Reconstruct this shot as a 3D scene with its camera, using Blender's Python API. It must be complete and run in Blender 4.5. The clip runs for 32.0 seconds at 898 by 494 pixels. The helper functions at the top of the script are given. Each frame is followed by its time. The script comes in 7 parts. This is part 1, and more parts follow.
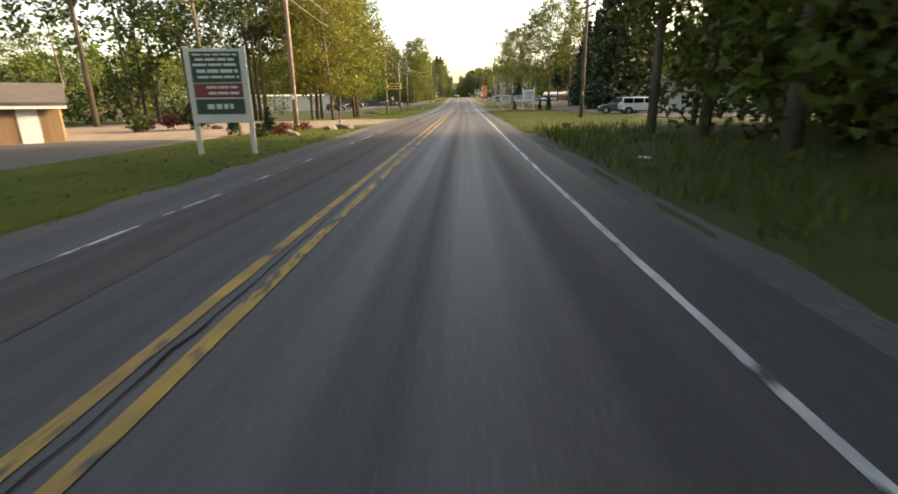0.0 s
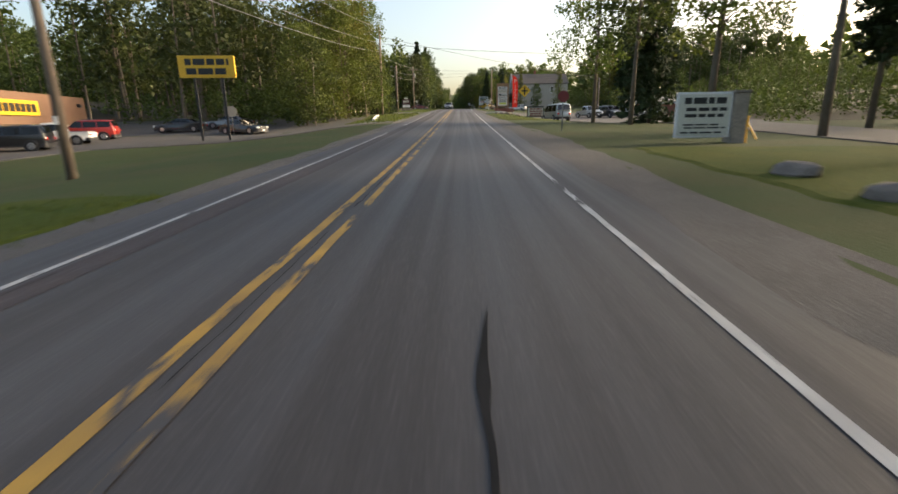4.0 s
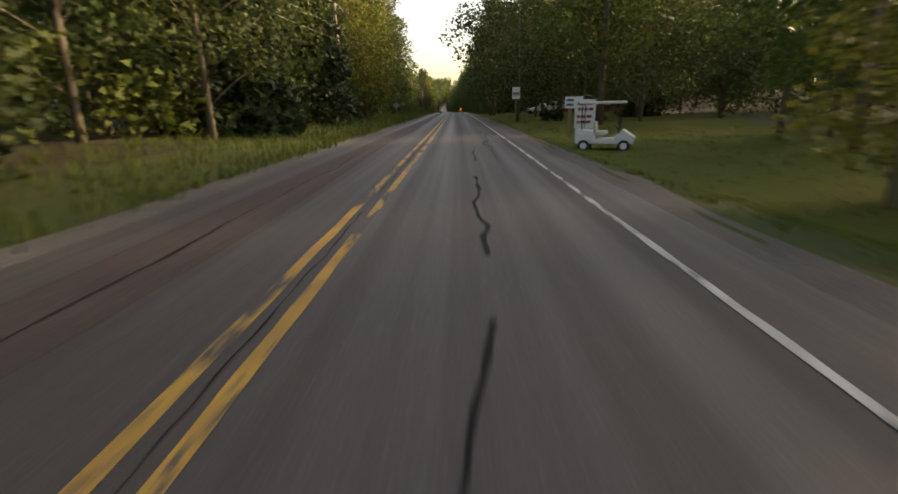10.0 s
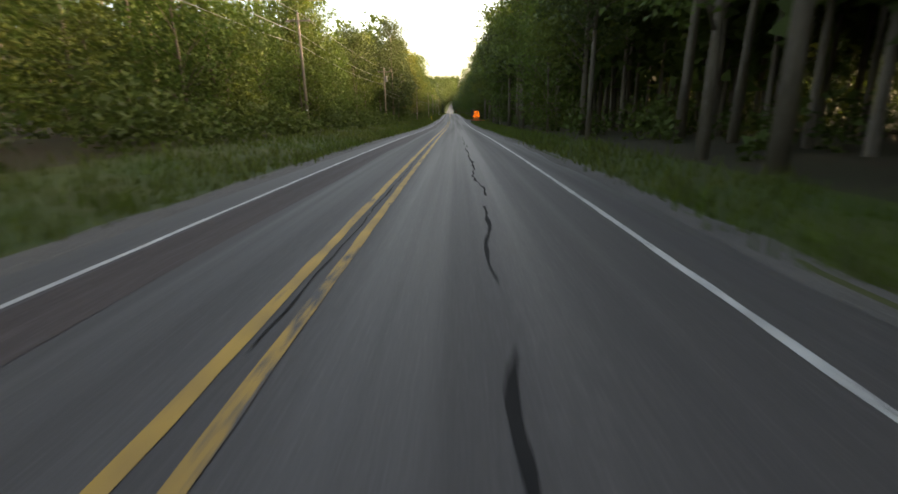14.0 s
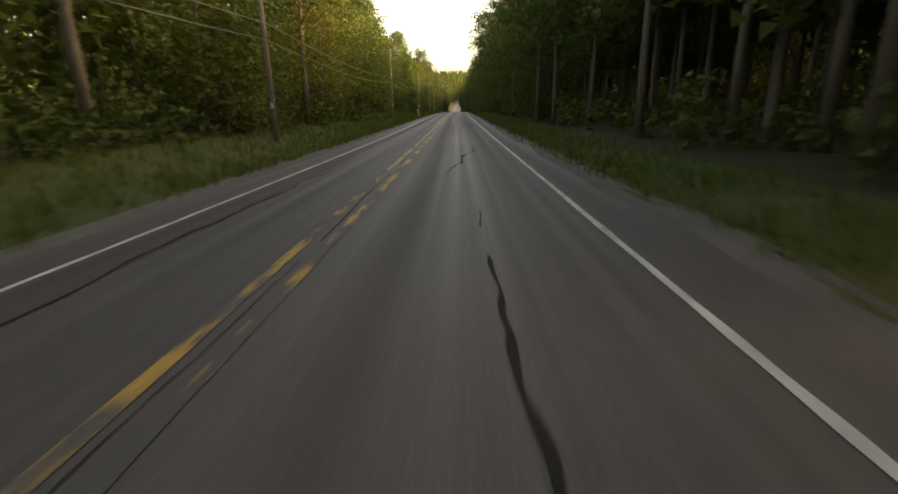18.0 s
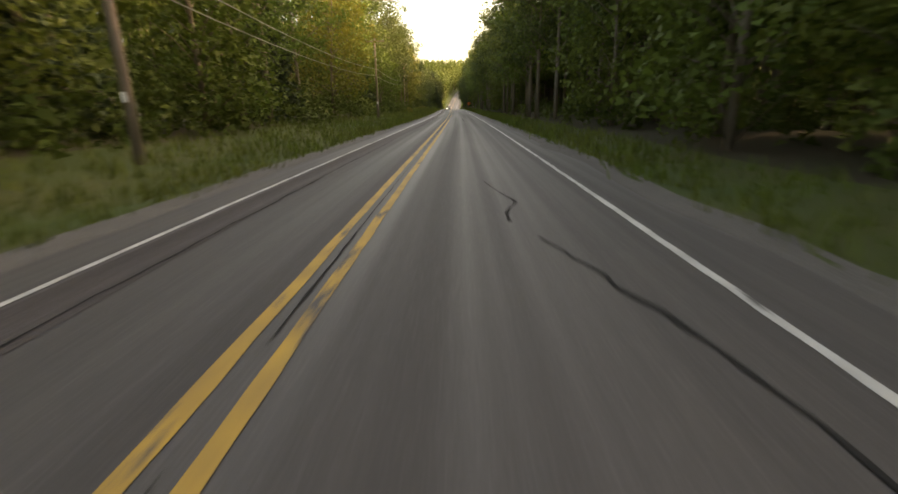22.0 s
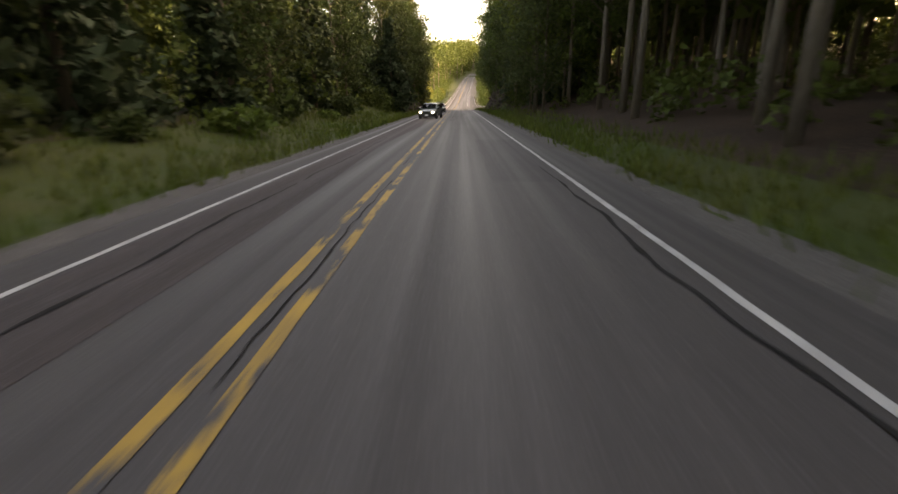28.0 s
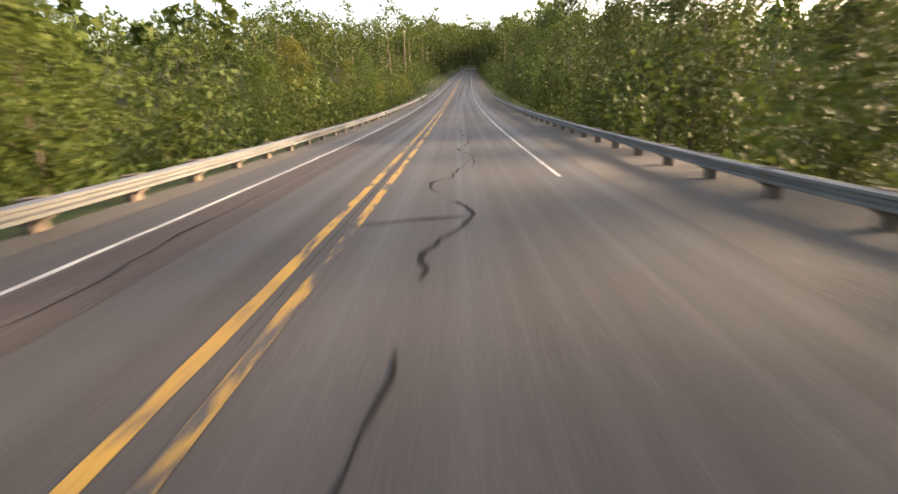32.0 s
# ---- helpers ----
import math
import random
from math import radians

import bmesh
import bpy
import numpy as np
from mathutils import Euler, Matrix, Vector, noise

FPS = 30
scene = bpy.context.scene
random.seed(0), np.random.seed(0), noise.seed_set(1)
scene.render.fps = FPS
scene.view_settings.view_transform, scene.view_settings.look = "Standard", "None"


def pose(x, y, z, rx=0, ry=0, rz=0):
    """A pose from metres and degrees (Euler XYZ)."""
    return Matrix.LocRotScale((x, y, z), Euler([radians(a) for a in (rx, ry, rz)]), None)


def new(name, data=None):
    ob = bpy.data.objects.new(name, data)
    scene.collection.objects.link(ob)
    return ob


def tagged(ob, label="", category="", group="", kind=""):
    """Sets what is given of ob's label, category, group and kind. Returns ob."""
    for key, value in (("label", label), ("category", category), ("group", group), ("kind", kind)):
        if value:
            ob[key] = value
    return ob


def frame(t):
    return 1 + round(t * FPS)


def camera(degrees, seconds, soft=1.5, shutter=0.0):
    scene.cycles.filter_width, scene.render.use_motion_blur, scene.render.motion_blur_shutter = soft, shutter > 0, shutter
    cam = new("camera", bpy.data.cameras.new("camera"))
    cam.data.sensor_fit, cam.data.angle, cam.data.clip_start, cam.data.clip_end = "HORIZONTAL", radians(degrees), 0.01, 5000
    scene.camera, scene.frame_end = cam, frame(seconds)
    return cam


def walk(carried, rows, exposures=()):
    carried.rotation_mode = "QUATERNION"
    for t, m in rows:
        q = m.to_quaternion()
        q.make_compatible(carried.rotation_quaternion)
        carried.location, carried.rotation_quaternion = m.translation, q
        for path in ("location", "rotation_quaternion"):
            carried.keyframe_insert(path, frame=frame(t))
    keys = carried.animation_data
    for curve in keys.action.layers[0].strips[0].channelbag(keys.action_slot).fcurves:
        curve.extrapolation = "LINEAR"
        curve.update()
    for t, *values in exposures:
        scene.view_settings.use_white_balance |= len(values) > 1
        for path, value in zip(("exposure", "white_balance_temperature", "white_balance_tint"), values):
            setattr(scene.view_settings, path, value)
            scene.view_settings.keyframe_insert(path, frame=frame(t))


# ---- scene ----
# ---- road line: height and sideways shift every 24 m from station -48 ----
STEP, FIRST = 24.0, -48.0
ROAD_Z = [0.12, 0.37, 0.79, 1.14, 1.61, 2.31, 3.19, 4.12, 4.97, 5.67, 6.26, 6.73, 7.08, 7.41, 7.71, 7.98, 8.19, 8.28, 8.11, 7.81, 7.62, 7.62, 7.70, 7.73, 7.86, 8.12, 8.36, 8.53, 8.63, 8.71, 8.70, 8.64, 8.58, 8.59, 8.62, 8.59, 8.55, 8.43, 8.19, 7.95, 7.68, 7.19, 6.69, 6.67, 7.18, 8.14, 9.47, 11.07, 12.86, 14.78, 16.81, 18.91, 21.04, 23.19, 25.34, 27.49, 29.62]
ROAD_X = [0.21, 0.43, 0.89, 1.34, 1.77, 2.17, 2.48, 2.76, 3.07, 3.34, 3.58, 3.77, 3.91, 3.96, 3.93, 3.81, 3.61, 3.29, 2.87, 2.42, 1.94, 1.43, 0.87, 0.28, -0.37, -1.09, -1.80, -2.45, -3.02, -3.52, -4.02, -4.61, -5.31, -6.16, -7.15, -8.16, -9.15, -10.11, -11.07, -12.06, -13.05, -14.00, -14.80, -15.51, -16.11, -16.55, -16.83, -16.99, -17.04, -17.01, -16.93, -16.70, -15.9, -14.2, -11.0, -6.0, 1.0]


def spline(values, s):
    u = min(max((s - FIRST) / STEP, 0.0), len(values) - 1.001)
    i = int(u)
    q = u - i
    a, b = values[max(i - 1, 0)], values[i]
    c, d = values[i + 1], values[min(i + 2, len(values) - 1)]
    return b + 0.5 * q * (c - a + q * (2 * a - 5 * b + 4 * c - d + q * (3 * (b - c) + d - a)))


def rz(y):
    if y < FIRST:
        return ROAD_Z[0] + (y - FIRST) * (ROAD_Z[1] - ROAD_Z[0]) / STEP
    return spline(ROAD_Z, y)


def rx(y):
    if y < FIRST:
        return ROAD_X[0] + (y - FIRST) * (ROAD_X[1] - ROAD_X[0]) / STEP
    return spline(ROAD_X, y)


# ---- camera ----
HEIGHT, TILT, ROLL = 1.427, -16.35, 0.91
cam = camera(86.0, 32.0, soft=1.6, shutter=0.2)
# seconds, station, offset from the centre line, turn, extra tilt
DRIVE = [
    (0.0, -32.37, 1.758, 1.71, -0.42),
    (0.5, -23.30, 1.723, 1.78, -0.12),
    (1.0, -13.92, 1.692, 1.56, 0.03),
    (1.5, -3.38, 1.734, 1.11, 0.19),
    (2.0, 8.07, 1.744, 1.43, 0.64),
    (2.5, 20.09, 1.634, 1.99, 0.67),
    (3.0, 32.73, 1.620, 2.17, -0.13),
    (3.5, 45.14, 1.634, 1.88, -0.31),
    (4.0, 57.70, 1.614, 1.84, 0.00),
    (4.5, 70.42, 1.600, 1.85, 0.00),
    (5.0, 83.32, 1.590, 1.91, 0.00),
    (5.5, 96.40, 1.584, 2.03, -0.07),
    (6.0, 109.69, 1.481, 1.93, -0.09),
    (6.5, 123.05, 1.404, 1.79, -0.18),
    (7.0, 136.65, 1.370, 1.64, -0.10),
    (7.5, 150.49, 1.413, 1.69, 0.06),
    (8.0, 164.62, 1.419, 1.43, -0.14),
    (8.5, 179.12, 1.468, 1.47, 0.02),
    (9.0, 194.01, 1.473, 1.50, -0.11),
    (9.5, 209.11, 1.398, 1.49, 0.35),
    (10.0, 224.66, 1.359, 1.43, -0.12),
    (10.5, 240.23, 1.426, 1.56, 0.37),
    (11.0, 255.05, 1.520, 1.59, 0.15),
    (11.5, 270.02, 1.465, 1.41, 0.46),
    (12.0, 285.20, 1.429, 0.70, 0.35),
    (12.5, 300.96, 1.413, 1.00, 1.05),
    (13.0, 317.28, 1.384, 1.26, 0.84),
    (13.5, 334.16, 1.353, 1.35, 0.81),
    (14.0, 351.54, 1.285, 1.20, 0.54),
    (14.5, 369.24, 1.314, 1.26, 0.78),
    (15.0, 387.36, 1.274, 1.18, 0.00),
    (15.5, 405.84, 1.309, 1.13, 0.00),
    (16.0, 424.63, 1.322, 1.11, 0.00),
    (16.5, 443.68, 1.315, 1.13, 0.24),
    (17.0, 462.94, 1.274, 0.94, 0.24),
    (17.5, 482.21, 1.447, 1.13, 0.08),
    (18.0, 501.00, 1.614, 1.42, 0.45),
    (18.5, 517.80, 1.513, 1.60, 1.02),
    (19.0, 535.07, 1.442, 1.83, 0.62),
    (19.5, 551.84, 1.370, 1.95, 0.43),
    (20.0, 569.73, 1.223, 1.59, 0.31),
    (20.5, 588.50, 1.237, 1.44, 0.29),
    (21.0, 607.50, 1.216, 1.23, -0.12),
    (21.5, 626.20, 1.259, 1.51, -0.20),
    (22.0, 644.27, 1.226, 1.57, -0.26),
    (22.5, 662.30, 1.301, 1.66, -0.14),
    (23.0, 679.83, 1.322, 1.58, 0.04),
    (23.5, 696.50, 1.409, 1.29, 0.12),
    (24.0, 712.60, 1.418, 1.28, -0.22),
    (24.5, 727.96, 1.508, 0.97, -0.24),
    (25.0, 742.75, 1.476, 1.30, -0.36),
    (25.5, 758.06, 1.469, 1.30, -0.22),
    (26.0, 773.79, 1.453, 1.36, 0.00),
    (26.5, 789.84, 1.428, 1.46, 0.00),
    (27.0, 806.14, 1.393, 1.59, 0.00),
    (27.5, 822.59, 1.343, 1.77, -0.64),
    (28.0, 839.11, 1.310, 1.43, -0.70),
    (28.5, 855.71, 1.359, 1.14, -0.35),
    (29.0, 872.49, 1.403, 0.93, -0.45),
    (29.5, 889.62, 1.409, 0.95, -0.13),
    (30.0, 907.30, 1.375, 0.94, -0.50),
    (30.5, 925.21, 1.378, 1.12, -0.27),
    (31.0, 942.57, 1.385, 1.22, -0.38),
    (31.5, 959.99, 1.387, 1.16, -0.32),
    (32.0, 977.44, 1.377, 1.02, -0.32),
]


def ride(y, e, turn, nod):
    slope = math.degrees(math.atan((rz(y + 1.5) - rz(y - 1.5)) / 3))
    bend = math.degrees(math.atan((rx(y + 1.5) - rx(y - 1.5)) / 3))
    m = pose(rx(y) + e, y, rz(y) + HEIGHT, 90 + TILT + nod + slope, 0, turn - bend)
    return m @ pose(0, 0, 0, 0, 0, -ROLL)


walk(cam, [(t, ride(y, e, a, b)) for t, y, e, a, b in DRIVE], exposures=[
    (0.0, 2.0, 8600, 12), (1.0, 1.55, 7500, 12), (2.0, 1.85, 8300, 13), (3.0, 1.2, 7000, 10), (6.0, 1.2, 7600, 12), (7.0, 0.9, 7700, 14), (8.0, 0.85, 7700, 13), (9.0, 1.55, 8900, 16), (10.0, 1.65, 8600, 14),
    (11.0, 1.75, 7800, 11), (12.0, 2.05, 8700, 13), (13.0, 1.75, 9000, 12), (14.0, 2.55, 9000, 11), (16.5, 2.55, 10300, 13), (17.0, 2.5, 10500, 13), (18.0, 2.2, 11000, 14), (19.0, 2.6, 11000, 14), (20.0, 2.35, 9900, 14),
    (21.0, 2.7, 11600, 14), (23.0, 2.8, 12000, 15), (24.0, 3.0, 12400, 16), (28.0, 2.85, 11100, 21), (29.0, 3.0, 11300, 21), (30.0, 2.8, 10800, 23), (31.0, 2.5, 9000, 21), (32.0, 2.0, 8000, 16)])

# ---- light ----
SUN_EL, SUN_AZ = 20.0, 70.0   # degrees up; degrees to the right of the road's heading
world = bpy.data.worlds.new("sky")
scene.world = world
world.use_nodes = True
wn, wl = world.node_tree.nodes, world.node_tree.links
wn.clear()
sky = wn.new("ShaderNodeTexSky")
sky.sky_type = "NISHITA"
sky.sun_disc = False
sky.sun_elevation, sky.sun_rotation = radians(SUN_EL), radians(SUN_AZ)
sky.air_density, sky.dust_density, sky.ozone_density = 1.0, 4.0, 1.0
bg = wn.new("ShaderNodeBackground")
bg.inputs["Strength"].default_value = 0.15
wo = wn.new("ShaderNodeOutputWorld")
wl.new(sky.outputs[0], bg.inputs[0])
wl.new(bg.outputs[0], wo.inputs[0])
sun = new("sun", bpy.data.lights.new("sun", "SUN"))
sun.data.energy, sun.data.angle, sun.data.color = 3.0, radians(8.0), (1.0, 0.84, 0.64)
el, az = radians(SUN_EL), radians(SUN_AZ)
to_sun = Vector((math.sin(az) * math.cos(el), math.cos(az) * math.cos(el), math.sin(el)))
sun.matrix_world = to_sun.to_track_quat("Z", "Y").to_matrix().to_4x4()


# ---- materials ----
def mat(name, colour, rough=0.7, second=None, scale=4.0, fine=40.0, amount=0.6, bump=0.0, metal=0.0, stretch=(1, 1, 1),
        third=None, patch=0.35, spec=0.5, glow=0.0, translucent=0.0, island=0.0, obrand=0.0, local=False):
    """A surface with a large and a fine variation; second and third colours come in as patches and specks."""
    m = bpy.data.materials.new(name)
    m.use_nodes = True
    nt = m.node_tree
    n, l = nt.nodes, nt.links
    b = n["Principled BSDF"]
    b.inputs["Roughness"].default_value = rough
    b.inputs["Metallic"].default_value = metal
    b.inputs["Specular IOR Level"].default_value = spec
    second = second or tuple(c * 0.72 for c in colour)
    tc = n.new("ShaderNodeTexCoord")
    mp = n.new("ShaderNodeMapping")
    mp.inputs["Scale"].default_value = stretch
    l.new(tc.outputs["Object"], mp.inputs["Vector"])
    big, small = n.new("ShaderNodeTexNoise"), n.new("ShaderNodeTexNoise")
    big.inputs["Scale"].default_value, big.inputs["Detail"].default_value = scale, 5
    small.inputs["Scale"].default_value, small.inputs["Detail"].default_value = fine, 3
    l.new(mp.outputs[0], big.inputs["Vector"])
    l.new(mp.outputs[0], small.inputs["Vector"])
    r1 = n.new("ShaderNodeMapRange")
    r1.inputs["From Min"].default_value, r1.inputs["From Max"].default_value = 0.5 - patch / 2, 0.5 + patch / 2
    l.new(big.outputs[0], r1.inputs["Value"])
    mul = n.new("ShaderNodeMath")
    mul.operation = "MULTIPLY"
    mul.inputs[1].default_value = amount
    l.new(r1.outputs[0], mul.inputs[0])
    mix = n.new("ShaderNodeMix")
    mix.data_type = "RGBA"
    mix.inputs["A"].default_value, mix.inputs["B"].default_value = (*colour, 1), (*second, 1)
    l.new(mul.outputs[0], mix.inputs["Factor"])
    out = mix.outputs["Result"]
    mix2 = n.new("ShaderNodeMix")
    mix2.data_type = "RGBA"
    third = third or tuple(min(1, c * 1.3) for c in colour)
    mix2.inputs["B"].default_value = (*third, 1)
    r2 = n.new("ShaderNodeMapRange")
    r2.inputs["From Min"].default_value, r2.inputs["From Max"].default_value = 0.5, 0.72
    r2.inputs["To Max"].default_value = 0.7
    l.new(small.outputs[0], r2.inputs["Value"])
    l.new(r2.outputs[0], mix2.inputs["Factor"])
    l.new(out, mix2.inputs["A"])
    out = mix2.outputs["Result"]
    if island or obrand:
        hsv = n.new("ShaderNodeHueSaturation")
        src = n.new("ShaderNodeNewGeometry").outputs["Random Per Island"] if island else n.new("ShaderNodeObjectInfo").outputs["Random"]
        vr = n.new("ShaderNodeMapRange")
        k = island or obrand
        vr.inputs["To Min"].default_value, vr.inputs["To Max"].default_value = 1 - k, 1 + k
        l.new(src, vr.inputs["Value"])
        l.new(vr.outputs[0], hsv.inputs["Value"])
        if island and obrand:
            hr = n.new("ShaderNodeMapRange")
            hr.inputs["To Min"].default_value, hr.inputs["To Max"].default_value = 0.5 - obrand, 0.5 + obrand
            l.new(n.new("ShaderNodeObjectInfo").outputs["Random"], hr.inputs["Value"])
            l.new(hr.outputs[0], hsv.inputs["Hue"])
        l.new(out, hsv.inputs["Color"])
        out = hsv.outputs[0]
    l.new(out, b.inputs["Base Color"])
    if bump:
        bp = n.new("ShaderNodeBump")
        bp.inputs["Strength"].default_value, bp.inputs["Distance"].default_value = bump, 0.02
        l.new(small.outputs[0], bp.inputs["Height"])
        l.new(bp.outputs[0], b.inputs["Normal"])
    if glow:
        b.inputs["Emission Color"].default_value = (*colour, 1)
        b.inputs["Emission Strength"].default_value = glow
    if translucent:
        tr = n.new("ShaderNodeBsdfTranslucent")
        l.new(out, tr.inputs["Color"])
        ms = n.new("ShaderNodeMixShader")
        ms.inputs[0].default_value = translucent
        l.new(b.outputs[0], ms.inputs[1])
        l.new(tr.outputs[0], ms.inputs[2])
        l.new(ms.outputs[0], n["Material Output"].inputs["Surface"])
    return m


ASPHALT = mat("asphalt", (0.060, 0.054, 0.051), 0.66, (0.044, 0.040, 0.038), 0.55, 45, 0.75, 0.12, stretch=(1, 0.3, 1), third=(0.092, 0.084, 0.078), patch=0.4, spec=0.42)
ASPHALT_OLD = mat("asphalt_red_brown", (0.061, 0.046, 0.042), 0.75, (0.048, 0.043, 0.042), 0.4, 55, 0.9, 0.3, stretch=(1, 0.1, 1), third=(0.1, 0.085, 0.08), spec=0.25)
ASPHALT_PATCH = mat("asphalt_patch", (0.050, 0.045, 0.043), 0.68, (0.038, 0.035, 0.034), 0.8, 60, 0.8, 0.15, third=(0.07, 0.066, 0.062), spec=0.42)
TAR = mat("tar_sealant", (0.013, 0.0125, 0.012), 0.85, (0.03, 0.028, 0.027), 1.5, 30, 0.8, 0.1, spec=0.12)


def streaked(m, dark=0.84):
    """Long tyre-polished streaks along the lane, from the sideways place stored on the road."""
    n, l = m.node_tree.nodes, m.node_tree.links
    b = n["Principled BSDF"]
    at_node = n.new("ShaderNodeAttribute")
    at_node.attribute_name = "lane_place"
    tex = n.new("ShaderNodeTexNoise")
    tex.inputs["Scale"].default_value, tex.inputs["Detail"].default_value = 1.0, 4
    l.new(at_node.outputs["Vector"], tex.inputs["Vector"])
    rr = n.new("ShaderNodeMapRange")
    rr.inputs["From Min"].default_value, rr.inputs["From Max"].default_value = 0.36, 0.64
    l.new(tex.outputs[0], rr.inputs["Value"])
    tone = n.new("ShaderNodeMapRange")
    tone.inputs["To Min"].default_value, tone.inputs["To Max"].default_value = dark, 1.08
    l.new(rr.outputs[0], tone.inputs["Value"])
    hs = n.new("ShaderNodeHueSaturation")
    l.new(b.inputs["Base Color"].links[0].from_socket, hs.inputs["Color"])
    l.new(tone.outputs[0], hs.inputs["Value"])
    l.new(hs.outputs[0], b.inputs["Base Color"])
    gl = n.new("ShaderNodeMapRange")
    base = b.inputs["Roughness"].default_value
    gl.inputs["To Min"].default_value, gl.inputs["To Max"].default_value = base + 0.12, base - 0.1
    l.new(rr.outputs[0], gl.inputs["Value"])
    l.new(gl.outputs[0], b.inputs["Roughness"])


streaked(ASPHALT)
streaked(ASPHALT_OLD, 0.86)
streaked(ASPHALT_PATCH, 0.86)


def line_paint(name, colour, stain):
    """Road paint that flakes off to bare asphalt in ragged patches, as much as the wear stored on it says."""
    m = mat(name, colour, 0.7, stain, 2.2, 26, 0.9, 0.1, third=stain, patch=0.3)
    n, l = m.node_tree.nodes, m.node_tree.links
    b = n["Principled BSDF"]
    tc = n.new("ShaderNodeTexCoord")
    mp = n.new("ShaderNodeMapping")
    mp.inputs["Scale"].default_value = (1.0, 0.35, 1.0)
    l.new(tc.outputs["Object"], mp.inputs["Vector"])
    coarse, fine = n.new("ShaderNodeTexNoise"), n.new("ShaderNodeTexNoise")
    coarse.inputs["Scale"].default_value, coarse.inputs["Detail"].default_value = 2.6, 5
    fine.inputs["Scale"].default_value, fine.inputs["Detail"].default_value = 17.0, 3
    l.new(mp.outputs[0], coarse.inputs["Vector"])
    l.new(mp.outputs[0], fine.inputs["Vector"])
    both = n.new("ShaderNodeMix")
    both.inputs["Factor"].default_value = 0.36
    l.new(coarse.outputs[0], both.inputs["A"])
    l.new(fine.outputs[0], both.inputs["B"])
    wear = n.new("ShaderNodeAttribute")
    wear.attribute_name = "wear"
    cut = n.new("ShaderNodeMapRange")
    cut.inputs["To Min"].default_value, cut.inputs["To Max"].default_value = 0.33, 0.68
    l.new(wear.outputs["Fac"], cut.inputs["Value"])
    diff = n.new("ShaderNodeMath")
    diff.operation = "SUBTRACT"
    l.new(both.outputs["Result"], diff.inputs[0])
    l.new(cut.outputs[0], diff.inputs[1])
    keep = n.new("ShaderNodeMapRange")
    keep.inputs["From Min"].default_value, keep.inputs["From Max"].default_value = -0.025, 0.025
    l.new(diff.outputs[0], keep.inputs["Value"])
    mix = n.new("ShaderNodeMix")
    mix.data_type = "RGBA"
    mix.inputs["A"].default_value = (0.055, 0.051, 0.049, 1)
    l.new(b.inputs["Base Color"].links[0].from_socket, mix.inputs["B"])
    l.new(keep.outputs[0], mix.inputs["Factor"])
    l.new(mix.outputs["Result"], b.inputs["Base Color"])
    return m


WHITE_LINE = line_paint("worn_white_paint", (0.52, 0.51, 0.48), (0.30, 0.29, 0.275))
YELLOW_LINE = line_paint("worn_yellow_paint", (0.45, 0.26, 0.04), (0.26, 0.155, 0.04))
GRAVEL = mat("gravel", (0.080, 0.071, 0.063), 0.95, (0.052, 0.047, 0.041), 1.2, 35, 0.8, 0.6, third=(0.2, 0.185, 0.165))
GRAVEL_TAN = mat("tan_gravel", (0.22, 0.165, 0.12), 0.95, (0.15, 0.115, 0.085), 0.7, 30, 0.8, 0.5, third=(0.29, 0.23, 0.17))
LOT = mat("worn_lot_asphalt", (0.080, 0.074, 0.068), 0.85, (0.055, 0.051, 0.047), 0.3, 40, 0.9, 0.2, third=(0.11, 0.104, 0.096), spec=0.3)
GRASS = mat("grass_ground", (0.040, 0.062, 0.016), 0.95, (0.070, 0.066, 0.024), 0.35, 18, 0.8, 0.8, third=(0.035, 0.055, 0.016), spec=0.2)
LAWN = mat("mown_lawn", (0.048, 0.070, 0.010), 0.95, (0.085, 0.088, 0.014), 0.35, 9, 0.9, 0.9, third=(0.030, 0.046, 0.008), spec=0.1)
BLADE = mat("grass_blades", (0.074, 0.112, 0.019), 0.8, (0.118, 0.118, 0.030), 0.3, 6, 0.8, translucent=0.3, island=0.35, spec=0.2)
LITTER = mat("leaf_litter", (0.040, 0.029, 0.018), 0.95, (0.036, 0.040, 0.018), 0.6, 14, 0.8, 0.8, third=(0.035, 0.03, 0.02), spec=0.2)
MULCH = mat("red_mulch", (0.085, 0.035, 0.024), 0.95, (0.06, 0.027, 0.02), 1.2, 25, 0.8, 0.8, spec=0.2)
BANK = mat("earth_bank", (0.050, 0.030, 0.020), 0.95, (0.028, 0.019, 0.013), 0.5, 9, 0.9, 1.0, third=(0.075, 0.047, 0.032), spec=0.2)
ROCK = mat("brown_rock", (0.066, 0.046, 0.034), 0.9, (0.036, 0.026, 0.020), 0.9, 9, 0.9, 0.8, third=(0.10, 0.074, 0.055), obrand=0.25)
BOULDER = mat("boulder_stone", (0.19, 0.155, 0.125), 0.9, (0.12, 0.098, 0.082), 1.5, 16, 0.9, 0.7, third=(0.26, 0.22, 0.18), obrand=0.2)
BARK = mat("grey_brown_bark", (0.17, 0.14, 0.108), 0.95, (0.10, 0.082, 0.064), 2.0, 14, 0.9, 0.8, stretch=(1, 1, 0.25), third=(0.22, 0.18, 0.145), spec=0.2)
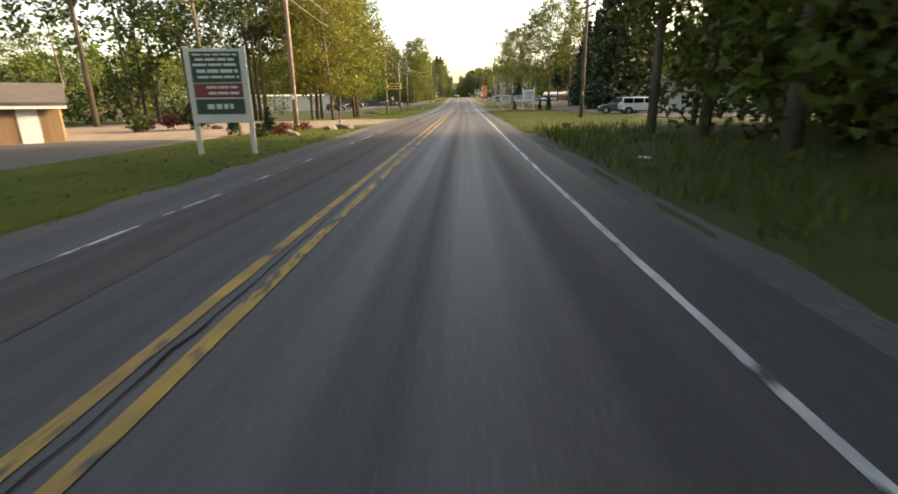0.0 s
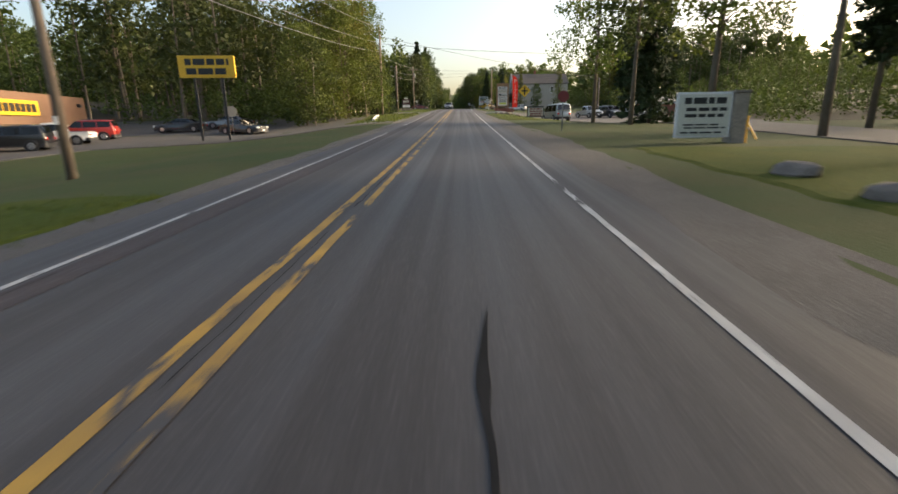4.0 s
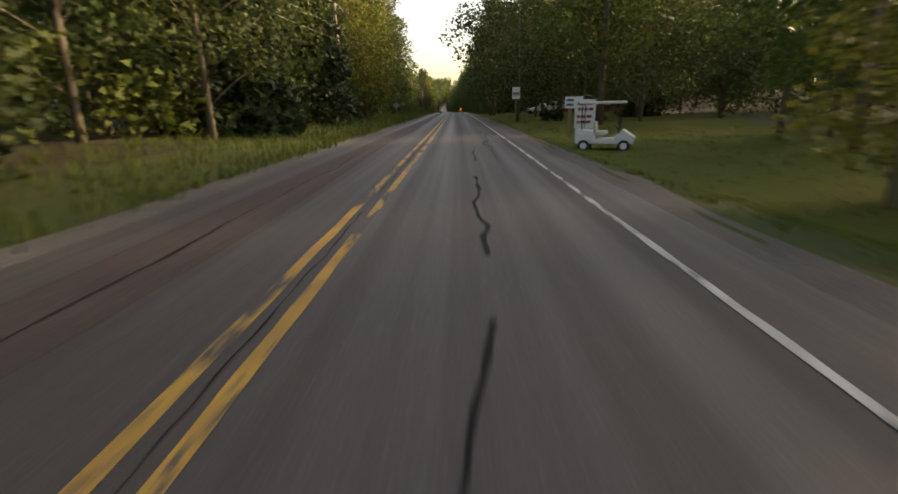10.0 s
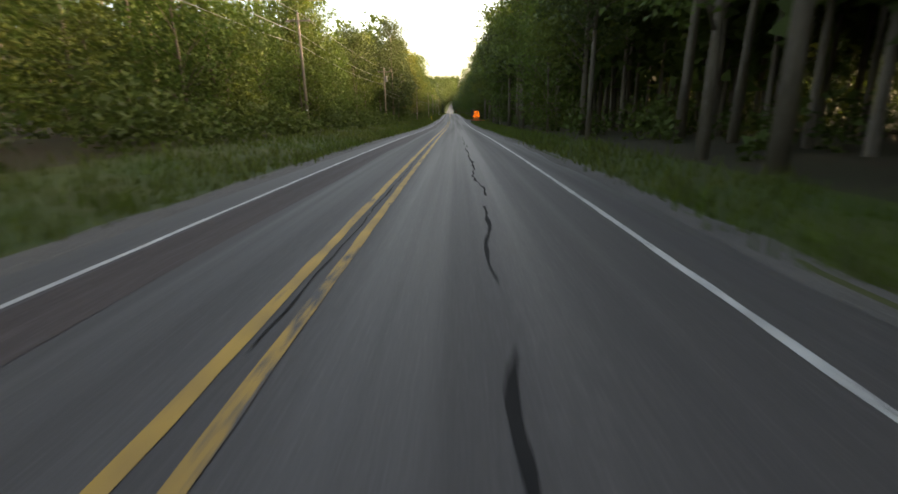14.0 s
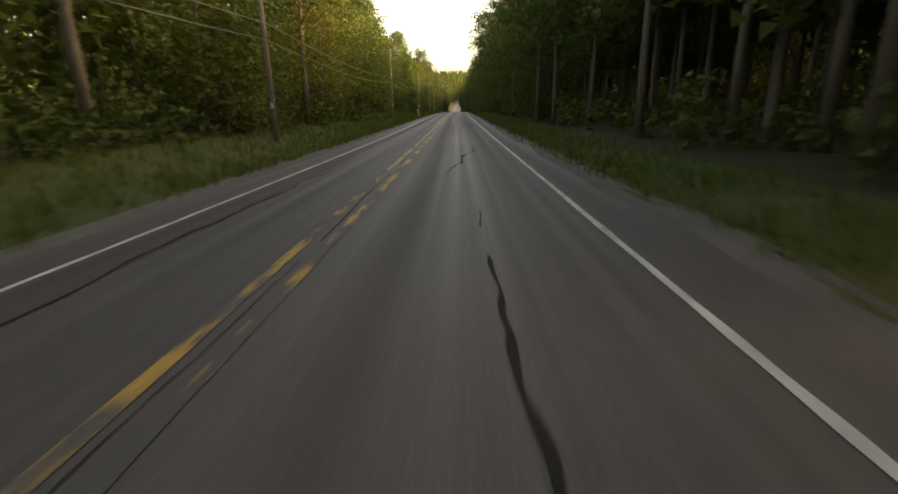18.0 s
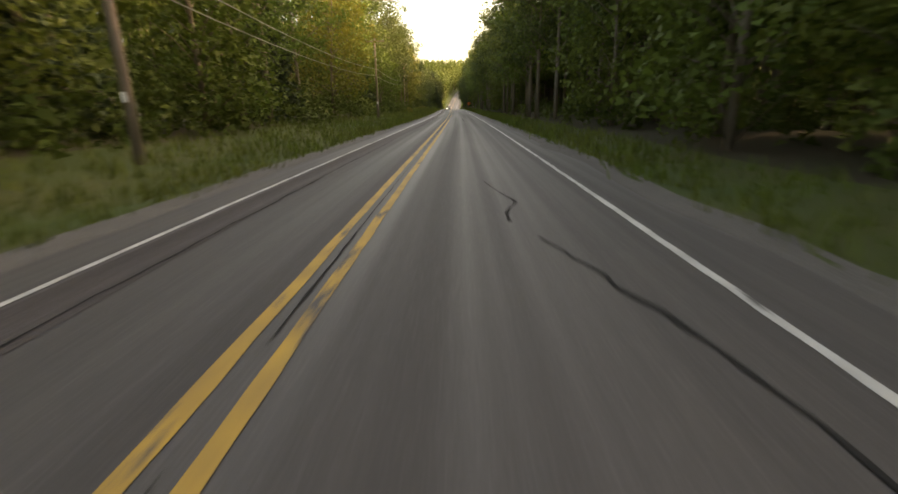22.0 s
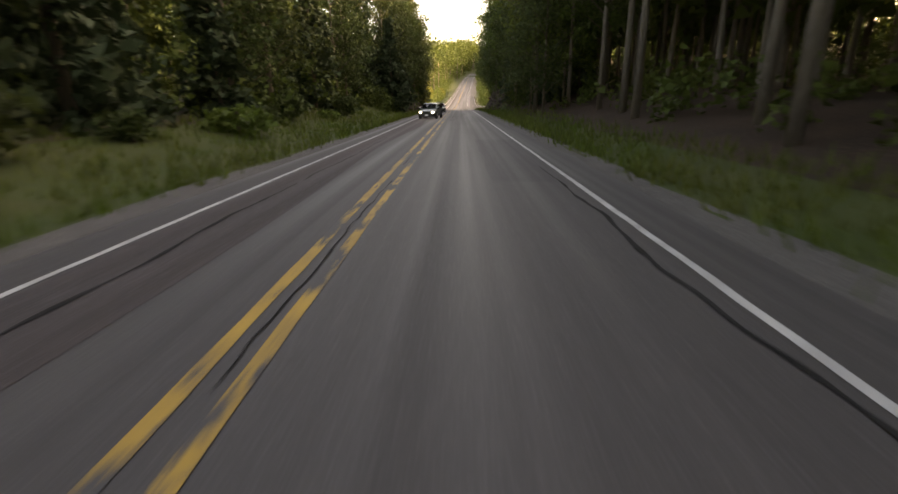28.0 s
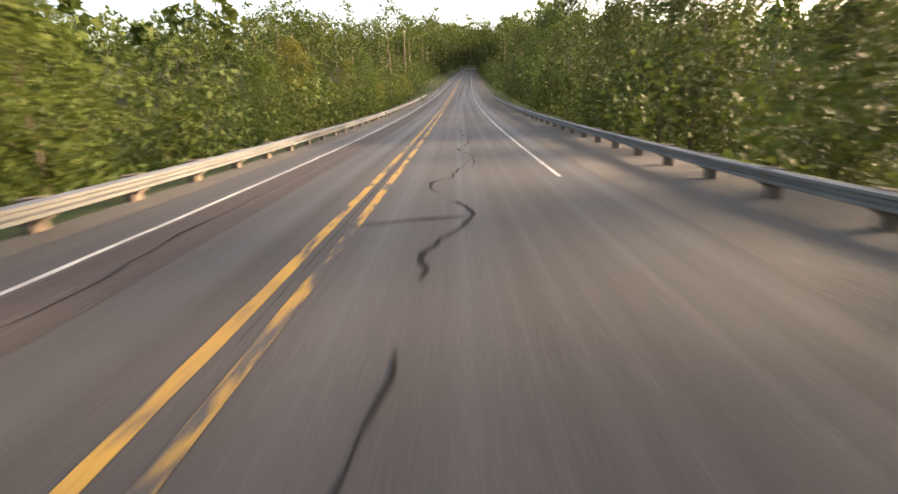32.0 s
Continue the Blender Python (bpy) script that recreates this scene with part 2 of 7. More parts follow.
BARK_PALE = mat("pale_bark", (0.28, 0.24, 0.20), 0.95, (0.16, 0.14, 0.115), 2.0, 14, 0.8, 0.6, stretch=(1, 1, 0.3), spec=0.2)
LEAF = mat("maple_leaves", (0.080, 0.114, 0.021), 0.6, (0.106, 0.132, 0.025), 0.25, 5, 0.7, translucent=0.38, island=0.24, obrand=0.02, spec=0.25)
# dark foliage; in the right-hand valley its dark tone stands in for backlit shade
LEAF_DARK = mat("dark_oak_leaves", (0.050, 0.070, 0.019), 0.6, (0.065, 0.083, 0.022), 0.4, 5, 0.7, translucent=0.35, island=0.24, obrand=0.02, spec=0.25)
LEAF_YELLOW = mat("yellow_green_leaves", (0.125, 0.138, 0.024), 0.6, (0.15, 0.135, 0.028), 0.4, 5, 0.7, translucent=0.45, island=0.22, obrand=0.02, spec=0.25)
NEEDLE = mat("spruce_needles", (0.032, 0.050, 0.022), 0.7, (0.044, 0.062, 0.026), 0.5, 6, 0.7, translucent=0.12, island=0.22, spec=0.2)
WOODS = mat("woodland_leaves", (0.060, 0.088, 0.019), 0.65, (0.088, 0.110, 0.023), 0.08, 4, 0.9, translucent=0.3, island=0.22, spec=0.2)
POLE = mat("weathered_pole_wood", (0.22, 0.17, 0.13), 0.9, (0.14, 0.11, 0.085), 1.2, 22, 0.8, 0.4, stretch=(1, 1, 0.15))
# lighter grey than bare cable: reflected sky light is put into the colour
CABLE = mat("cable_grey_for_sheen", (0.10, 0.10, 0.095), 0.5)
STEEL = mat("galvanised_steel", (0.24, 0.24, 0.235), 0.55, (0.17, 0.17, 0.165), 2.0, 20, 0.7, 0.05, metal=0.7)
IRON = mat("dark_painted_metal", (0.03, 0.03, 0.032), 0.5, metal=0.3)
WHITE = mat("white_paint", (0.72, 0.71, 0.68), 0.55, (0.60, 0.59, 0.56), 1.5, 20, 0.5)
CREAM = mat("cream_board", (0.62, 0.60, 0.50), 0.6, (0.52, 0.50, 0.42), 2.0, 20, 0.5)
BLACK = mat("black_paint", (0.02, 0.02, 0.02), 0.5)
GREEN = mat("dark_green_paint", (0.012, 0.05, 0.03), 0.5, (0.02, 0.06, 0.04), 3, 25, 0.6)
RED = mat("dark_red_paint", (0.22, 0.035, 0.03), 0.5, (0.17, 0.03, 0.026), 3, 25, 0.6)
BRIGHT_RED = mat("bright_red_cloth", (0.65, 0.06, 0.03), 0.7)
MAROON = mat("maroon_board", (0.075, 0.016, 0.02), 0.5, (0.055, 0.014, 0.017), 3, 25, 0.6)
BLUE = mat("blue_board", (0.025, 0.05, 0.17), 0.5, (0.02, 0.04, 0.13), 3, 20, 0.6)
YELLOW = mat("yellow_sign_sheet", (0.72, 0.42, 0.03), 0.5, (0.62, 0.36, 0.03), 3, 20, 0.5)
ORANGE = mat("orange_paint", (0.70, 0.14, 0.02), 0.5, (0.55, 0.11, 0.02), 2, 20, 0.6)
LIME = mat("lime_panel", (0.50, 0.62, 0.03), 0.6)
WOOD = mat("brown_sign_timber", (0.26, 0.16, 0.085), 0.8, (0.18, 0.11, 0.06), 1.5, 20, 0.8, 0.3, stretch=(1, 1, 0.2))
SIDING = mat("beige_siding", (0.40, 0.36, 0.30), 0.7, (0.35, 0.31, 0.26), 0.8, 15, 0.6)
SIDING_WHITE = mat("white_siding", (0.58, 0.58, 0.56), 0.65, (0.5, 0.5, 0.48), 0.8, 15, 0.6)
METAL_WALL = mat("pale_metal_cladding", (0.56, 0.52, 0.44), 0.5, (0.46, 0.44, 0.40), 0.5, 12, 0.6)
# brown of the store facade; also paints the shade behind the house porch
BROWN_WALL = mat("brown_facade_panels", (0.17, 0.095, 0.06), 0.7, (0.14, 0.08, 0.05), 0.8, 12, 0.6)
BRICK_RED = mat("red_brick_wall", (0.26, 0.10, 0.07), 0.85, (0.20, 0.08, 0.06), 3.0, 20, 0.8, 0.4)
SHINGLE = mat("grey_brown_shingles", (0.105, 0.09, 0.08), 0.9, (0.075, 0.065, 0.058), 1.5, 20, 0.8, 0.4)
STONE = mat("field_stone", (0.30, 0.25, 0.20), 0.9, (0.2, 0.165, 0.135), 3, 14, 0.8, 0.5, obrand=0.25)
GLASS = mat("dark_window_glass", (0.012, 0.014, 0.016), 0.06, spec=0.8)
TYRE = mat("tyre_rubber", (0.02, 0.02, 0.02), 0.85)
RIM = mat("alloy_rim", (0.55, 0.56, 0.57), 0.3, metal=0.85)
CHROME = mat("chrome", (0.7, 0.7, 0.7), 0.15, metal=1.0)
LENS = mat("headlamp_lens", (0.75, 0.75, 0.72), 0.1, spec=0.8)
LIT_LENS = mat("lit_headlamp", (1.0, 0.9, 0.7), 0.2, glow=6.0)
TAIL = mat("red_tail_lamp", (0.45, 0.02, 0.015), 0.2, spec=0.7)
AMBER_LED = mat("amber_led", (1.0, 0.20, 0.01), 0.4, glow=0.4)
PLASTIC = mat("black_plastic", (0.03, 0.03, 0.032), 0.6)


def paint(name, colour, metal=0.4):
    m = mat(name, colour, 0.28, tuple(c * 0.9 for c in colour), 2, 30, 0.5, metal=metal)
    m.node_tree.nodes["Principled BSDF"].inputs["Coat Weight"].default_value = 0.6
    return m


# ---- building helpers ----
def mesh_of(name, verts, faces, material, smooth=False):
    me = bpy.data.meshes.new(name)
    me.from_pydata([tuple(v) for v in verts], [], [tuple(f) for f in faces])
    me.materials.append(material)
    if smooth:
        me.polygons.foreach_set("use_smooth", [True] * len(me.polygons))
    me.update()
    return me


def part(name, bm, material, parent=None, label="", smooth=False):
    """Links a bmesh as one mesh object under a thing or a part."""
    me = bpy.data.meshes.new(name)
    bm.to_mesh(me)
    bm.free()
    me.materials.append(material)
    if smooth:
        me.polygons.foreach_set("use_smooth", [True] * len(me.polygons))
    ob = new(name, me)
    if parent is not None:
        ob.parent = parent
    if label:
        ob["label"] = label
    return ob


def thing(name, label, category, at=None, turn=0.0, group="", kind=""):
    ob = new(name)
    ob.empty_display_size = 0.2
    if at is not None:
        ob.matrix_basis = pose(at[0], at[1], at[2], 0, 0, turn)
    return tagged(ob, label, category, group, kind)


def box(bm, x0, x1, y0, y1, z0, z1, bevel=0.0):
    r = bmesh.ops.create_cube(bm, size=1.0)
    bmesh.ops.transform(bm, verts=r["verts"], matrix=Matrix.LocRotScale(
        ((x0 + x1) / 2, (y0 + y1) / 2, (z0 + z1) / 2), None, (abs(x1 - x0), abs(y1 - y0), abs(z1 - z0))))
    if bevel:
        es = list({e for v in r["verts"] for e in v.link_edges})
        bmesh.ops.bevel(bm, geom=es, offset=bevel, segments=2, affect="EDGES", profile=0.6)
    return bm


def boxed(*dims, bevel=0.0):
    return box(bmesh.new(), *dims, bevel=bevel)


def tube(points, radii, sides=8, caps=True):
    """A tapered, bent round bar."""
    bm = bmesh.new()
    rings = []
    pts = [Vector(p) for p in points]
    for i, p in enumerate(pts):
        d = (pts[min(i + 1, len(pts) - 1)] - pts[max(i - 1, 0)]).normalized()
        a = d.orthogonal().normalized()
        b = d.cross(a)
        rr = radii[i] if isinstance(radii, (list, tuple)) else radii
        rings.append([bm.verts.new(p + rr * (math.cos(k * math.tau / sides) * a + math.sin(k * math.tau / sides) * b)) for k in range(sides)])
    for r0, r1 in zip(rings, rings[1:]):
        # rings may start at different angles; match the nearest corner
        off = min(range(sides), key=lambda o: (r0[0].co - pts[0] - (r1[o].co - pts[0])).length)
        for k in range(sides):
            bm.faces.new((r0[k], r0[(k + 1) % sides], r1[(k + 1 + off) % sides], r1[(k + off) % sides]))
    if caps:
        bm.faces.new(rings[0][::-1])
        bm.faces.new(rings[-1])
    bmesh.ops.recalc_face_normals(bm, faces=bm.faces)
    return bm


def prism(outline, depth, axis="y", bevel=0.0):
    """An outline in (a, b) pushed along the axis from -depth/2 to depth/2."""
    bm = bmesh.new()
    def at(a, b, d):
        return (a, d, b) if axis == "y" else ((d, a, b) if axis == "x" else (a, b, d))
    v0 = [bm.verts.new(at(a, b, -depth / 2)) for a, b in outline]
    v1 = [bm.verts.new(at(a, b, depth / 2)) for a, b in outline]
    bm.faces.new(v0)
    bm.faces.new(v1[::-1])
    n = len(outline)
    for i in range(n):
        bm.faces.new((v0[i], v1[i], v1[(i + 1) % n], v0[(i + 1) % n]))
    bmesh.ops.recalc_face_normals(bm, faces=bm.faces)
    if bevel:
        bmesh.ops.bevel(bm, geom=list(bm.edges), offset=bevel, segments=2, affect="EDGES", profile=0.6)
    return bm


def smooth01(a, b, x):
    q = min(max((x - a) / (b - a), 0.0), 1.0)
    return q * q * (3 - 2 * q)


def ramp(table, y):
    """Straight-line reading of a short table of (station, value)."""
    if y <= table[0][0]:
        return table[0][1]
    for (a, u), (b, v) in zip(table, table[1:]):
        if y <= b:
            return u + (v - u) * (y - a) / (b - a)
    return table[-1][1]

# ---- the lie of the land ----
LANE_R, LANE_L = 3.40, 2.37
RISE_R = [(-60, 0.2), (60, 0.0), (95, -0.2), (112, -1.2), (150, -1.2), (172, -0.5), (200, 0.0), (300, 0.2), (795, 0.4), (830, 1.2), (870, 2.0), (898, 3.0), (912, 5.5), (955, 7.0), (960, 0.5), (966, -3.5), (1075, -4.0), (1110, 1.0), (1500, 5.0)]
RISE_L = [(-60, 0.2), (5, 0.0), (22, -0.3), (42, -0.85), (98, -0.85), (114, 0.0), (180, 0.2), (300, 0.5), (790, 0.7), (870, 1.3), (900, 2.0), (912, 4.2), (946, 4.2), (952, 2.4), (959, 1.6), (968, -3.0), (1075, -4.0), (1110, 1.0), (1500, 4.0)]
EDGE_R = [(-60, 4.6), (40, 4.6), (78, 5.8), (92, 5.2), (200, 4.7), (300, 4.6), (460, 4.7), (465, 8.0), (486, 8.0), (492, 4.7), (944, 4.7), (955, 6.4), (960, 11.5), (968, 12.0), (984, 7.6), (1004, 6.6), (1500, 6.0)]
EDGE_L = [(-60, 3.6), (0, 3.8), (8, 3.5), (945, 3.5), (958, 4.0), (964, 3.7), (1500, 3.7)]


def edge(side, y):
    return ramp(EDGE_R if side > 0 else EDGE_L, y)


def hill(y):
    return 80.0 * smooth01(1150, 2300, y)


def ground(lat, y):
    """Height of the ground at a sideways distance from the centre line."""
    side = 1 if lat > 0 else -1
    d = abs(lat) - edge(side, y)
    base = rz(min(y, 1300)) + hill(y)
    if d < 0:
        return base - 0.03 - 0.013 * abs(lat)
    rise = ramp(RISE_R if side > 0 else RISE_L, y)
    cut = smooth01(900, 912, y) * smooth01(964, 957, y)
    z = base - 0.012 * edge(side, y) - 0.10 * smooth01(0, 1.2, d) * smooth01(200, 215, y) + rise * smooth01(0.8 + 0.9 * cut, 11.0 - 6.0 * cut, d)
    rough = smooth01(2, 10, d) * (1.0 if y > 215 or y < -70 else smooth01(38, 60, d))
    z += rough * 0.35 * noise.noise(Vector((lat * 0.13, y * 0.13, 0.0)))
    if 904 < y < 960:
        z += 1.2 * smooth01(1, 4, d) * noise.fractal(Vector((lat * 0.35, y * 0.35, 3.0)), 0.6, 2.0, 5)
    z += 3.5 * smooth01(24, 62, d) * smooth01(205, 300, y) * smooth01(960, 930, y) + 4.0 * smooth01(48, 95, d) * smooth01(260, 180, y)
    z += 25.0 * smooth01(80, 500, d) * smooth01(700, 1100, y)
    return z


def at(lat, y, up=0.0):
    return (rx(y) + lat, y, ground(lat, y) + up)


def on_road(lat, y, up=0.0):
    return (rx(y) + lat, y, rz(y) + up)


def sheet(name, stations, lats, height, material, label="", category="", smooth=True, mats=None, pick=None):
    """A grid over stations and sideways places; lats may be a function of the station."""
    verts, faces = [], []
    for y in stations:
        row = lats(y) if callable(lats) else lats
        for lat in row:
            verts.append((rx(y) + lat, y, height(lat, y)))
        n = len(row)
    for i in range(len(stations) - 1):
        for k in range(n - 1):
            a = i * n + k
            faces.append((a, a + 1, a + n + 1, a + n))
    me = mesh_of(name, verts, faces, material, smooth)
    if mats:
        for m in mats:
            me.materials.append(m)
        idx = []
        for i in range(len(stations) - 1):
            row = lats(stations[i]) if callable(lats) else lats
            for k in range(n - 1):
                idx.append(pick(0.5 * (row[k] + row[k + 1]), 0.5 * (stations[i] + stations[i + 1])))
        me.polygons.foreach_set("material_index", idx)
    ob = new(name, me)
    return tagged(ob, label, category, kind="structure")


def span(a, b, step):
    n = max(2, int(round((b - a) / step)) + 1)
    return [a + (b - a) * i / (n - 1) for i in range(n)]


def ground_lats(y):
    l, r = edge(-1, y), edge(1, y)
    outs = (0.02, 0.35, 0.8, 1.3, 2.0, 2.8, 3.8, 5.0, 6.5, 8.5, 11, 14, 18, 24, 32, 45, 65, 100, 180, 320, 700)
    return [-l - d for d in outs[::-1]] + [-l + 0.5, 0, r - 0.5] + [r + d for d in outs]


def ground_kind(lat, y):
    d = abs(lat) - edge(1 if lat > 0 else -1, y)
    if 940 < y < 962 and lat > 0 and 0.5 < d < 40:
        return 2
    if y > 906 and y < 962 and 2.2 < d < 40:
        return 2 if d < 12 else 1
    if 826 < y < 907 and lat > 0 and d > 2.6:
        return 2
    if y > 286 or y < -150:
        return 0 if d < (4.2 if lat > 0 else 7.0) else 1
    if lat > 0:
        return 1 if d > 34 else 0
    return 1 if d > (5 if y > 176 else 30) else 0


GROUND_Y = span(-160, -30, 10) + span(-24, 892, 4) + span(894, 966, 1.0) + span(970, 1150, 4) + [1160, 1180, 1200, 1230, 1270, 1320, 1400, 1500, 1650, 1850, 2100, 2400, 3000, 4200]
sheet("ground", GROUND_Y, ground_lats, ground, GRASS, "uneven grass verges and woodland floor beside the road", "ground",
      mats=[LITTER, BANK], pick=ground_kind)

# ---- the road ----
ROAD_Y = span(-160, 1180, 3) + span(1190, 1700, 15)


def road_z(lat, y):
    base = rz(min(y, 1300)) + hill(y)
    return base - 0.012 * abs(lat)


def lay(up):
    return lambda lat, y: road_z(lat, y) + up


def ragged(y, seed, size=0.22):
    return size * (noise.noise(Vector((seed, y * 0.22, 0.0))) + 0.6 * noise.noise(Vector((seed, y * 0.9, 4.0))))


def lane_places(ob):
    """Stores the sideways place and the station, drawn out along the road, for the streaks."""
    vals = []
    for v in ob.data.vertices:
        vals += [(v.co.x - rx(v.co.y)) * 1.7, v.co.y * 0.012, 0.0]
    ob.data.attributes.new("lane_place", "FLOAT_VECTOR", "POINT").data.foreach_set("vector", vals)
    return ob


def over_ground(lat, y):
    return max(road_z(lat, y) - 0.006, ground(lat, y) + 0.012)


lane_places(sheet("road", span(-160, 1180, 1.2) + span(1185, 1700, 8), lambda y: [-edge(-1, y) + 0.3 + ragged(y, 3, 0.12), -2.4, -0.8, 0, 0.9, 1.7, 2.6, LANE_R, LANE_R + 0.85 + ragged(y, 9, 0.3)], lay(0.0), ASPHALT,
      "worn grey asphalt two-lane road with sealed cracks", "road"))
sheet("shoulder_right", span(-160, 1180, 1.2) + span(1185, 1700, 8), lambda y: [LANE_R + 0.4 + k * (edge(1, y) + 0.2 + ragged(y, 21, 0.35) - LANE_R - 0.4) / 5 for k in range(6)], over_ground, GRAVEL,
      "grey gravel and broken asphalt road shoulder", "road shoulder")
sheet("shoulder_left", span(-160, 1180, 1.2) + span(1185, 1700, 8), lambda y: [-edge(-1, y) - 0.2 - ragged(y, 33, 0.3), -edge(-1, y), -edge(-1, y) + 0.6], over_ground, GRAVEL,
      "narrow grey gravel shoulder beside the road", "road shoulder")
RED_STRIP = [(-60, 0.9), (0, 1.3), (8, 0.2), (95, 0.5), (100, 0.9), (180, 0.7), (220, 1.0), (420, 0.8), (520, 0.5), (760, 0.7), (860, 1.1), (975, 0.8), (1200, 0.4)]
lane_places(sheet("old_asphalt_strip", span(-60, 1150, 1.5), lambda y: [-LANE_L + 0.1 + k * ramp(RED_STRIP, y) / 2 * (1 + 0.35 * noise.noise(Vector((0, y * 0.08, 5)))) for k in range(3)],
      lay(0.004), ASPHALT_OLD, "reddish brown strip of older asphalt along the lane", "road"))
PATCHES = [(118, 128, 0.3, 3.2), (330, 345, 1.8, 3.2), (712, 722, 1.7, 3.2), (848, 858, 1.9, 3.3), (874, 886, 1.9, 3.1), (925, 938, 1.6, 2.8)]
for a, b, l0, l1 in PATCHES:
    lane_places(sheet("asphalt_patch", span(a, b, 1.5), lambda y: [l0 + ragged(y, 41, 0.12), (l0 + l1) / 2, l1 + ragged(y, 47, 0.08)], lay(0.003), ASPHALT_PATCH, "darker rectangular repair patch in the asphalt", "road"))


def stripes(name, runs, material, width, label, category, seed=1, up=0.007):
    """Painted runs of (from, to, side place, wear), with slightly ragged edges."""
    rng = random.Random(seed)
    verts, faces, worn_at = [], [], []
    for a, b, lat, worn in runs:
        n = max(1, int((b - a) / 0.5))
        base = len(verts)
        for i in range(n + 1):
            y = a + (b - a) * i / n
            for sg in (-1, 1):
                w = width / 2 + rng.uniform(-0.01, 0.008)
                verts.append((rx(y) + lat + sg * w, y, road_z(lat, y) + up))
                worn_at.append(worn(y) if callable(worn) else worn)
        faces += [(base + 2 * i, base + 2 * i + 1, base + 2 * i + 3, base + 2 * i + 2) for i in range(n)]
    me = mesh_of(name, verts, faces, material)
    me.attributes.new("wear", "FLOAT", "POINT").data.foreach_set("value", worn_at)
    return tagged(new(name, me), label, category, kind="structure")


WEAR = [(-60, 0.12), (-10, 0.15), (-4, 0.05), (40, 0.1), (46, 0.35), (62, 0.2), (92, 0.3), (100, 0.35), (108, 0.12), (126, 0.12), (150, 0.05), (160, 1.0), (186, 1.0),
        (192, 0.9), (208, 0.85), (222, 0.15), (234, 0.25), (250, 0.08), (276, 0.12), (286, 0.5), (310, 0.6), (322, 0.3), (345, 0.25), (362, 0.03), (440, 0.35), (452, 0.1),
        (470, 0.45), (498, 0.4), (530, 0.3), (560, 0.04), (690, 0.03), (696, 0.35), (716, 0.38), (745, 0.38), (820, 0.08), (836, 0.2), (870, 0.3), (905, 0.4), (950, 0.35), (975, 0.2), (1100, 0.1)]


def worn(bias):
    return lambda y: min(1.0, max(0.0, ramp(WEAR, y) * 1.15 + bias + 0.12 * noise.noise(Vector((0, y * 0.15, bias * 50)))))


stripes("centre_line_left", [(-120, 1200, -0.15, worn(0.10))], YELLOW_LINE, 0.12, "worn yellow centre line painted on the asphalt", "road marking", 3)
stripes("centre_line_right", [(-120, 1200, 0.15, worn(0.18))], YELLOW_LINE, 0.12, "worn yellow centre line painted on the asphalt", "road marking", 4)
stripes("edge_line_right", [(-120, 121, LANE_R, 0.28), (135, 147, LANE_R, 0.2), (183, 192, LANE_R, 0.45), (192, 236, LANE_R, 0.4), (236, 300, LANE_R, 0.3), (300, 955, LANE_R, 0.12), (987, 1250, LANE_R, 0.15)],
        WHITE_LINE, 0.09, "white edge line painted along the road", "road marking", 5)
stripes("edge_line_left", [(-120, 2, -LANE_L, 0.62), (6, 84, -LANE_L, 0.15), (92, 124, -LANE_L, 0.15), (133, 152, -LANE_L, 0.55), (158, 163, -LANE_L, 0.3), (262, 300, -LANE_L, 0.5), (300, 1250, -LANE_L, 0.12)],
        WHITE_LINE, 0.078, "white edge line painted along the road", "road marking", 6)


def corner_line(points):
    """A thin painted line through (side place, station) points that lies on the lot surface."""
    gv = []
    for i, (lat, y) in enumerate(points):
        a, b = points[max(0, i - 1)], points[min(len(points) - 1, i + 1)]
        n = Vector((b[1] - a[1], a[0] - b[0])).normalized() * (0.036 + 0.01 * (i % 3))
        gv += [(rx(y) + lat - n.x, y - n.y, ground(lat, y) + 0.06), (rx(y) + lat + n.x, y + n.y, ground(lat, y) + 0.06)]
    me = mesh_of("corner_line", gv, [(2 * i, 2 * i + 1, 2 * i + 3, 2 * i + 2) for i in range(len(points) - 1)], WHITE_LINE)
    return tagged(new("corner_line", me), "worn white line curving round the corner", "road marking", kind="structure")


GORE = [(9.5, 169.3), (6.6, 169.0), (5.2, 168.7), (4.6, 168.6), (4.2, 168.3), (3.9, 167.8), (3.7, 167.2), (3.75, 166.3), (4.0, 165.0), (4.5, 162.5)]
corner_line(GORE)
corner_line([(-2.40, 163), (-2.5, 168), (-2.65, 172), (-2.95, 174.6), (-3.7, 176.6), (-5.2, 178.0), (-8.5, 178.8)])


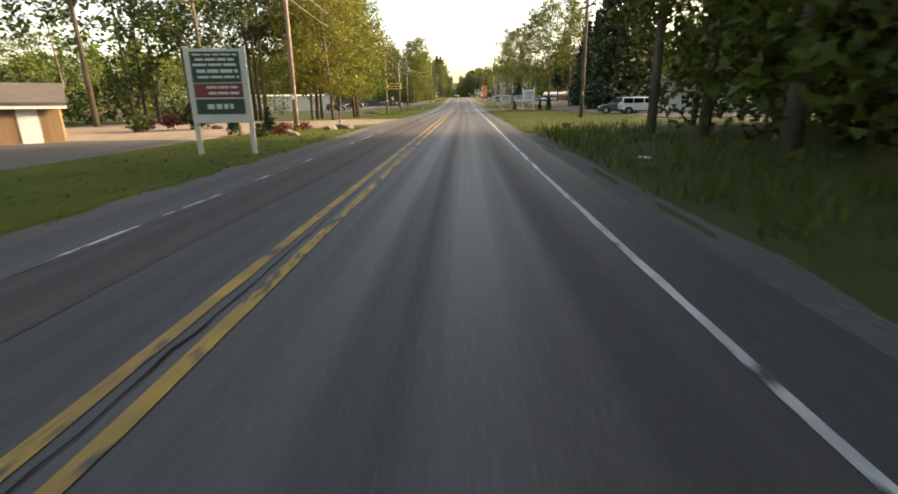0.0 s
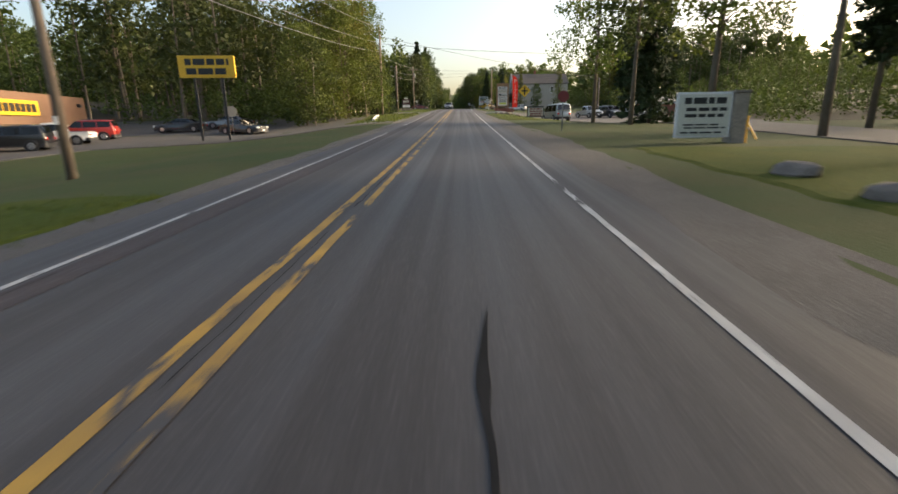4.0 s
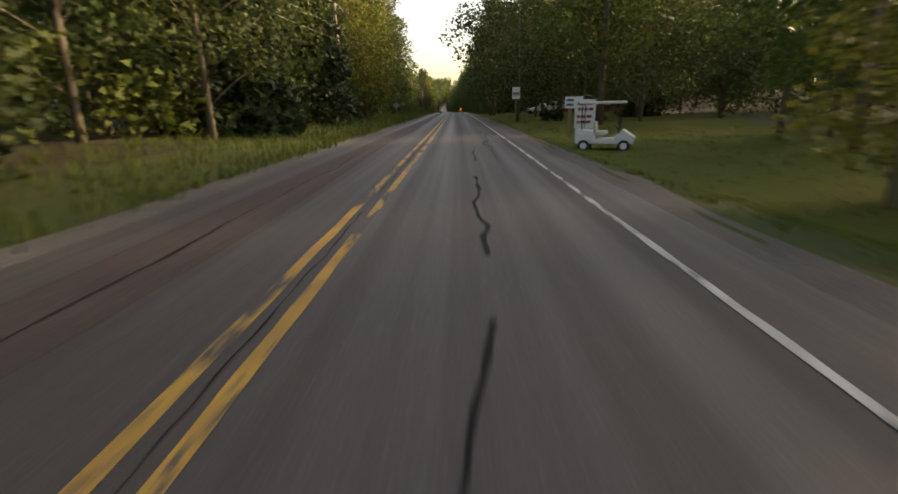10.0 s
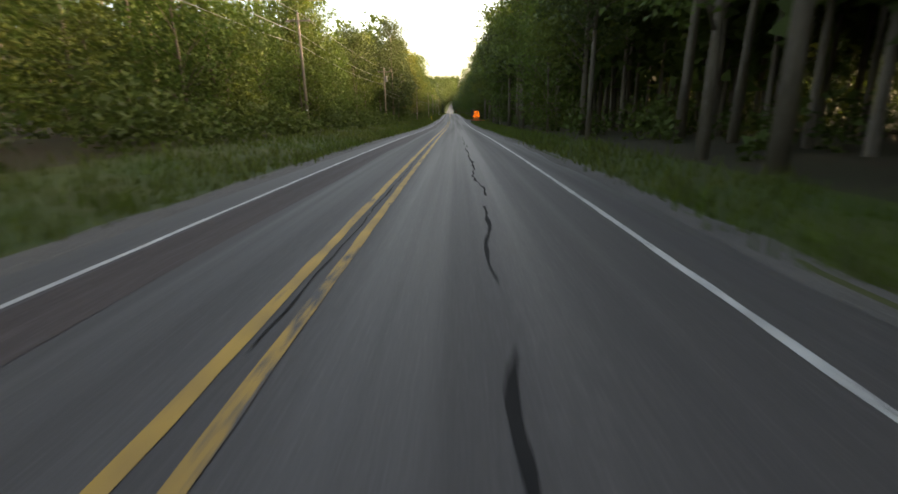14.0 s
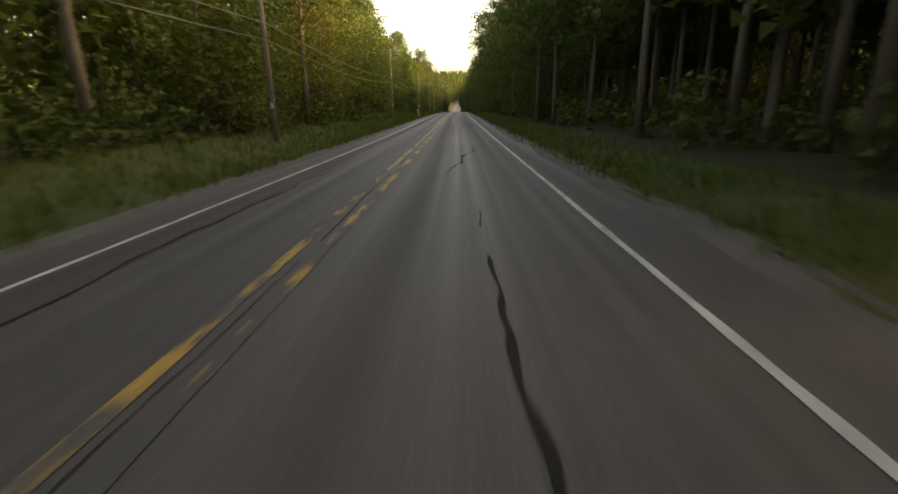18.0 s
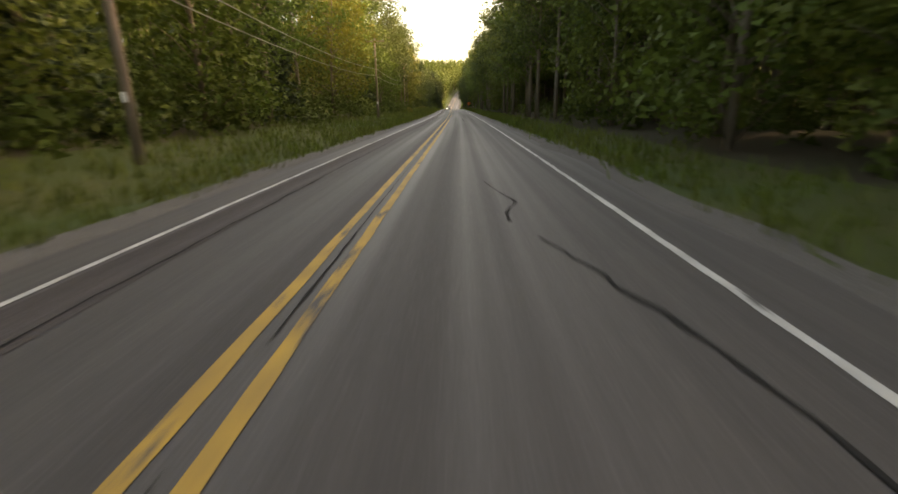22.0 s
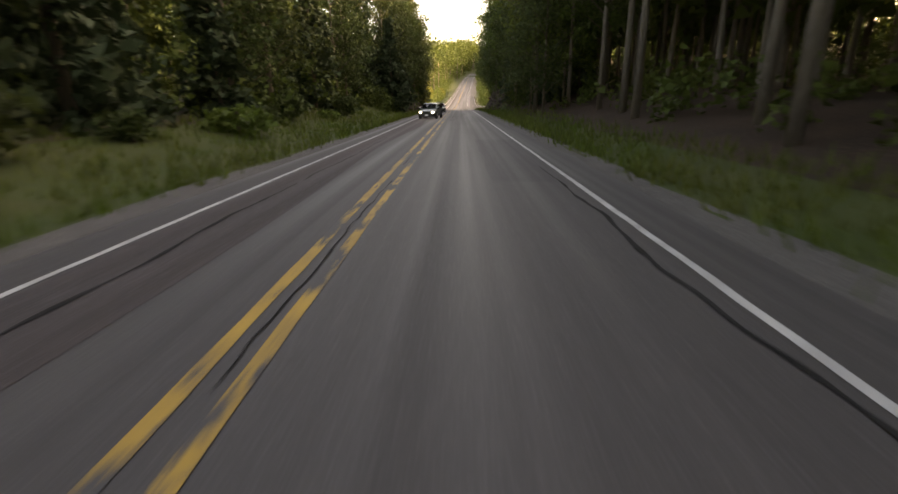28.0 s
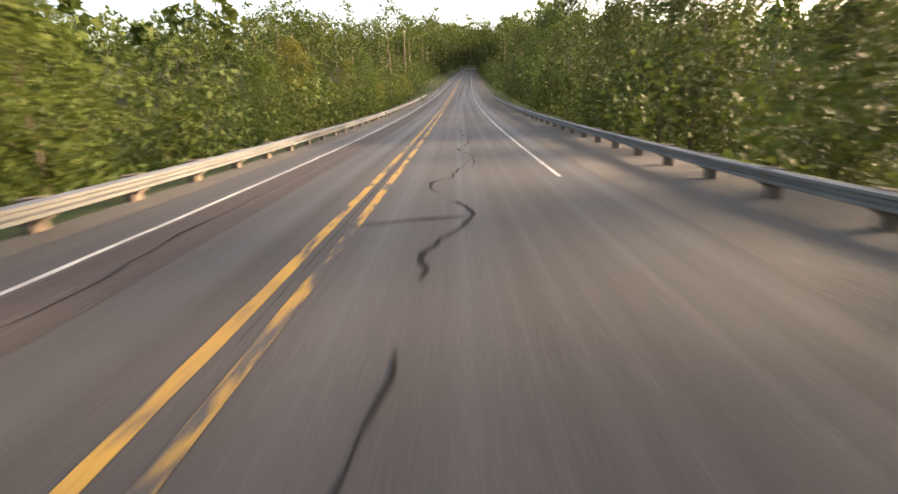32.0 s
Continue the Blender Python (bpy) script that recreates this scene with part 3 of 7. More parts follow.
def cracks(name, paths, width, seed=2):
    """Wandering tar-sealed cracks: runs of (y0, lat0, y1, lat1, wander)."""
    rng = random.Random(seed)
    verts, faces = [], []
    for y0, l0, y1, l1, wander in paths:
        n = max(3, int(math.hypot(y1 - y0, l1 - l0) / 0.25))
        drift = 0.0
        ph = rng.uniform(0, 99)
        base = len(verts)
        for i in range(n + 1):
            q = i / n
            y = y0 + (y1 - y0) * q
            fade = min(1, 4 * q, 4 * (1 - q))
            drift = wander * fade * (noise.noise(Vector((y * 0.45 + ph, ph, l0))) * 1.6 + 0.5 * noise.noise(Vector((y * 1.7, ph, l0)))) + 0.03 * noise.noise(Vector((y * 4.0, ph, 7.0)))
            lat = l0 + (l1 - l0) * q
            across = abs(l1 - l0) > abs(y1 - y0)
            w = width * rng.uniform(0.45, 1.35) * (0.3 + 0.7 * fade) * (0.45 + 1.0 * abs(noise.noise(Vector((y * 0.7, ph, 2.0))))) / 2
            if across:
                verts += [(rx(y) + lat, y + drift - w, road_z(lat, y) + 0.0095), (rx(y) + lat, y + drift + w, road_z(lat, y) + 0.0095)]
            else:
                verts += [(rx(y) + lat + drift - w, y, road_z(lat, y) + 0.0095), (rx(y) + lat + drift + w, y, road_z(lat, y) + 0.0095)]
        for i in range(n):
            k = base + 2 * i
            if noise.noise(Vector((i * 0.11, ph, 11.0))) > -0.3:
                faces.append((k, k + 1, k + 3, k + 2))
    return tagged(new(name, mesh_of(name, verts, faces, TAR)), "black tar sealant over cracks in the asphalt", "road crack", kind="structure")


CRACKS_LEFT = [(-14, -0.25, 12, -0.3, 0.03), (4, -3.0, 16, -2.3, 0.5), (20, -1.9, 36, -1.5, 0.15), (40, -1.9, 56, -1.2, 0.2), (46, -0.3, 47, -3.0, 0.2), (53, -0.4, 54, -2.8, 0.3), (48, -2.4, 62, -2.2, 0.3),
               (98, -1.9, 112, -2.2, 0.2), (110, -1.2, 124, -1.7, 0.5), (113, -0.5, 121, -1.0, 0.2), (122, -1.3, 128, -1.2, 0.1), (192, -0.6, 200, -0.2, 0.5), (188, -2.6, 215, -2.7, 0.1),
               (218, -1.7, 300, -1.6, 0.1), (300, -0.45, 345, -0.45, 0.05), (330, -1.6, 352, -1.7, 0.2), (440, -2.6, 470, -2.6, 0.08), (462, -0.2, 463, -2.2, 0.3), (478, -1.9, 525, -1.6, 0.15),
               (528, -2.1, 560, -1.9, 0.1), (585, -1.8, 665, -1.7, 0.08), (680, -1.6, 730, -1.7, 0.08), (735, -1.5, 775, -1.6, 0.08), (824, -1.7, 860, -1.7, 0.08), (862, -2.0, 905, -1.9, 0.1), (905, -2.1, 935, -2.3, 0.2),
               (955, -1.5, 990, -1.9, 0.15), (700, 0.0, 770, 0.0, 0.02), (900, -0.02, 975, 0.0, 0.03)]
CRACKS_RIGHT = [(14, 0.7, 34, 0.6, 0.3), (36, 0.6, 45, 0.8, 0.1), (44, 1.3, 45, 2.6, 0.2), (50, 0.3, 51, 3.0, 0.4), (56, 1.6, 61, 1.8, 0.1), (98, 0.75, 108, 0.8, 0.25), (134, 1.0, 152, 0.9, 0.06),
                (220, 1.2, 242, 1.9, 0.15), (238, 2.4, 262, 2.6, 0.25), (270, 1.6, 280, 1.5, 0.3), (276, 1.0, 277, 2.4, 0.15), (283, 0.9, 297, 0.9, 0.2), (286, 2.4, 300, 2.3, 0.2), (302, 2.2, 320, 2.0, 0.2), (306, 3.6, 342, 3.62, 0.06), (868, 3.58, 938, 3.6, 0.07),
                (340, 1.6, 385, 1.7, 0.14), (432, 1.5, 458, 1.5, 0.4), (462, 1.4, 474, 1.4, 0.4), (464, 0.4, 465, 2.4, 0.2), (464, 1.6, 474, 2.6, 0.3), (474, 2.6, 484, 2.8, 0.4),
                (498, 1.9, 508, 1.9, 0.1), (512, 1.3, 520, 2.3, 0.3), (536, 2.9, 552, 2.6, 0.15), (534, 0.9, 548, 1.2, 0.25), (586, 1.5, 622, 1.6, 0.35), (608, 2.3, 618, 1.9, 0.2), (626, 1.3, 634, 2.2, 0.3),
                (644, 3.0, 654, 1.6, 0.3), (684, 2.7, 704, 2.4, 0.1), (690, 1.6, 704, 1.5, 0.15), (700, 1.9, 714, 2.0, 0.2), (716, 2.7, 732, 2.9, 0.1), (728, 1.5, 746, 1.6, 0.15), (746, 0.8, 760, 0.7, 0.1),
                (838, 3.2, 850, 3.1, 0.1), (874, 0.8, 894, 1.1, 0.3), (892, 1.6, 904, 2.4, 0.3), (926, 2.4, 934, 2.7, 0.3), (942, 1.6, 952, 1.7, 0.1), (977, 0.7, 990, 1.7, 0.5), (983, 0.0, 983.6, 1.6, 0.3), (988, 1.7, 1004, 1.5, 0.4)]
cracks("road_crack_left", CRACKS_LEFT, 0.065, 11)
cracks("road_crack_right", CRACKS_RIGHT, 0.08, 12)
cracks("road_seam", [(y, 0.0, y + 38, 0.0, 0.03) for y in range(-60, 1160, 40) if not 120 < y < 190], 0.03, 13)


# ---- trees ----
def leaves(rng, centres, leaf, per, spread):
    """Small three-cornered leaves in sprigs round the centres; returns corners and faces."""
    n = len(centres)
    c = np.repeat(centres, per, axis=0) + rng.normal(0, spread, (n * per, 3))
    m = len(c)
    a = rng.normal(0, 1, (m, 3))
    a[:, 2] *= 0.55
    a /= np.linalg.norm(a, axis=1)[:, None]
    b = np.cross(a, rng.normal(0, 1, (m, 3)))
    b /= np.linalg.norm(b, axis=1)[:, None]
    s = rng.uniform(0.6, 1.3, (m, 1)) * leaf
    return np.stack([c - a * s, c + a * s * 0.6 + b * s * 0.7, c + a * s * 0.6 - b * s * 0.7], axis=1).reshape(-1, 3)


def quads(name, v, material, k=3):
    """A mesh of loose leaves or blades with k corners each."""
    me = bpy.data.meshes.new(name)
    n = len(v) // k
    me.vertices.add(k * n)
    me.vertices.foreach_set("co", v.astype(np.float32).ravel())
    me.loops.add(k * n)
    me.loops.foreach_set("vertex_index", np.arange(k * n, dtype=np.int32))
    me.polygons.add(n)
    me.polygons.foreach_set("loop_start", np.arange(0, k * n, k, dtype=np.int32))
    me.materials.append(material)
    me.update(calc_edges=True)
    return me


def blobs(rng, lobes, n):
    """Points in the outer part of a set of lobes (x, y, z, radius, flatness)."""
    lobes = np.array(lobes)
    w = lobes[:, 3] ** 2
    pick = rng.choice(len(lobes), n, p=w / w.sum())
    d = rng.normal(0, 1, (n, 3))
    d /= np.linalg.norm(d, axis=1)[:, None]
    r = lobes[pick, 3:4] * rng.uniform(0.45, 1.0, (n, 1)) ** 0.6
    p = d * r
    p[:, 2] *= lobes[pick, 4]
    return lobes[pick, :3] + p


def broadleaf(rng, tall, bole, wide, n=430, per=5, leaf=0.15, lobes=13):
    """Trunk with limbs, and the corners of a crown with gaps. bole: height where the crown starts."""
    lean = rng.normal(0, 0.25, 2)
    top = np.array([lean[0] * 1.5, lean[1] * 1.5, tall * 0.86])
    pts = [(0, 0, -0.4), (lean[0] * 0.3, lean[1] * 0.3, tall * 0.3), (lean[0], lean[1], tall * 0.6), tuple(top)]
    r0 = 0.0105 * tall * rng.uniform(0.75, 1.15)
    bm = tube(pts, [r0 * 1.25, r0 * 0.85, r0 * 0.55, r0 * 0.12], 8)
    puffs = []
    for k in range(lobes):
        h = bole + (tall - bole) * (k + rng.uniform(0.2, 0.9)) / lobes
        q = (h - bole) / (tall - bole)
        reach = wide * math.sin(math.pi * min(0.98, 0.22 + 0.74 * q)) * rng.uniform(0.45, 1.0)
        ang = k * 2.4 + rng.uniform(-0.5, 0.5)
        x, y = math.cos(ang) * reach, math.sin(ang) * reach
        puffs.append((x, y, h, wide * rng.uniform(0.34, 0.56), rng.uniform(0.34, 0.6)))
        s = max(0.0, h - reach * rng.uniform(0.5, 0.9))
        f = min(s / (tall * 0.86), 0.95)
        base = (lean[0] * f, lean[1] * f, s)
        limb = tube([base, (x * 0.5, y * 0.5, (s + h) / 2 + 0.2), (x * 0.95, y * 0.95, h)], [r0 * 0.32, r0 * 0.2, r0 * 0.06], 5)
        me = bpy.data.meshes.new("limb")
        limb.to_mesh(me)
        limb.free()
        bm.from_mesh(me)
        bpy.data.meshes.remove(me)
    puffs.append((top[0], top[1], tall - wide * 0.3, wide * 0.4, 0.9))
    v = leaves(rng, blobs(rng, puffs, n), leaf, per, 0.24)
    return bm, v


def conifer(rng, tall, wide, n=150, skirt=0.6, leaf=0.27, thin=1.0):
    bm = tube([(0, 0, -0.3), (0, 0, tall * 0.5), (0, 0, tall)], [0.014 * tall, 0.009 * tall, 0.01], 7)
    cs = []
    whorls = int(tall * 2.0)
    for k in range(whorls):
        h = skirt + (tall - skirt) * k / whorls
        reach = wide * (1 - k / whorls) ** 0.85 * rng.uniform(0.75, 1.08)
        for j in range(int(5 + 5 * (1 - k / whorls))):
            ang = rng.uniform(0, math.tau)
            for q in np.arange(0.25, 1.01, 0.22 * thin):
                cs.append((math.cos(ang) * reach * q, math.sin(ang) * reach * q, h - 0.28 * reach * q + rng.uniform(-0.1, 0.1)))
    cs = np.array(cs)
    return bm, leaves(rng, cs, leaf, 6, 0.15)


nrng = np.random.default_rng(7)
KINDS = {}


def make_kind(key, maker, count, bark, leafmats):
    """Trunk and crown meshes of a kind, made once and shared."""
    out = []
    for i in range(count):
        bm, v = maker(i)
        t = bpy.data.meshes.new("trunk")
        bm.to_mesh(t)
        bm.free()
        t.materials.append(bark)
        t.polygons.foreach_set("use_smooth", [True] * len(t.polygons))
        out.append((t, quads("crown", v, leafmats[i % len(leafmats)])))
    KINDS[key] = out


make_kind("tall", lambda i: broadleaf(nrng, 16.5 + 1.2 * (i % 3), 5.0 + 1.2 * (i % 4), 3.9, 1250, leaf=0.165, lobes=22), 6, BARK, [LEAF, LEAF_DARK])
make_kind("edge", lambda i: broadleaf(nrng, 12.5 + 1.5 * (i % 3), 1.2 + 0.6 * (i % 3), 3.5, 1450, leaf=0.155, lobes=32), 5, BARK, [LEAF, LEAF, LEAF_YELLOW])
make_kind("dark", lambda i: broadleaf(nrng, 13.0 + 1.5 * (i % 3), 1.4 + 0.7 * (i % 3), 3.6, 1450, leaf=0.155, lobes=32), 3, BARK, [LEAF_DARK])
make_kind("maple", lambda i: broadleaf(nrng, 14.0 + i, 2.8, 5.4, 2400, leaf=0.17, lobes=34), 2, BARK, [LEAF_DARK, LEAF])
make_kind("yellow", lambda i: broadleaf(nrng, 10.0 + i, 2.6, 3.3, 1200, leaf=0.135, lobes=20), 3, BARK, [LEAF_YELLOW, LEAF_YELLOW, LEAF])
make_kind("young", lambda i: broadleaf(nrng, 5.0 + 1.2 * i, 0.8, 1.9, 560, leaf=0.105, lobes=13), 3, BARK_PALE, [LEAF, LEAF_YELLOW, LEAF_DARK])
make_kind("spruce", lambda i: conifer(nrng, 9.0 + 2.6 * i, 2.5 + 0.35 * i, skirt=0.5), 4, BARK, [NEEDLE])
make_kind("pine", lambda i: conifer(nrng, 15.0 + i, 2.6, skirt=5.0, thin=1.3), 2, BARK, [NEEDLE])
make_kind("larch", lambda i: conifer(nrng, 12.0, 2.0, skirt=2.0, leaf=0.13, thin=1.7), 1, BARK, [LEAF_YELLOW])
NAMES = {"tall": ("broadleaf_tree", "tall green broadleaf tree with a bare lower trunk"),
         "edge": ("broadleaf_tree", "leafy broadleaf tree with branches close to the ground"),
         "dark": ("beech_tree", "dark green beech tree with low branches"),
         "maple": ("maple_tree", "large spreading green maple on the lawn"),
         "yellow": ("maple_tree", "maple tree with yellow-green leaves on grass"),
         "young": ("young_tree", "young slender broadleaf tree beside the road"),
         "spruce": ("spruce_tree", "dark green spruce tree with drooping branches"),
         "pine": ("pine_tree", "tall dark pine tree with a bare lower trunk"),
         "larch": ("larch_tree", "thin sparse larch tree")}


def tree(kind, lat, y, size=1.0, turn=None, group="roadside trees"):
    i = nrng.integers(len(KINDS[kind]))
    name, label = NAMES[kind]
    p = at(lat, y)
    ob = thing(name, label, "tree", group=group)
    a = nrng.uniform(0, 360) if turn is None else turn
    ob.matrix_basis = pose(p[0], p[1], p[2], 0, 0, a) @ Matrix.Diagonal((size, size, size * nrng.uniform(0.92, 1.1), 1))
    for nm, me in zip(("trunk", "crown"), KINDS[kind][i]):
        o = new(nm, me)
        o.parent = ob
    return ob


def row(side, y0, y1, step, near, deep, kinds, size=(0.85, 1.15)):
    """A loose front row of trees along one side."""
    y = y0
    while y < y1:
        k = kinds[nrng.integers(len(kinds))]
        tree(k, side * (near + deep * nrng.uniform(0, 1) ** 1.5), y + nrng.uniform(-0.3, 0.3) * step, nrng.uniform(*size))
        y += step * nrng.uniform(0.75, 1.25)


def woods(name, label, spots, leaf=0.70, count=230, trunks=True, material=None, bark=None, low=0.4):
    """Many plain trees behind the front row as one mesh each for leaves and trunks."""
    protos = []
    for i in range(8):
        tall, bole, wide = 14 + 0.9 * i, low + 0.45 * i, 3.4
        puffs = []
        for k in range(9):
            q = (k + nrng.uniform(0, 1)) / 9
            r = wide * math.sin(math.pi * min(0.97, 0.25 + 0.7 * q)) * nrng.uniform(0.3, 0.9)
            puffs.append((math.cos(k * 2.4) * r, math.sin(k * 2.4) * r, bole + (tall - bole) * q, wide * 0.5, 0.75))
        v = leaves(nrng, blobs(nrng, puffs, count // 3), leaf, 3, 0.5)
        protos.append((v, tall))
    vs, tv, tf = [], [], []
    for lat, y, size in spots:
        v, tall = protos[nrng.integers(8)]
        a = nrng.uniform(0, math.tau)
        p = at(lat, y)
        c, s = math.cos(a), math.sin(a)
        w = np.empty_like(v)
        w[:, 0] = (v[:, 0] * c - v[:, 1] * s) * size + p[0]
        w[:, 1] = (v[:, 0] * s + v[:, 1] * c) * size + p[1]
        w[:, 2] = v[:, 2] * size + p[2]
        vs.append(w)
        if trunks:
            r = 0.16 * size
            b = len(tv)
            lx, ly = nrng.normal(0, 0.3, 2)
            for h, k in ((-0.3, 1.2), (tall * 0.8 * size, 0.35)):
                for j in range(5):
                    tv.append((p[0] + math.cos(j * 1.2566) * r * k + lx * (h > 0), p[1] + math.sin(j * 1.2566) * r * k + ly * (h > 0), p[2] + h))
            tf += [(b + j, b + (j + 1) % 5, b + 5 + (j + 1) % 5, b + 5 + j) for j in range(5)]
    ob = thing(name, label, "woodland", kind="stuff")
    cr = new("foliage", quads("foliage", np.concatenate(vs), material or WOODS))
    cr.parent = ob
    if trunks:
        t = new("trunks", mesh_of("trunks", tv, tf, bark or BARK, True))
        t.parent = ob
    return ob


def spots(side, y0, y1, near, far, per_100m, size=(0.8, 1.15)):
    n = int((y1 - y0) / 100 * per_100m)
    return [(side * (near + (far - near) * nrng.uniform(0, 1)), nrng.uniform(y0, y1), nrng.uniform(*size)) for _ in range(n)]


# front rows, from the village to the valley
row(1, -36, -7, 2.6, 9.0, 4, ["tall", "edge", "edge"])
row(1, -36, -7, 3.0, 13.0, 6, ["edge"])
row(-1, -50, 2, 9, 26, 8, ["tall"])
row(-1, 103, 128, 2.8, 11.0, 4, ["edge", "young", "edge", "tall"], (0.7, 1.0))
row(-1, 196, 300, 4.0, 9.0, 3, ["dark", "spruce", "dark", "tall", "edge"])
row(-1, 300, 335, 4.6, 11.0, 3.5, ["dark", "spruce", "dark", "spruce"])
row(-1, 335, 450, 5.0, 14.0, 3.5, ["edge", "tall", "edge", "edge"], (0.75, 0.95))
row(-1, 450, 545, 5.8, 11.0, 3.5, ["edge", "dark", "edge", "tall"])
row(-1, 545, 625, 5.8, 11.0, 3.5, ["edge", "spruce", "edge", "edge"], (0.8, 1.1))
row(-1, 625, 735, 5.8, 11.5, 3.5, ["edge", "tall", "tall", "edge", "tall", "spruce"])
row(-1, 735, 796, 4.6, 10.5, 3.5, ["tall", "tall", "edge", "tall"])
row(-1, 902, 948, 3.6, 8.6, 3, ["dark", "spruce", "dark"])
row(1, 884, 957, 3.0, 9.6, 3, ["edge", "spruce", "tall"])
row(-1, 903, 946, 4.2, 6.8, 1.8, ["spruce", "dark"], (0.65, 0.95))
row(1, 880, 948, 4.4, 7.8, 2.2, ["dark", "dark", "tall"], (0.7, 1.0))
row(-1, 796, 846, 3.8, 9.0, 4, ["spruce", "dark", "spruce", "dark"], (0.55, 0.8))
row(-1, 846, 900, 4.2, 10.5, 4, ["spruce", "dark", "spruce", "dark"], (0.8, 1.15))
row(1, 206, 232, 4.0, 11.0, 6, ["spruce", "edge", "edge"], (0.5, 0.7))
row(1, 312, 884, 4.9, 8.8, 4, ["tall", "tall", "tall", "tall", "edge"])
row(-1, 962, 1075, 5.0, 8.0, 5, ["edge", "yellow", "edge", "young"], (0.3, 0.5))
row(-1, 950, 968, 3.2, 7.6, 3, ["yellow", "yellow", "edge"], (0.55, 0.8))
# mostly the dark kind here: backlit shade of this side put into leaf colour
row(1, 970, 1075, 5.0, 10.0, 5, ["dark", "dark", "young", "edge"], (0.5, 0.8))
woods("village_woods_right", "green broadleaf woods behind the village lots", spots(1, -70, -4, 13, 50, 110) + spots(1, -8, 100, 36, 75, 75) + spots(1, 100, 215, 50, 90, 110, (0.35, 0.55)) + spots(1, 200, 240, 26, 60, 90, (0.28, 0.4)) + spots(1, 240, 300, 58, 80, 40, (0.6, 0.8)), leaf=0.3, count=700)
# added tall woods that keep the low sun off the road near the crossroads
woods("shade_woods", "tall dark woods added beyond the house to shade the road", spots(1, 190, 216, 54, 86, 170, (0.95, 1.2)), leaf=0.34, count=520, material=LEAF_DARK)
woods("village_woods_left", "green broadleaf woods behind the village lots", spots(-1, -60, 30, 28, 70, 80) + spots(-1, 30, 100, 64, 100, 80, (0.5, 0.72)) + spots(-1, 100, 178, 46, 80, 80, (0.6, 0.85)), leaf=0.32, count=620)
woods("corner_woods", "dark tall woods behind the shopping sign", spots(-1, 108, 178, 20, 45, 110) + spots(-1, 178, 200, 30, 60, 70), leaf=0.34, count=560, low=3.0, material=LEAF_DARK)
woods("woods_right", "dense green broadleaf woods beyond the road verge", spots(1, 316, 952, 13.0, 30, 110) + spots(1, 312, 952, 26, 56, 100), leaf=0.55, count=400, low=4.2)
woods("woods_left", "dense green broadleaf woods beyond the road verge", spots(-1, 195, 300, 13, 50, 100) + spots(-1, 300, 345, 14, 55, 85) + spots(-1, 345, 450, 18, 55, 85, (0.7, 0.95)) + spots(-1, 450, 950, 14, 55, 85), leaf=0.5, count=380, low=2.2)
woods("valley_woods", "sunlit green woods filling the valley beside the guardrail", spots(-1, 962, 1080, 14, 70, 110, (0.3, 0.5)) + spots(-1, 1080, 1180, 11, 70, 100, (0.7, 1.1)) + spots(1, 1080, 1180, 11, 70, 100, (0.7, 1.1)), leaf=0.36, count=380, low=1.0)
# darker leaves than on the left paint in the shade of the backlit side
woods("valley_woods_right", "green valley woods beyond the pull-off, shade put into the dark leaf colour", spots(1, 962, 1080, 18, 70, 110, (0.5, 0.75)), leaf=0.32, count=420, low=0.6, material=LEAF_DARK)
woods("far_woods", "unbroken broadleaf forest reaching back from the road", spots(1, 200, 1100, 56, 190, 95, (0.9, 1.3)) + spots(-1, 180, 1100, 54, 190, 95, (0.9, 1.3)) + spots(1, -150, 80, 78, 190, 80, (0.7, 1.0)) + spots(1, 80, 240, 92, 190, 90, (0.38, 0.5)) + spots(-1, -150, 10, 95, 200, 80, (0.8, 1.1)) + spots(-1, 10, 180, 95, 200, 90, (0.5, 0.7)) + spots(1, -150, -70, 12, 78, 60) + spots(-1, -150, -62, 14, 95, 60), leaf=1.3, count=110, trunks=False)
woods("climb_woods", "green woods lining the road where it climbs away", spots(-1, 1165, 1345, 6.5, 26, 110, (0.7, 1.1)) + spots(1, 1165, 1345, 6.5, 26, 110, (0.7, 1.1)), leaf=0.5, count=300)
woods("hill_woods", "distant wooded hillside beyond the valley", spots(-1, 1150, 2300, 14, 330, 100, (0.9, 1.4)) + spots(1, 1150, 2300, 14, 330, 100, (0.9, 1.4)), leaf=0.9, count=110, trunks=False)


def undergrowth(name, label, places, leaf=0.195, count=26, material=None):
    """Bushes and saplings under the trees, one loose mesh."""
    protos = []
    for i in range(6):
        lob = [(nrng.normal(0, 0.6), nrng.normal(0, 0.6), 0.5 + 0.5 * k, 0.8, 0.9) for k in range(3 + i % 3)]
        protos.append(blobs(nrng, lob, 160))
    cs = []
    for lat, y, size in places:
        v = protos[nrng.integers(6)]
        v = v[nrng.choice(len(v), min(len(v), int(count * size)), replace=False)] * size
        cs.append(v + np.array(at(lat, y)))
    vs = [leaves(nrng, np.concatenate(cs), leaf, 4, 0.2)]
    ob = new(name, quads(name, np.concatenate(vs), material or WOODS))
    return tagged(ob, label, "undergrowth", kind="stuff")


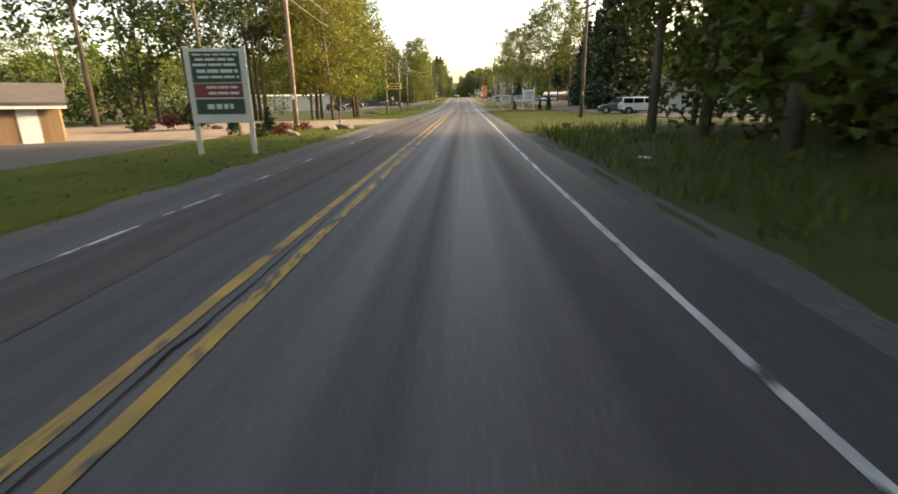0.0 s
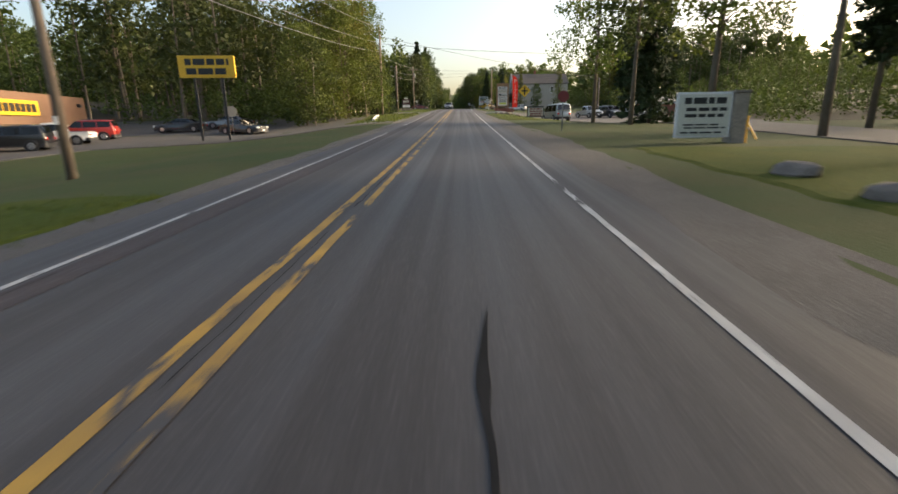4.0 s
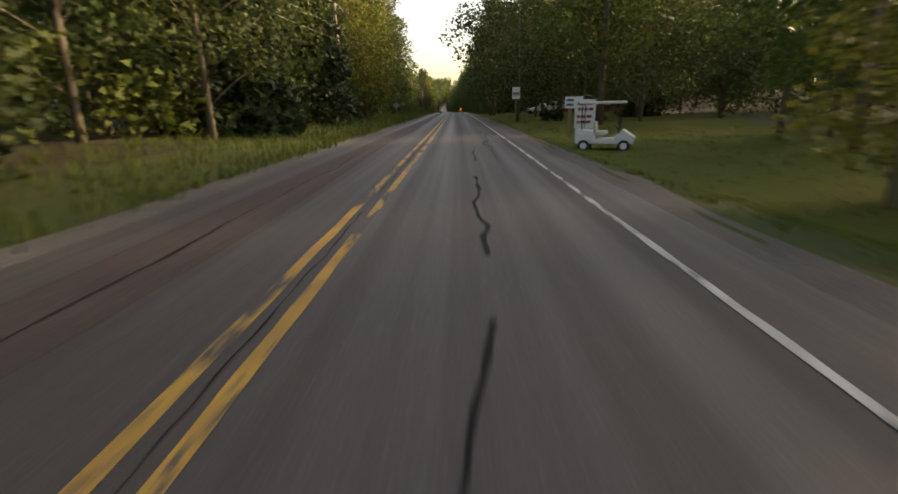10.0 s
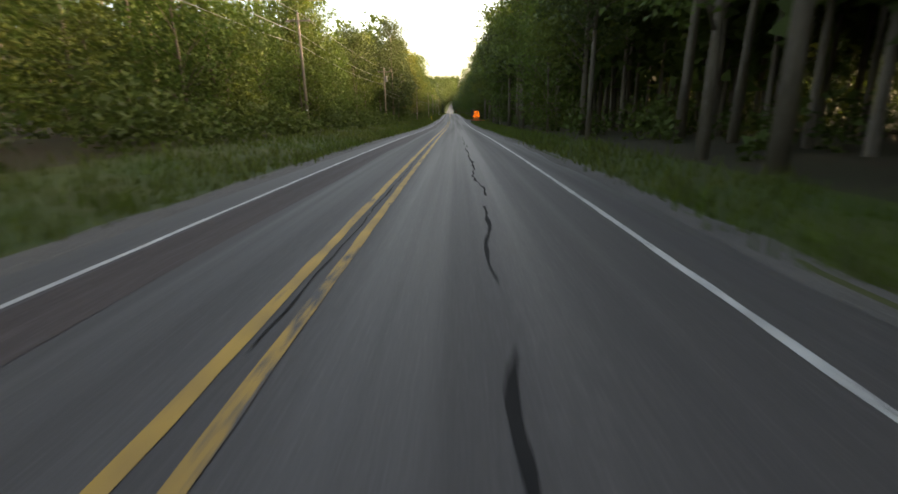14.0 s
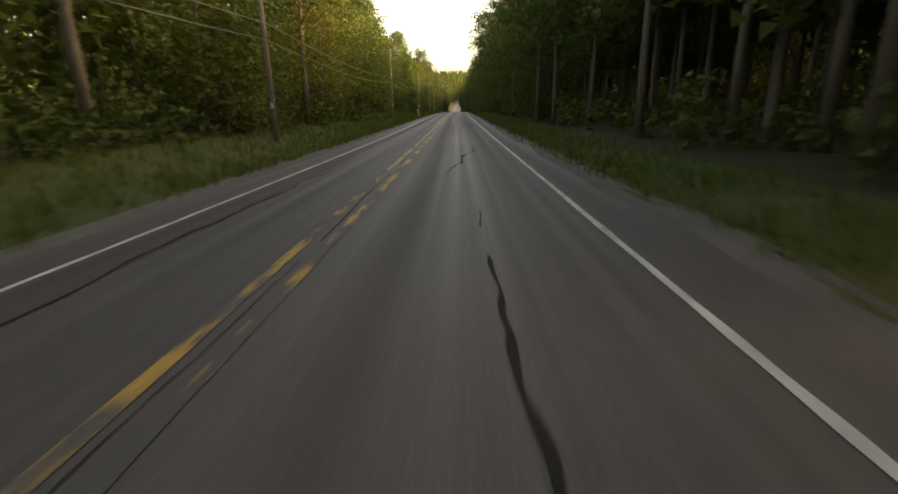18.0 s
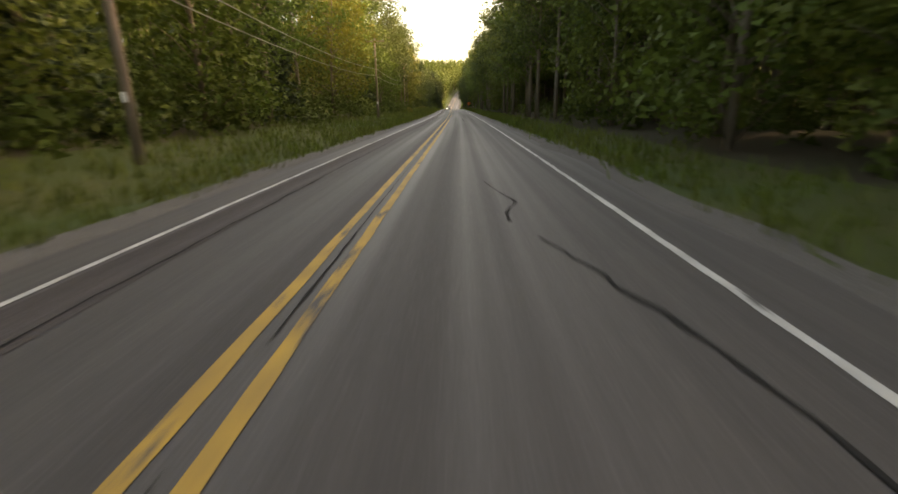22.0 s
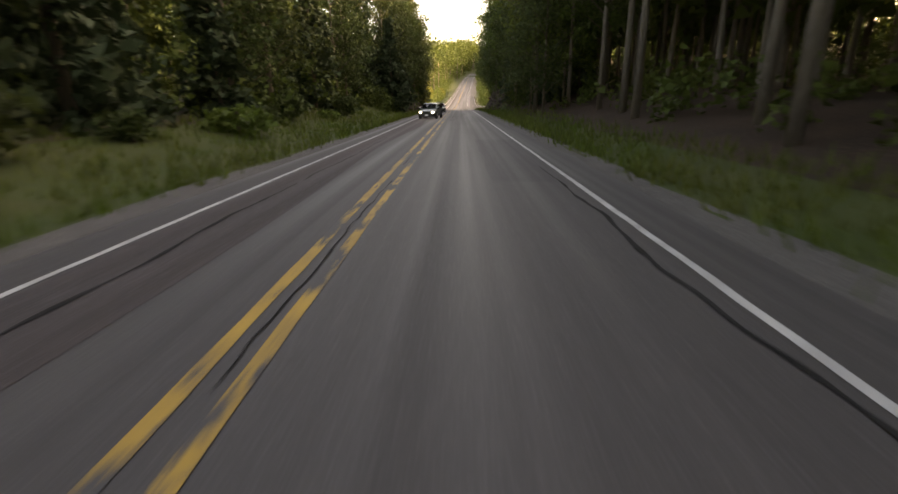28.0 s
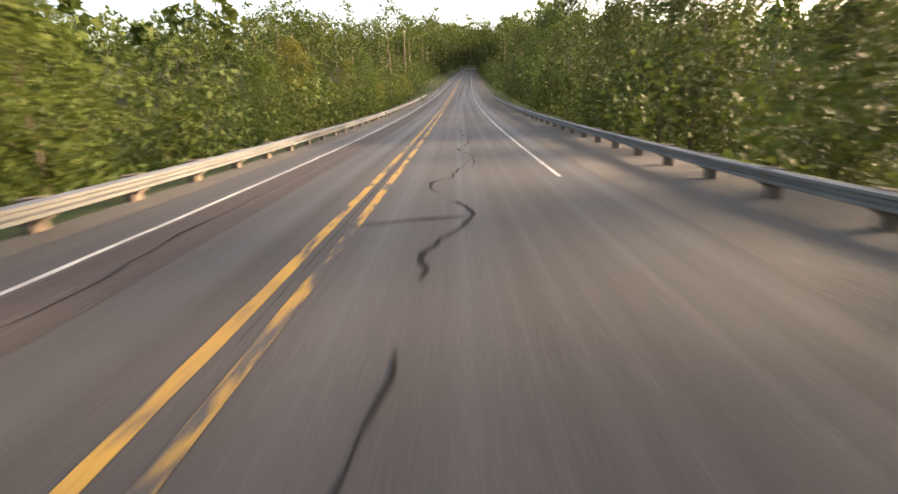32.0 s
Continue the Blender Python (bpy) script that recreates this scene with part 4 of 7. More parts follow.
undergrowth("undergrowth_left", "green bushes and saplings under the roadside trees", spots(-1, 196, 300, 9.0, 24, 240, (0.8, 2.2)) + spots(-1, 300, 795, 11.5, 30, 130, (0.6, 1.9)) + spots(-1, 300, 795, 9.6, 13, 130, (0.35, 0.9)) + spots(-1, 795, 945, 9, 26, 190, (0.8, 2.2)) + spots(-1, 104, 122, 11, 22, 180, (0.7, 1.6)) + spots(-1, -60, 60, 30, 50, 120, (0.8, 2)) + spots(-1, 108, 178, 19, 34, 160, (0.9, 2.2)))
undergrowth("undergrowth_right", "dark bushes and saplings under the roadside trees", spots(1, 318, 952, 30, 52, 260, (1.4, 2.8)) + spots(1, 312, 945, 9.2, 28, 190, (0.3, 0.9)) + spots(1, -60, -5, 11, 40, 330, (0.9, 2.4)) + spots(1, -8, 130, 30, 60, 110, (0.9, 2.4)) + spots(1, 130, 196, 36, 60, 110, (0.9, 2.4)) + spots(1, 196, 290, 22, 50, 130, (0.9, 2.4)))
undergrowth("bank_bushes", "bushes and brambles on the earth banks of the cutting", spots(-1, 896, 964, 6.6, 13, 420, (0.4, 1.1)) + spots(-1, 944, 966, 5.6, 9.5, 260, (0.4, 1.0)) + spots(1, 896, 959, 8.0, 14, 330, (0.4, 1.1)), 0.15, 44)
undergrowth("valley_bushes", "sunlit bushes and low trees behind the guardrails", spots(-1, 958, 1090, 6.4, 20, 170, (0.8, 2.2)) + spots(1, 960, 1090, 8.5, 22, 160, (0.8, 2.2)) + spots(-1, 1090, 1160, 8, 20, 160, (1, 2)) + spots(1, 1090, 1160, 8, 20, 160, (1, 2)), 0.14, 55)


def tufts(name, label, places, tall=0.35):
    """Grass blades in tufts, one loose mesh."""
    n = len(places)
    c = np.array([at(lat, y) for lat, y, _ in places])
    sz = np.array([s for _, _, s in places])[:, None]
    per = 5
    c, sz = np.repeat(c, per, 0), np.repeat(sz, per, 0)
    m = len(c)
    base = c + np.stack([nrng.normal(0, 0.16, m), nrng.normal(0, 0.16, m), np.zeros(m) - 0.03], 1)
    a = nrng.uniform(0, math.tau, m)
    side = np.stack([np.cos(a), np.sin(a), np.zeros(m)], 1) * 0.022
    up = np.stack([nrng.normal(0, 0.28, m), nrng.normal(0, 0.28, m), np.ones(m)], 1) * tall * sz * nrng.uniform(0.6, 1.3, (m, 1))
    v = np.stack([base - side, base + side, base + up * 0.98 + side * 0.25, base + up - side * 0.25], 1).reshape(-1, 3)
    ob = new(name, quads(name, v, BLADE, 4))
    return tagged(ob, label, "grass", kind="stuff")


def verge(side, y0, y1, near, far, per_m, size=(0.6, 1.4)):
    n = int((y1 - y0) * per_m)
    return [(side * (edge(side, y) + near + (far - near) * nrng.uniform(0, 1) ** 1.4), y, nrng.uniform(*size)) for y in nrng.uniform(y0, y1, n)]


tufts("verge_grass_left", "tall rough grass along the verge", verge(-1, 196, 950, 0.1, 7.5, 30, (0.4, 1.3)) + verge(-1, 98, 124, 0.4, 4, 12, (0.4, 0.9)))
tufts("verge_grass_right", "rough grass along the verge", verge(1, 205, 222, 0.1, 3.0, 14, (0.4, 1.0)) + verge(1, 309, 944, 0.1, 3.6, 20, (0.4, 1.3)) + verge(1, -45, -8, 0.4, 5, 16, (0.7, 1.5)))


tufts("lawn_grass", "short mown grass blades on the village lawns",
      verge(-1, 10, 66, 0.2, 9, 60, (0.5, 1.2)) + verge(1, -10, 34, 0.2, 9, 60, (0.5, 1.2)) + verge(-1, -48, -4, 0.2, 4.5, 40, (0.5, 1.2)) + verge(-1, 134, 166, 0.2, 9, 60, (0.5, 1.2)) + verge(-1, 162, 175, 0.6, 7, 60, (0.5, 1.2)) + verge(1, 100, 118, 0.4, 3, 30, (0.5, 1.3)) + verge(1, 143, 160, 0.3, 4, 40, (0.5, 1.3)) + verge(1, 222, 309, 0.4, 9, 50, (0.5, 1.2)), 0.11)


# ---- rock cut ----
def jag(seed):
    bm = bmesh.new()
    bmesh.ops.create_icosphere(bm, subdivisions=2, radius=1.0)
    for v in bm.verts:
        d = noise.fractal(v.co * 1.3 + Vector((seed * 5.3, 1, 0)), 0.7, 2.1, 4)
        v.co *= 1 + 0.55 * d
        v.co.z = round(v.co.z * 3.2) / 3.2 * 0.8 + v.co.z * 0.15
    me = bpy.data.meshes.new("rock")
    bm.to_mesh(me)
    bm.free()
    me.materials.append(ROCK)
    return me


JAGS = [jag(i) for i in range(6)]
for side, y0, y1 in ((1, 908, 958), (-1, 908, 948)):
    ob = thing("rock_outcrop", "dark broken brown rock ledges in the cutting", "rock face", kind="structure")
    for k in range(150):
        y = nrng.uniform(y0, y1)
        lat = side * (edge(side, y) + nrng.uniform(1.8, 6.0))
        o = new("rock", JAGS[k % 6])
        o.parent = ob
        p = at(lat, y)
        s0 = nrng.uniform(0.14, 0.5)
        o.matrix_basis = pose(p[0], p[1], p[2] + 0.1 * s0, nrng.uniform(-15, 15), side * nrng.uniform(5, 30), nrng.uniform(0, 360)) @ Matrix.Diagonal((s0 * 1.3, s0, s0 * 0.7, 1))


# ---- lettering ----
def word(text, size, material, parent, x, y, z, width=None, name="lettering"):
    """Raised letters on a board's front, centred at x, z, facing back along the road."""
    cu = bpy.data.curves.new(name, "FONT")
    cu.body, cu.size, cu.extrude = text, size, 0.004
    cu.align_x, cu.align_y = "CENTER", "CENTER"
    tmp = bpy.data.objects.new(name, cu)
    scene.collection.objects.link(tmp)
    bpy.context.view_layer.update()
    me = bpy.data.meshes.new_from_object(tmp.evaluated_get(bpy.context.evaluated_depsgraph_get()))
    bpy.data.objects.remove(tmp)
    me.materials.clear()
    me.materials.append(material)
    ob = new(name, me)
    ob.parent = parent
    s = 1.0
    if width and len(me.vertices):
        xs = [v.co.x for v in me.vertices]
        s = width / max(0.01, max(xs) - min(xs))
    ob.matrix_basis = pose(x, y, z, 90, 0, 0) @ Matrix.Diagonal((s, 1, 1, 1))
    return ob


def bars(parent, x0, x1, y, rows, material, seed=1, gap=0.12):
    """Unreadable writing as plain bars: rows of (height, bar height)."""
    rng = random.Random(seed)
    for z, h in rows:
        bm = bmesh.new()
        x = x0 + (x1 - x0) * rng.uniform(0.02, 0.12)
        end = x1 - (x1 - x0) * rng.uniform(0.02, 0.12)
        while x < end - 0.03:
            w = min(end - x, (x1 - x0) * rng.uniform(0.12, 0.3))
            box(bm, x, x + w, y - 0.012, y, z - h / 2, z + h / 2)
            x += w + (x1 - x0) * gap * 0.35
        part("text_bar", bm, material, parent)


# ---- signs ----
def board(parent, x0, x1, z0, z1, material, y=0.0, thick=0.08, name="panel", label="", bevel=0.01):
    return part(name, boxed(x0, x1, y - thick / 2, y + thick / 2, z0, z1, bevel=bevel), material, parent, label)


def post(parent, x, z1, material, w=0.09, z0=-0.5, y=0.0, name="post"):
    return part(name, boxed(x - w / 2, x + w / 2, y - w / 2, y + w / 2, z0, z1, bevel=0.008), material, parent)


def road_sign(name, label, category, lat, y, turn=0.0, up=0.0, group=""):
    return thing(name, label, category, at(lat, y, up), turn, group)


def diamond(lat, y, centre, size, face, symbol, label, turn=0.0, post_mat=None):
    s = road_sign("warning_sign", label, "road sign", lat, y, turn)
    post(s, 0, centre + 0.1, post_mat or STEEL, 0.06)
    h = size / math.sqrt(2)
    d = prism([(0, centre - h), (h, centre), (0, centre + h), (-h, centre)], 0.02, bevel=0.004)
    bmesh.ops.translate(d, verts=d.verts, vec=(0, -0.045, 0))
    part("plate", d, face, s)
    if symbol == "cross":
        part("symbol", box(boxed(-0.06, 0.06, -0.062, -0.056, centre - h * 0.62, centre + h * 0.62), -h * 0.5, h * 0.5, -0.062, -0.056, centre - 0.06, centre + 0.06), BLACK, s)
    elif symbol == "curve":
        part("symbol", tube([(-0.12, -0.06, centre - 0.3), (-0.1, -0.06, centre - 0.08), (0.1, -0.06, centre + 0.08), (0.12, -0.06, centre + 0.22)], [0.05, 0.05, 0.05, 0.02], 6), BLACK, s)
    elif symbol == "plain":
        part("symbol", boxed(-0.16, 0.16, -0.062, -0.056, centre - 0.05, centre + 0.05), BLACK, s)
    return s


def octagon(lat, y, centre, size, turn, label, face):
    s = road_sign("stop_sign", label, "road sign", lat, y, turn)
    post(s, 0, centre + 0.1, STEEL, 0.06)
    pts = [(math.cos(math.radians(22.5 + 45 * k)) * size / 2, centre + math.sin(math.radians(22.5 + 45 * k)) * size / 2) for k in range(8)]
    p = prism(pts, 0.015)
    bmesh.ops.translate(p, verts=p.verts, vec=(0, -0.045, 0))
    part("plate", p, face, s)
    return s


def plate_sign(name, label, lat, y, w, z0, z1, face, turn=0.0, ink=None, rows=(), post_mat=None, posts=(0.0,), pw=0.06, seed=1):
    s = road_sign(name, label, "sign", lat, y, turn)
    for x in posts:
        post(s, x, z1 - 0.03, post_mat or STEEL, pw)
    board(s, -w / 2, w / 2, z0, z1, face, -pw / 2 - 0.015, 0.03)
    if ink:
        bars(s, -w / 2, w / 2, -pw / 2 - 0.031, rows, ink, seed)
    return s


# green and red office sign
s = road_sign("office_sign", "cream office sign with green and red name panels on two posts", "sign", -5.3, -17.8, 6)
for x in (-0.78, 0.78):
    post(s, x, 3.05, CREAM, 0.12)
board(s, -0.74, 0.74, 0.95, 2.98, CREAM, 0, 0.16, "backboard")
board(s, -0.68, 0.68, 2.08, 2.90, GREEN, -0.085, 0.03, "panel", "dark green panel")
board(s, -0.68, 0.68, 1.66, 2.05, RED, -0.085, 0.03, "panel", "dark red panel")
board(s, -0.68, 0.68, 1.20, 1.62, GREEN, -0.085, 0.03, "panel", "dark green panel")
bars(s, -0.66, 0.66, -0.101, [(2.82, 0.045), (2.69, 0.065), (2.55, 0.065), (2.38, 0.09), (2.22, 0.06)], CREAM, 4)
bars(s, -0.40, 0.64, -0.101, [(1.94, 0.065), (1.78, 0.07)], CREAM, 5)
bars(s, -0.45, 0.45, -0.101, [(1.41, 0.14)], CREAM, 6, 0.2)

# white business sign with small evergreens and a mulch bed
s = road_sign("business_sign", "white business sign board between two white posts in a mulch bed", "sign", 9.9, 33.0)
for x in (-0.72, 0.72):
    post(s, x, 2.75, WHITE, 0.12)
    part("finial", boxed(x - 0.08, x + 0.08, -0.08, 0.08, 2.75, 2.82, bevel=0.02), WHITE, s)
board(s, -0.66, 0.66, 1.15, 2.55, WHITE, 0, 0.07)
bars(s, -0.45, 0.6, -0.036, [(2.2, 0.13), (1.95, 0.05), (1.8, 0.05), (1.62, 0.05), (1.5, 0.05)], BLUE, 7)

# letter board on steel legs
s = road_sign("letter_board", "pale changeable letter board on black steel legs", "sign", 10.8, 50.0, 4)
for x in (-1.1, 0.9):
    for k in (-0.35, 0.35):
        part("leg", tube([(x, 0, 0.75), (x + 0.12, k, -0.2)], 0.03, 6), IRON, s)
board(s, -1.25, 1.2, 0.62, 1.95, IRON, 0.02, 0.14, "frame")
board(s, -1.18, 1.13, 0.68, 1.88, CREAM, -0.055, 0.03)
bars(s, -1.1, 1.05, -0.072, [(1.68, 0.15), (1.42, 0.15), (0.86, 0.13)], BLACK, 8, 0.1)

# cream sign with brick pier and yellow gate
s = road_sign("shop_sign", "cream shop sign board beside a square stone pier", "sign", 10.4, 76.0)
board(s, -1.0, 1.0, 0.2, 1.8, WHITE, 0.03, 0.1, "frame")
board(s, -0.93, 0.93, 0.27, 1.73, CREAM, -0.03, 0.04)
bars(s, -0.85, 0.85, -0.052, [(1.5, 0.22), (1.2, 0.12), (0.98, 0.12), (0.66, 0.05), (0.55, 0.05), (0.38, 0.06)], BLACK, 9)
part("pier", boxed(1.05, 1.55, -0.1, 0.5, -0.3, 1.75, bevel=0.02), STONE, s)
part("pier_cap", boxed(1.0, 1.6, -0.15, 0.55, 1.75, 1.85, bevel=0.02), STONE, s)
part("gate_bar", tube([(1.7, 0.1, -0.2), (1.7, 0.1, 0.95)], 0.04, 6), YELLOW, s)
part("gate_brace", tube([(1.65, 0.1, 0.8), (2.1, 0.1, 0.1)], 0.03, 6), YELLOW, s)
plate_sign("notice_board", "cream notice board on posts behind the rocks", 12.5, 66.0, 1.6, 0.9, 1.75, CREAM, 0, BLACK, [(1.5, 0.14), (1.25, 0.14)], WOOD, (-0.7, 0.7), 0.08, 3)
octagon(6.9, 84.0, 1.75, 0.6, 0, "small red stop sign at the lot entrance", RED)

# feather flags
def feather(lat, y, tall, colour, text, ink, label, wide=0.55, lean=0.0):
    f = road_sign("feather_flag", label, "flag", lat, y)
    part("pole", tube([(0, 0, -0.3), (0, 0, tall * 0.5), (lean * 0.5, 0, tall * 0.85), (lean + 0.2, 0, tall)], [0.025, 0.022, 0.018, 0.01], 6), IRON, f)
    bm = bmesh.new()
    n, top = 14, tall * 0.98
    a, b = [], []
    for i in range(n + 1):
        q = i / n
        z = tall * 0.2 + (top - tall * 0.2) * q
        w = wide * (1 - max(0, (q - 0.82) / 0.18) ** 2)
        wave = 0.05 * math.sin(q * 9)
        xx = lean * q * q
        a.append(bm.verts.new((xx + 0.02, wave * 0.3, z)))
        b.append(bm.verts.new((xx + 0.02 + max(0.03, w), wave, z)))
    for i in range(n):
        bm.faces.new((a[i], b[i], b[i + 1], a[i + 1]))
    bmesh.ops.solidify(bm, geom=bm.faces[:], thickness=0.006)
    part("cloth", bm, colour, f)
    for i, ch in enumerate(text):
        q = 0.80 - 0.62 * i / max(1, len(text) - 1)
        word(ch, tall * 0.135, ink, f, lean * q * q + 0.02 + wide * 0.5, -0.06, tall * 0.2 + (top - tall * 0.2) * q)
    return f


feather(7.25, 113.0, 4.3, BRIGHT_RED, "PIZZA", CREAM, "tall bright red feather flag lettered PIZZA", 0.55)
feather(11.2, 182.0, 3.0, WHITE, "OPEN", BLACK, "white feather flag lettered OPEN by the porch", 0.4, 0.5)
feather(8.0, 167.0, 2.4, WHITE, "", BLACK, "white feather flag beside the entrance", 0.4)

# crossroads warning sign and message board behind it
diamond(7.7, 106.2, 2.48, 0.82, YELLOW, "cross", "yellow diamond crossroads warning sign on a steel post")
s = road_sign("menu_board", "portable white letter board with dark red writing", "sign", 8.9, 106.9)
board(s, -0.8, 0.8, 0.12, 1.15, IRON, 0.03, 0.1, "frame")
board(s, -0.72, 0.72, 0.2, 1.02, CREAM, -0.03, 0.03)
bars(s, -0.68, 0.68, -0.047, [(0.9, 0.13), (0.68, 0.13), (0.46, 0.13), (0.28, 0.1)], RED, 10)
for x in (-0.7, 0.7):
    part("leg", boxed(x - 0.03, x + 0.03, -0.3, 0.3, -0.2, 0.16, bevel=0.01), IRON, s)

# tall timber directory sign on a planter
s = road_sign("directory_sign", "tall timber directory sign with white shop panels and block planter", "sign", 8.6, 142.0, 3)
for x in (-0.92, 0.92):
    post(s, x, 4.3, WOOD, 0.2)
board(s, -0.85, 0.85, 0.95, 4.45, WOOD, 0.06, 0.08, "backboard")
board(s, -1.0, 1.0, 4.15, 4.5, WOOD, 0, 0.16, "crown_board")
part("crown_knob", prism([(0.28 * math.cos(a * 0.5236), 4.45 + 0.28 * math.sin(a * 0.5236)) for a in range(12)], 0.12, bevel=0.02), IRON, s, "dark carved ornament")
for z0, z1, m in ((3.5, 3.98, WHITE), (3.0, 3.42, CREAM), (2.5, 2.92, WHITE), (2.02, 2.42, WHITE), (0.98, 1.94, WHITE)):
    board(s, -0.78, 0.78, z0, z1, m, -0.0, 0.06)
board(s, -0.55, 0.6, 1.16, 1.42, LIME, -0.045, 0.02, "panel", "lime yellow panel")
bars(s, -0.7, 0.7, -0.031, [(3.78, 0.2), (3.6, 0.06), (3.25, 0.1), (2.75, 0.08), (2.6, 0.1), (2.22, 0.14), (1.8, 0.14), (1.58, 0.14)], GREEN, 11)
part("dark_plaque", boxed(-0.65, -0.2, -0.05, -0.03, 2.56, 2.86), BLACK, s)
part("rail", boxed(-0.9, 0.9, -0.05, 0.05, 0.72, 0.82, bevel=0.01), WOOD, s)
for r in range(3):
    for k in range(9):
        x = -1.55 + 0.36 * k + (0.18 if r % 2 else 0)
        part("planter_block", boxed(x, x + 0.35, -1.3, -1.05, -0.1 + 0.2 * r, 0.09 + 0.2 * r, bevel=0.02), BRICK_RED, s)

# tilted small signs on the grass
s = road_sign("antiques_sign", "white yard sign with a slanting black lettered post board", "sign", 6.15, 143.6, 8)
s.scale = (0.72, 0.72, 0.66)
board(s, -0.55, 0.45, 0.35, 0.95, WHITE, 0, 0.04)
bars(s, -0.5, 0.4, -0.021, [(0.85, 0.08), (0.5, 0.08)], BLACK, 12)
sl = part("slant_board", boxed(-0.1, 0.1, -0.07, -0.03, -0.62, 0.62, bevel=0.01), WHITE, s)
sl.matrix_basis = pose(0.15, -0.03, 0.72, 0, -18, 0)
for i, ch in enumerate("ANTIQUES"):
    o = word(ch, 0.15, BLACK, sl, 0, -0.075, 0.5 - 0.14 * i)
for x in (-0.4, 0.3):
    post(s, x, 0.4, WOOD, 0.05)
for k, (lat, y, w) in enumerate(((7.6, 167.5, 0.62), (7.1, 160.5, 0.6))):
    plate_sign("entrance_sign", "white entrance sign with dark writing on a thin post", lat, y, w, 0.95, 2.0, WHITE, 0, BLACK, [(1.85, 0.1), (1.65, 0.12), (1.45, 0.1), (1.2, 0.14)], IRON, (0,), 0.06, 20 + k)

# maroon shopping sign on a stone base
s = road_sign("shopping_sign", "maroon shopping sign with white strips on a low stone base", "sign", -8.7, 152.5, 12)
s.scale = (0.70, 0.85, 1.12)
for x in (-1.05, 1.05):
    post(s, x, 1.95, BLACK, 0.12)
board(s, -0.98, 0.98, 0.98, 1.85, MAROON, 0, 0.1)
for x in (-0.22, 0.22):
    part("ornament", prism([(x + 0.22 * math.cos(a * 0.5236), 1.95 + 0.16 * math.sin(a * 0.5236)) for a in range(12)], 0.06, bevel=0.01), CREAM, s)
bars(s, -0.9, 0.9, -0.051, [(1.52, 0.22), (1.27, 0.07)], CREAM, 13, 0.1)
for x0, x1 in ((-0.95, -0.02), (0.02, 0.95)):
    board(s, x0, x1, 0.52, 0.94, WHITE, -0.02, 0.05, "strip")
for r in range(2):
    for k in range(8):
        x = -1.5 + 0.38 * k + 0.1 * r
        part("base_stone", boxed(x, x + 0.36, -0.75, -0.3, -0.12 + 0.24 * r, 0.11 + 0.24 * r, bevel=0.03), STONE, s)

# builder's sign on stone piers
s = road_sign("builder_sign", "white framed builder's sign with coloured panels on two stone piers", "sign", 8.3, 201.6, 2)
s.scale = (1.2, 1.2, 1.2)
for x in (-0.95, 0.95):
    post(s, x, 2.72, WHITE, 0.16, 0.6)
    part("pier_cap", boxed(x - 0.32, x + 0.32, -0.32, 0.32, 0.62, 0.72, bevel=0.02), STONE, s)
    for r in range(3):
        for k in range(2):
            part("pier_stone", boxed(x - 0.28 + 0.28 * k, x - 0.01 + 0.28 * k, -0.28, 0.28, -0.25 + 0.29 * r, 0.03 + 0.29 * r, bevel=0.03), STONE, s)
part("top_rail", boxed(-1.1, 1.1, -0.1, 0.1, 2.66, 2.78, bevel=0.015), WHITE, s)
board(s, -0.85, 0.85, 1.82, 2.62, mat("muted_green_picture", (0.07, 0.11, 0.10), 0.5, (0.16, 0.20, 0.19), 2.5, 8, 0.9), 0, 0.06, "panel", "muted green picture panel")
part("mid_rail", boxed(-0.87, 0.87, -0.06, 0.06, 1.7, 1.8, bevel=0.01), WHITE, s)
board(s, -0.85, -0.02, 1.0, 1.68, CREAM, 0, 0.06, "panel", "red and cream panel")
board(s, -0.83, -0.04, 1.44, 1.66, BRIGHT_RED, -0.035, 0.02, "panel", "red strip")
board(s, 0.02, 0.85, 1.0, 1.68, BLUE, 0, 0.06, "panel", "blue panel")
part("low_rail", boxed(-0.87, 0.87, -0.06, 0.06, 0.9, 0.98, bevel=0.01), WHITE, s)
word("BUILDERS", 0.27, YELLOW, s, 0.05, -0.034, 2.02, 1.25)
bars(s, -0.2, 0.7, -0.031, [(2.42, 0.12), (1.88, 0.05)], WHITE, 14)
bars(s, 0.1, 0.8, -0.031, [(1.55, 0.1), (1.35, 0.06), (1.2, 0.06), (1.08, 0.05)], WHITE, 15)
bars(s, -0.75, -0.1, -0.046, [(1.55, 0.08)], WHITE, 16)

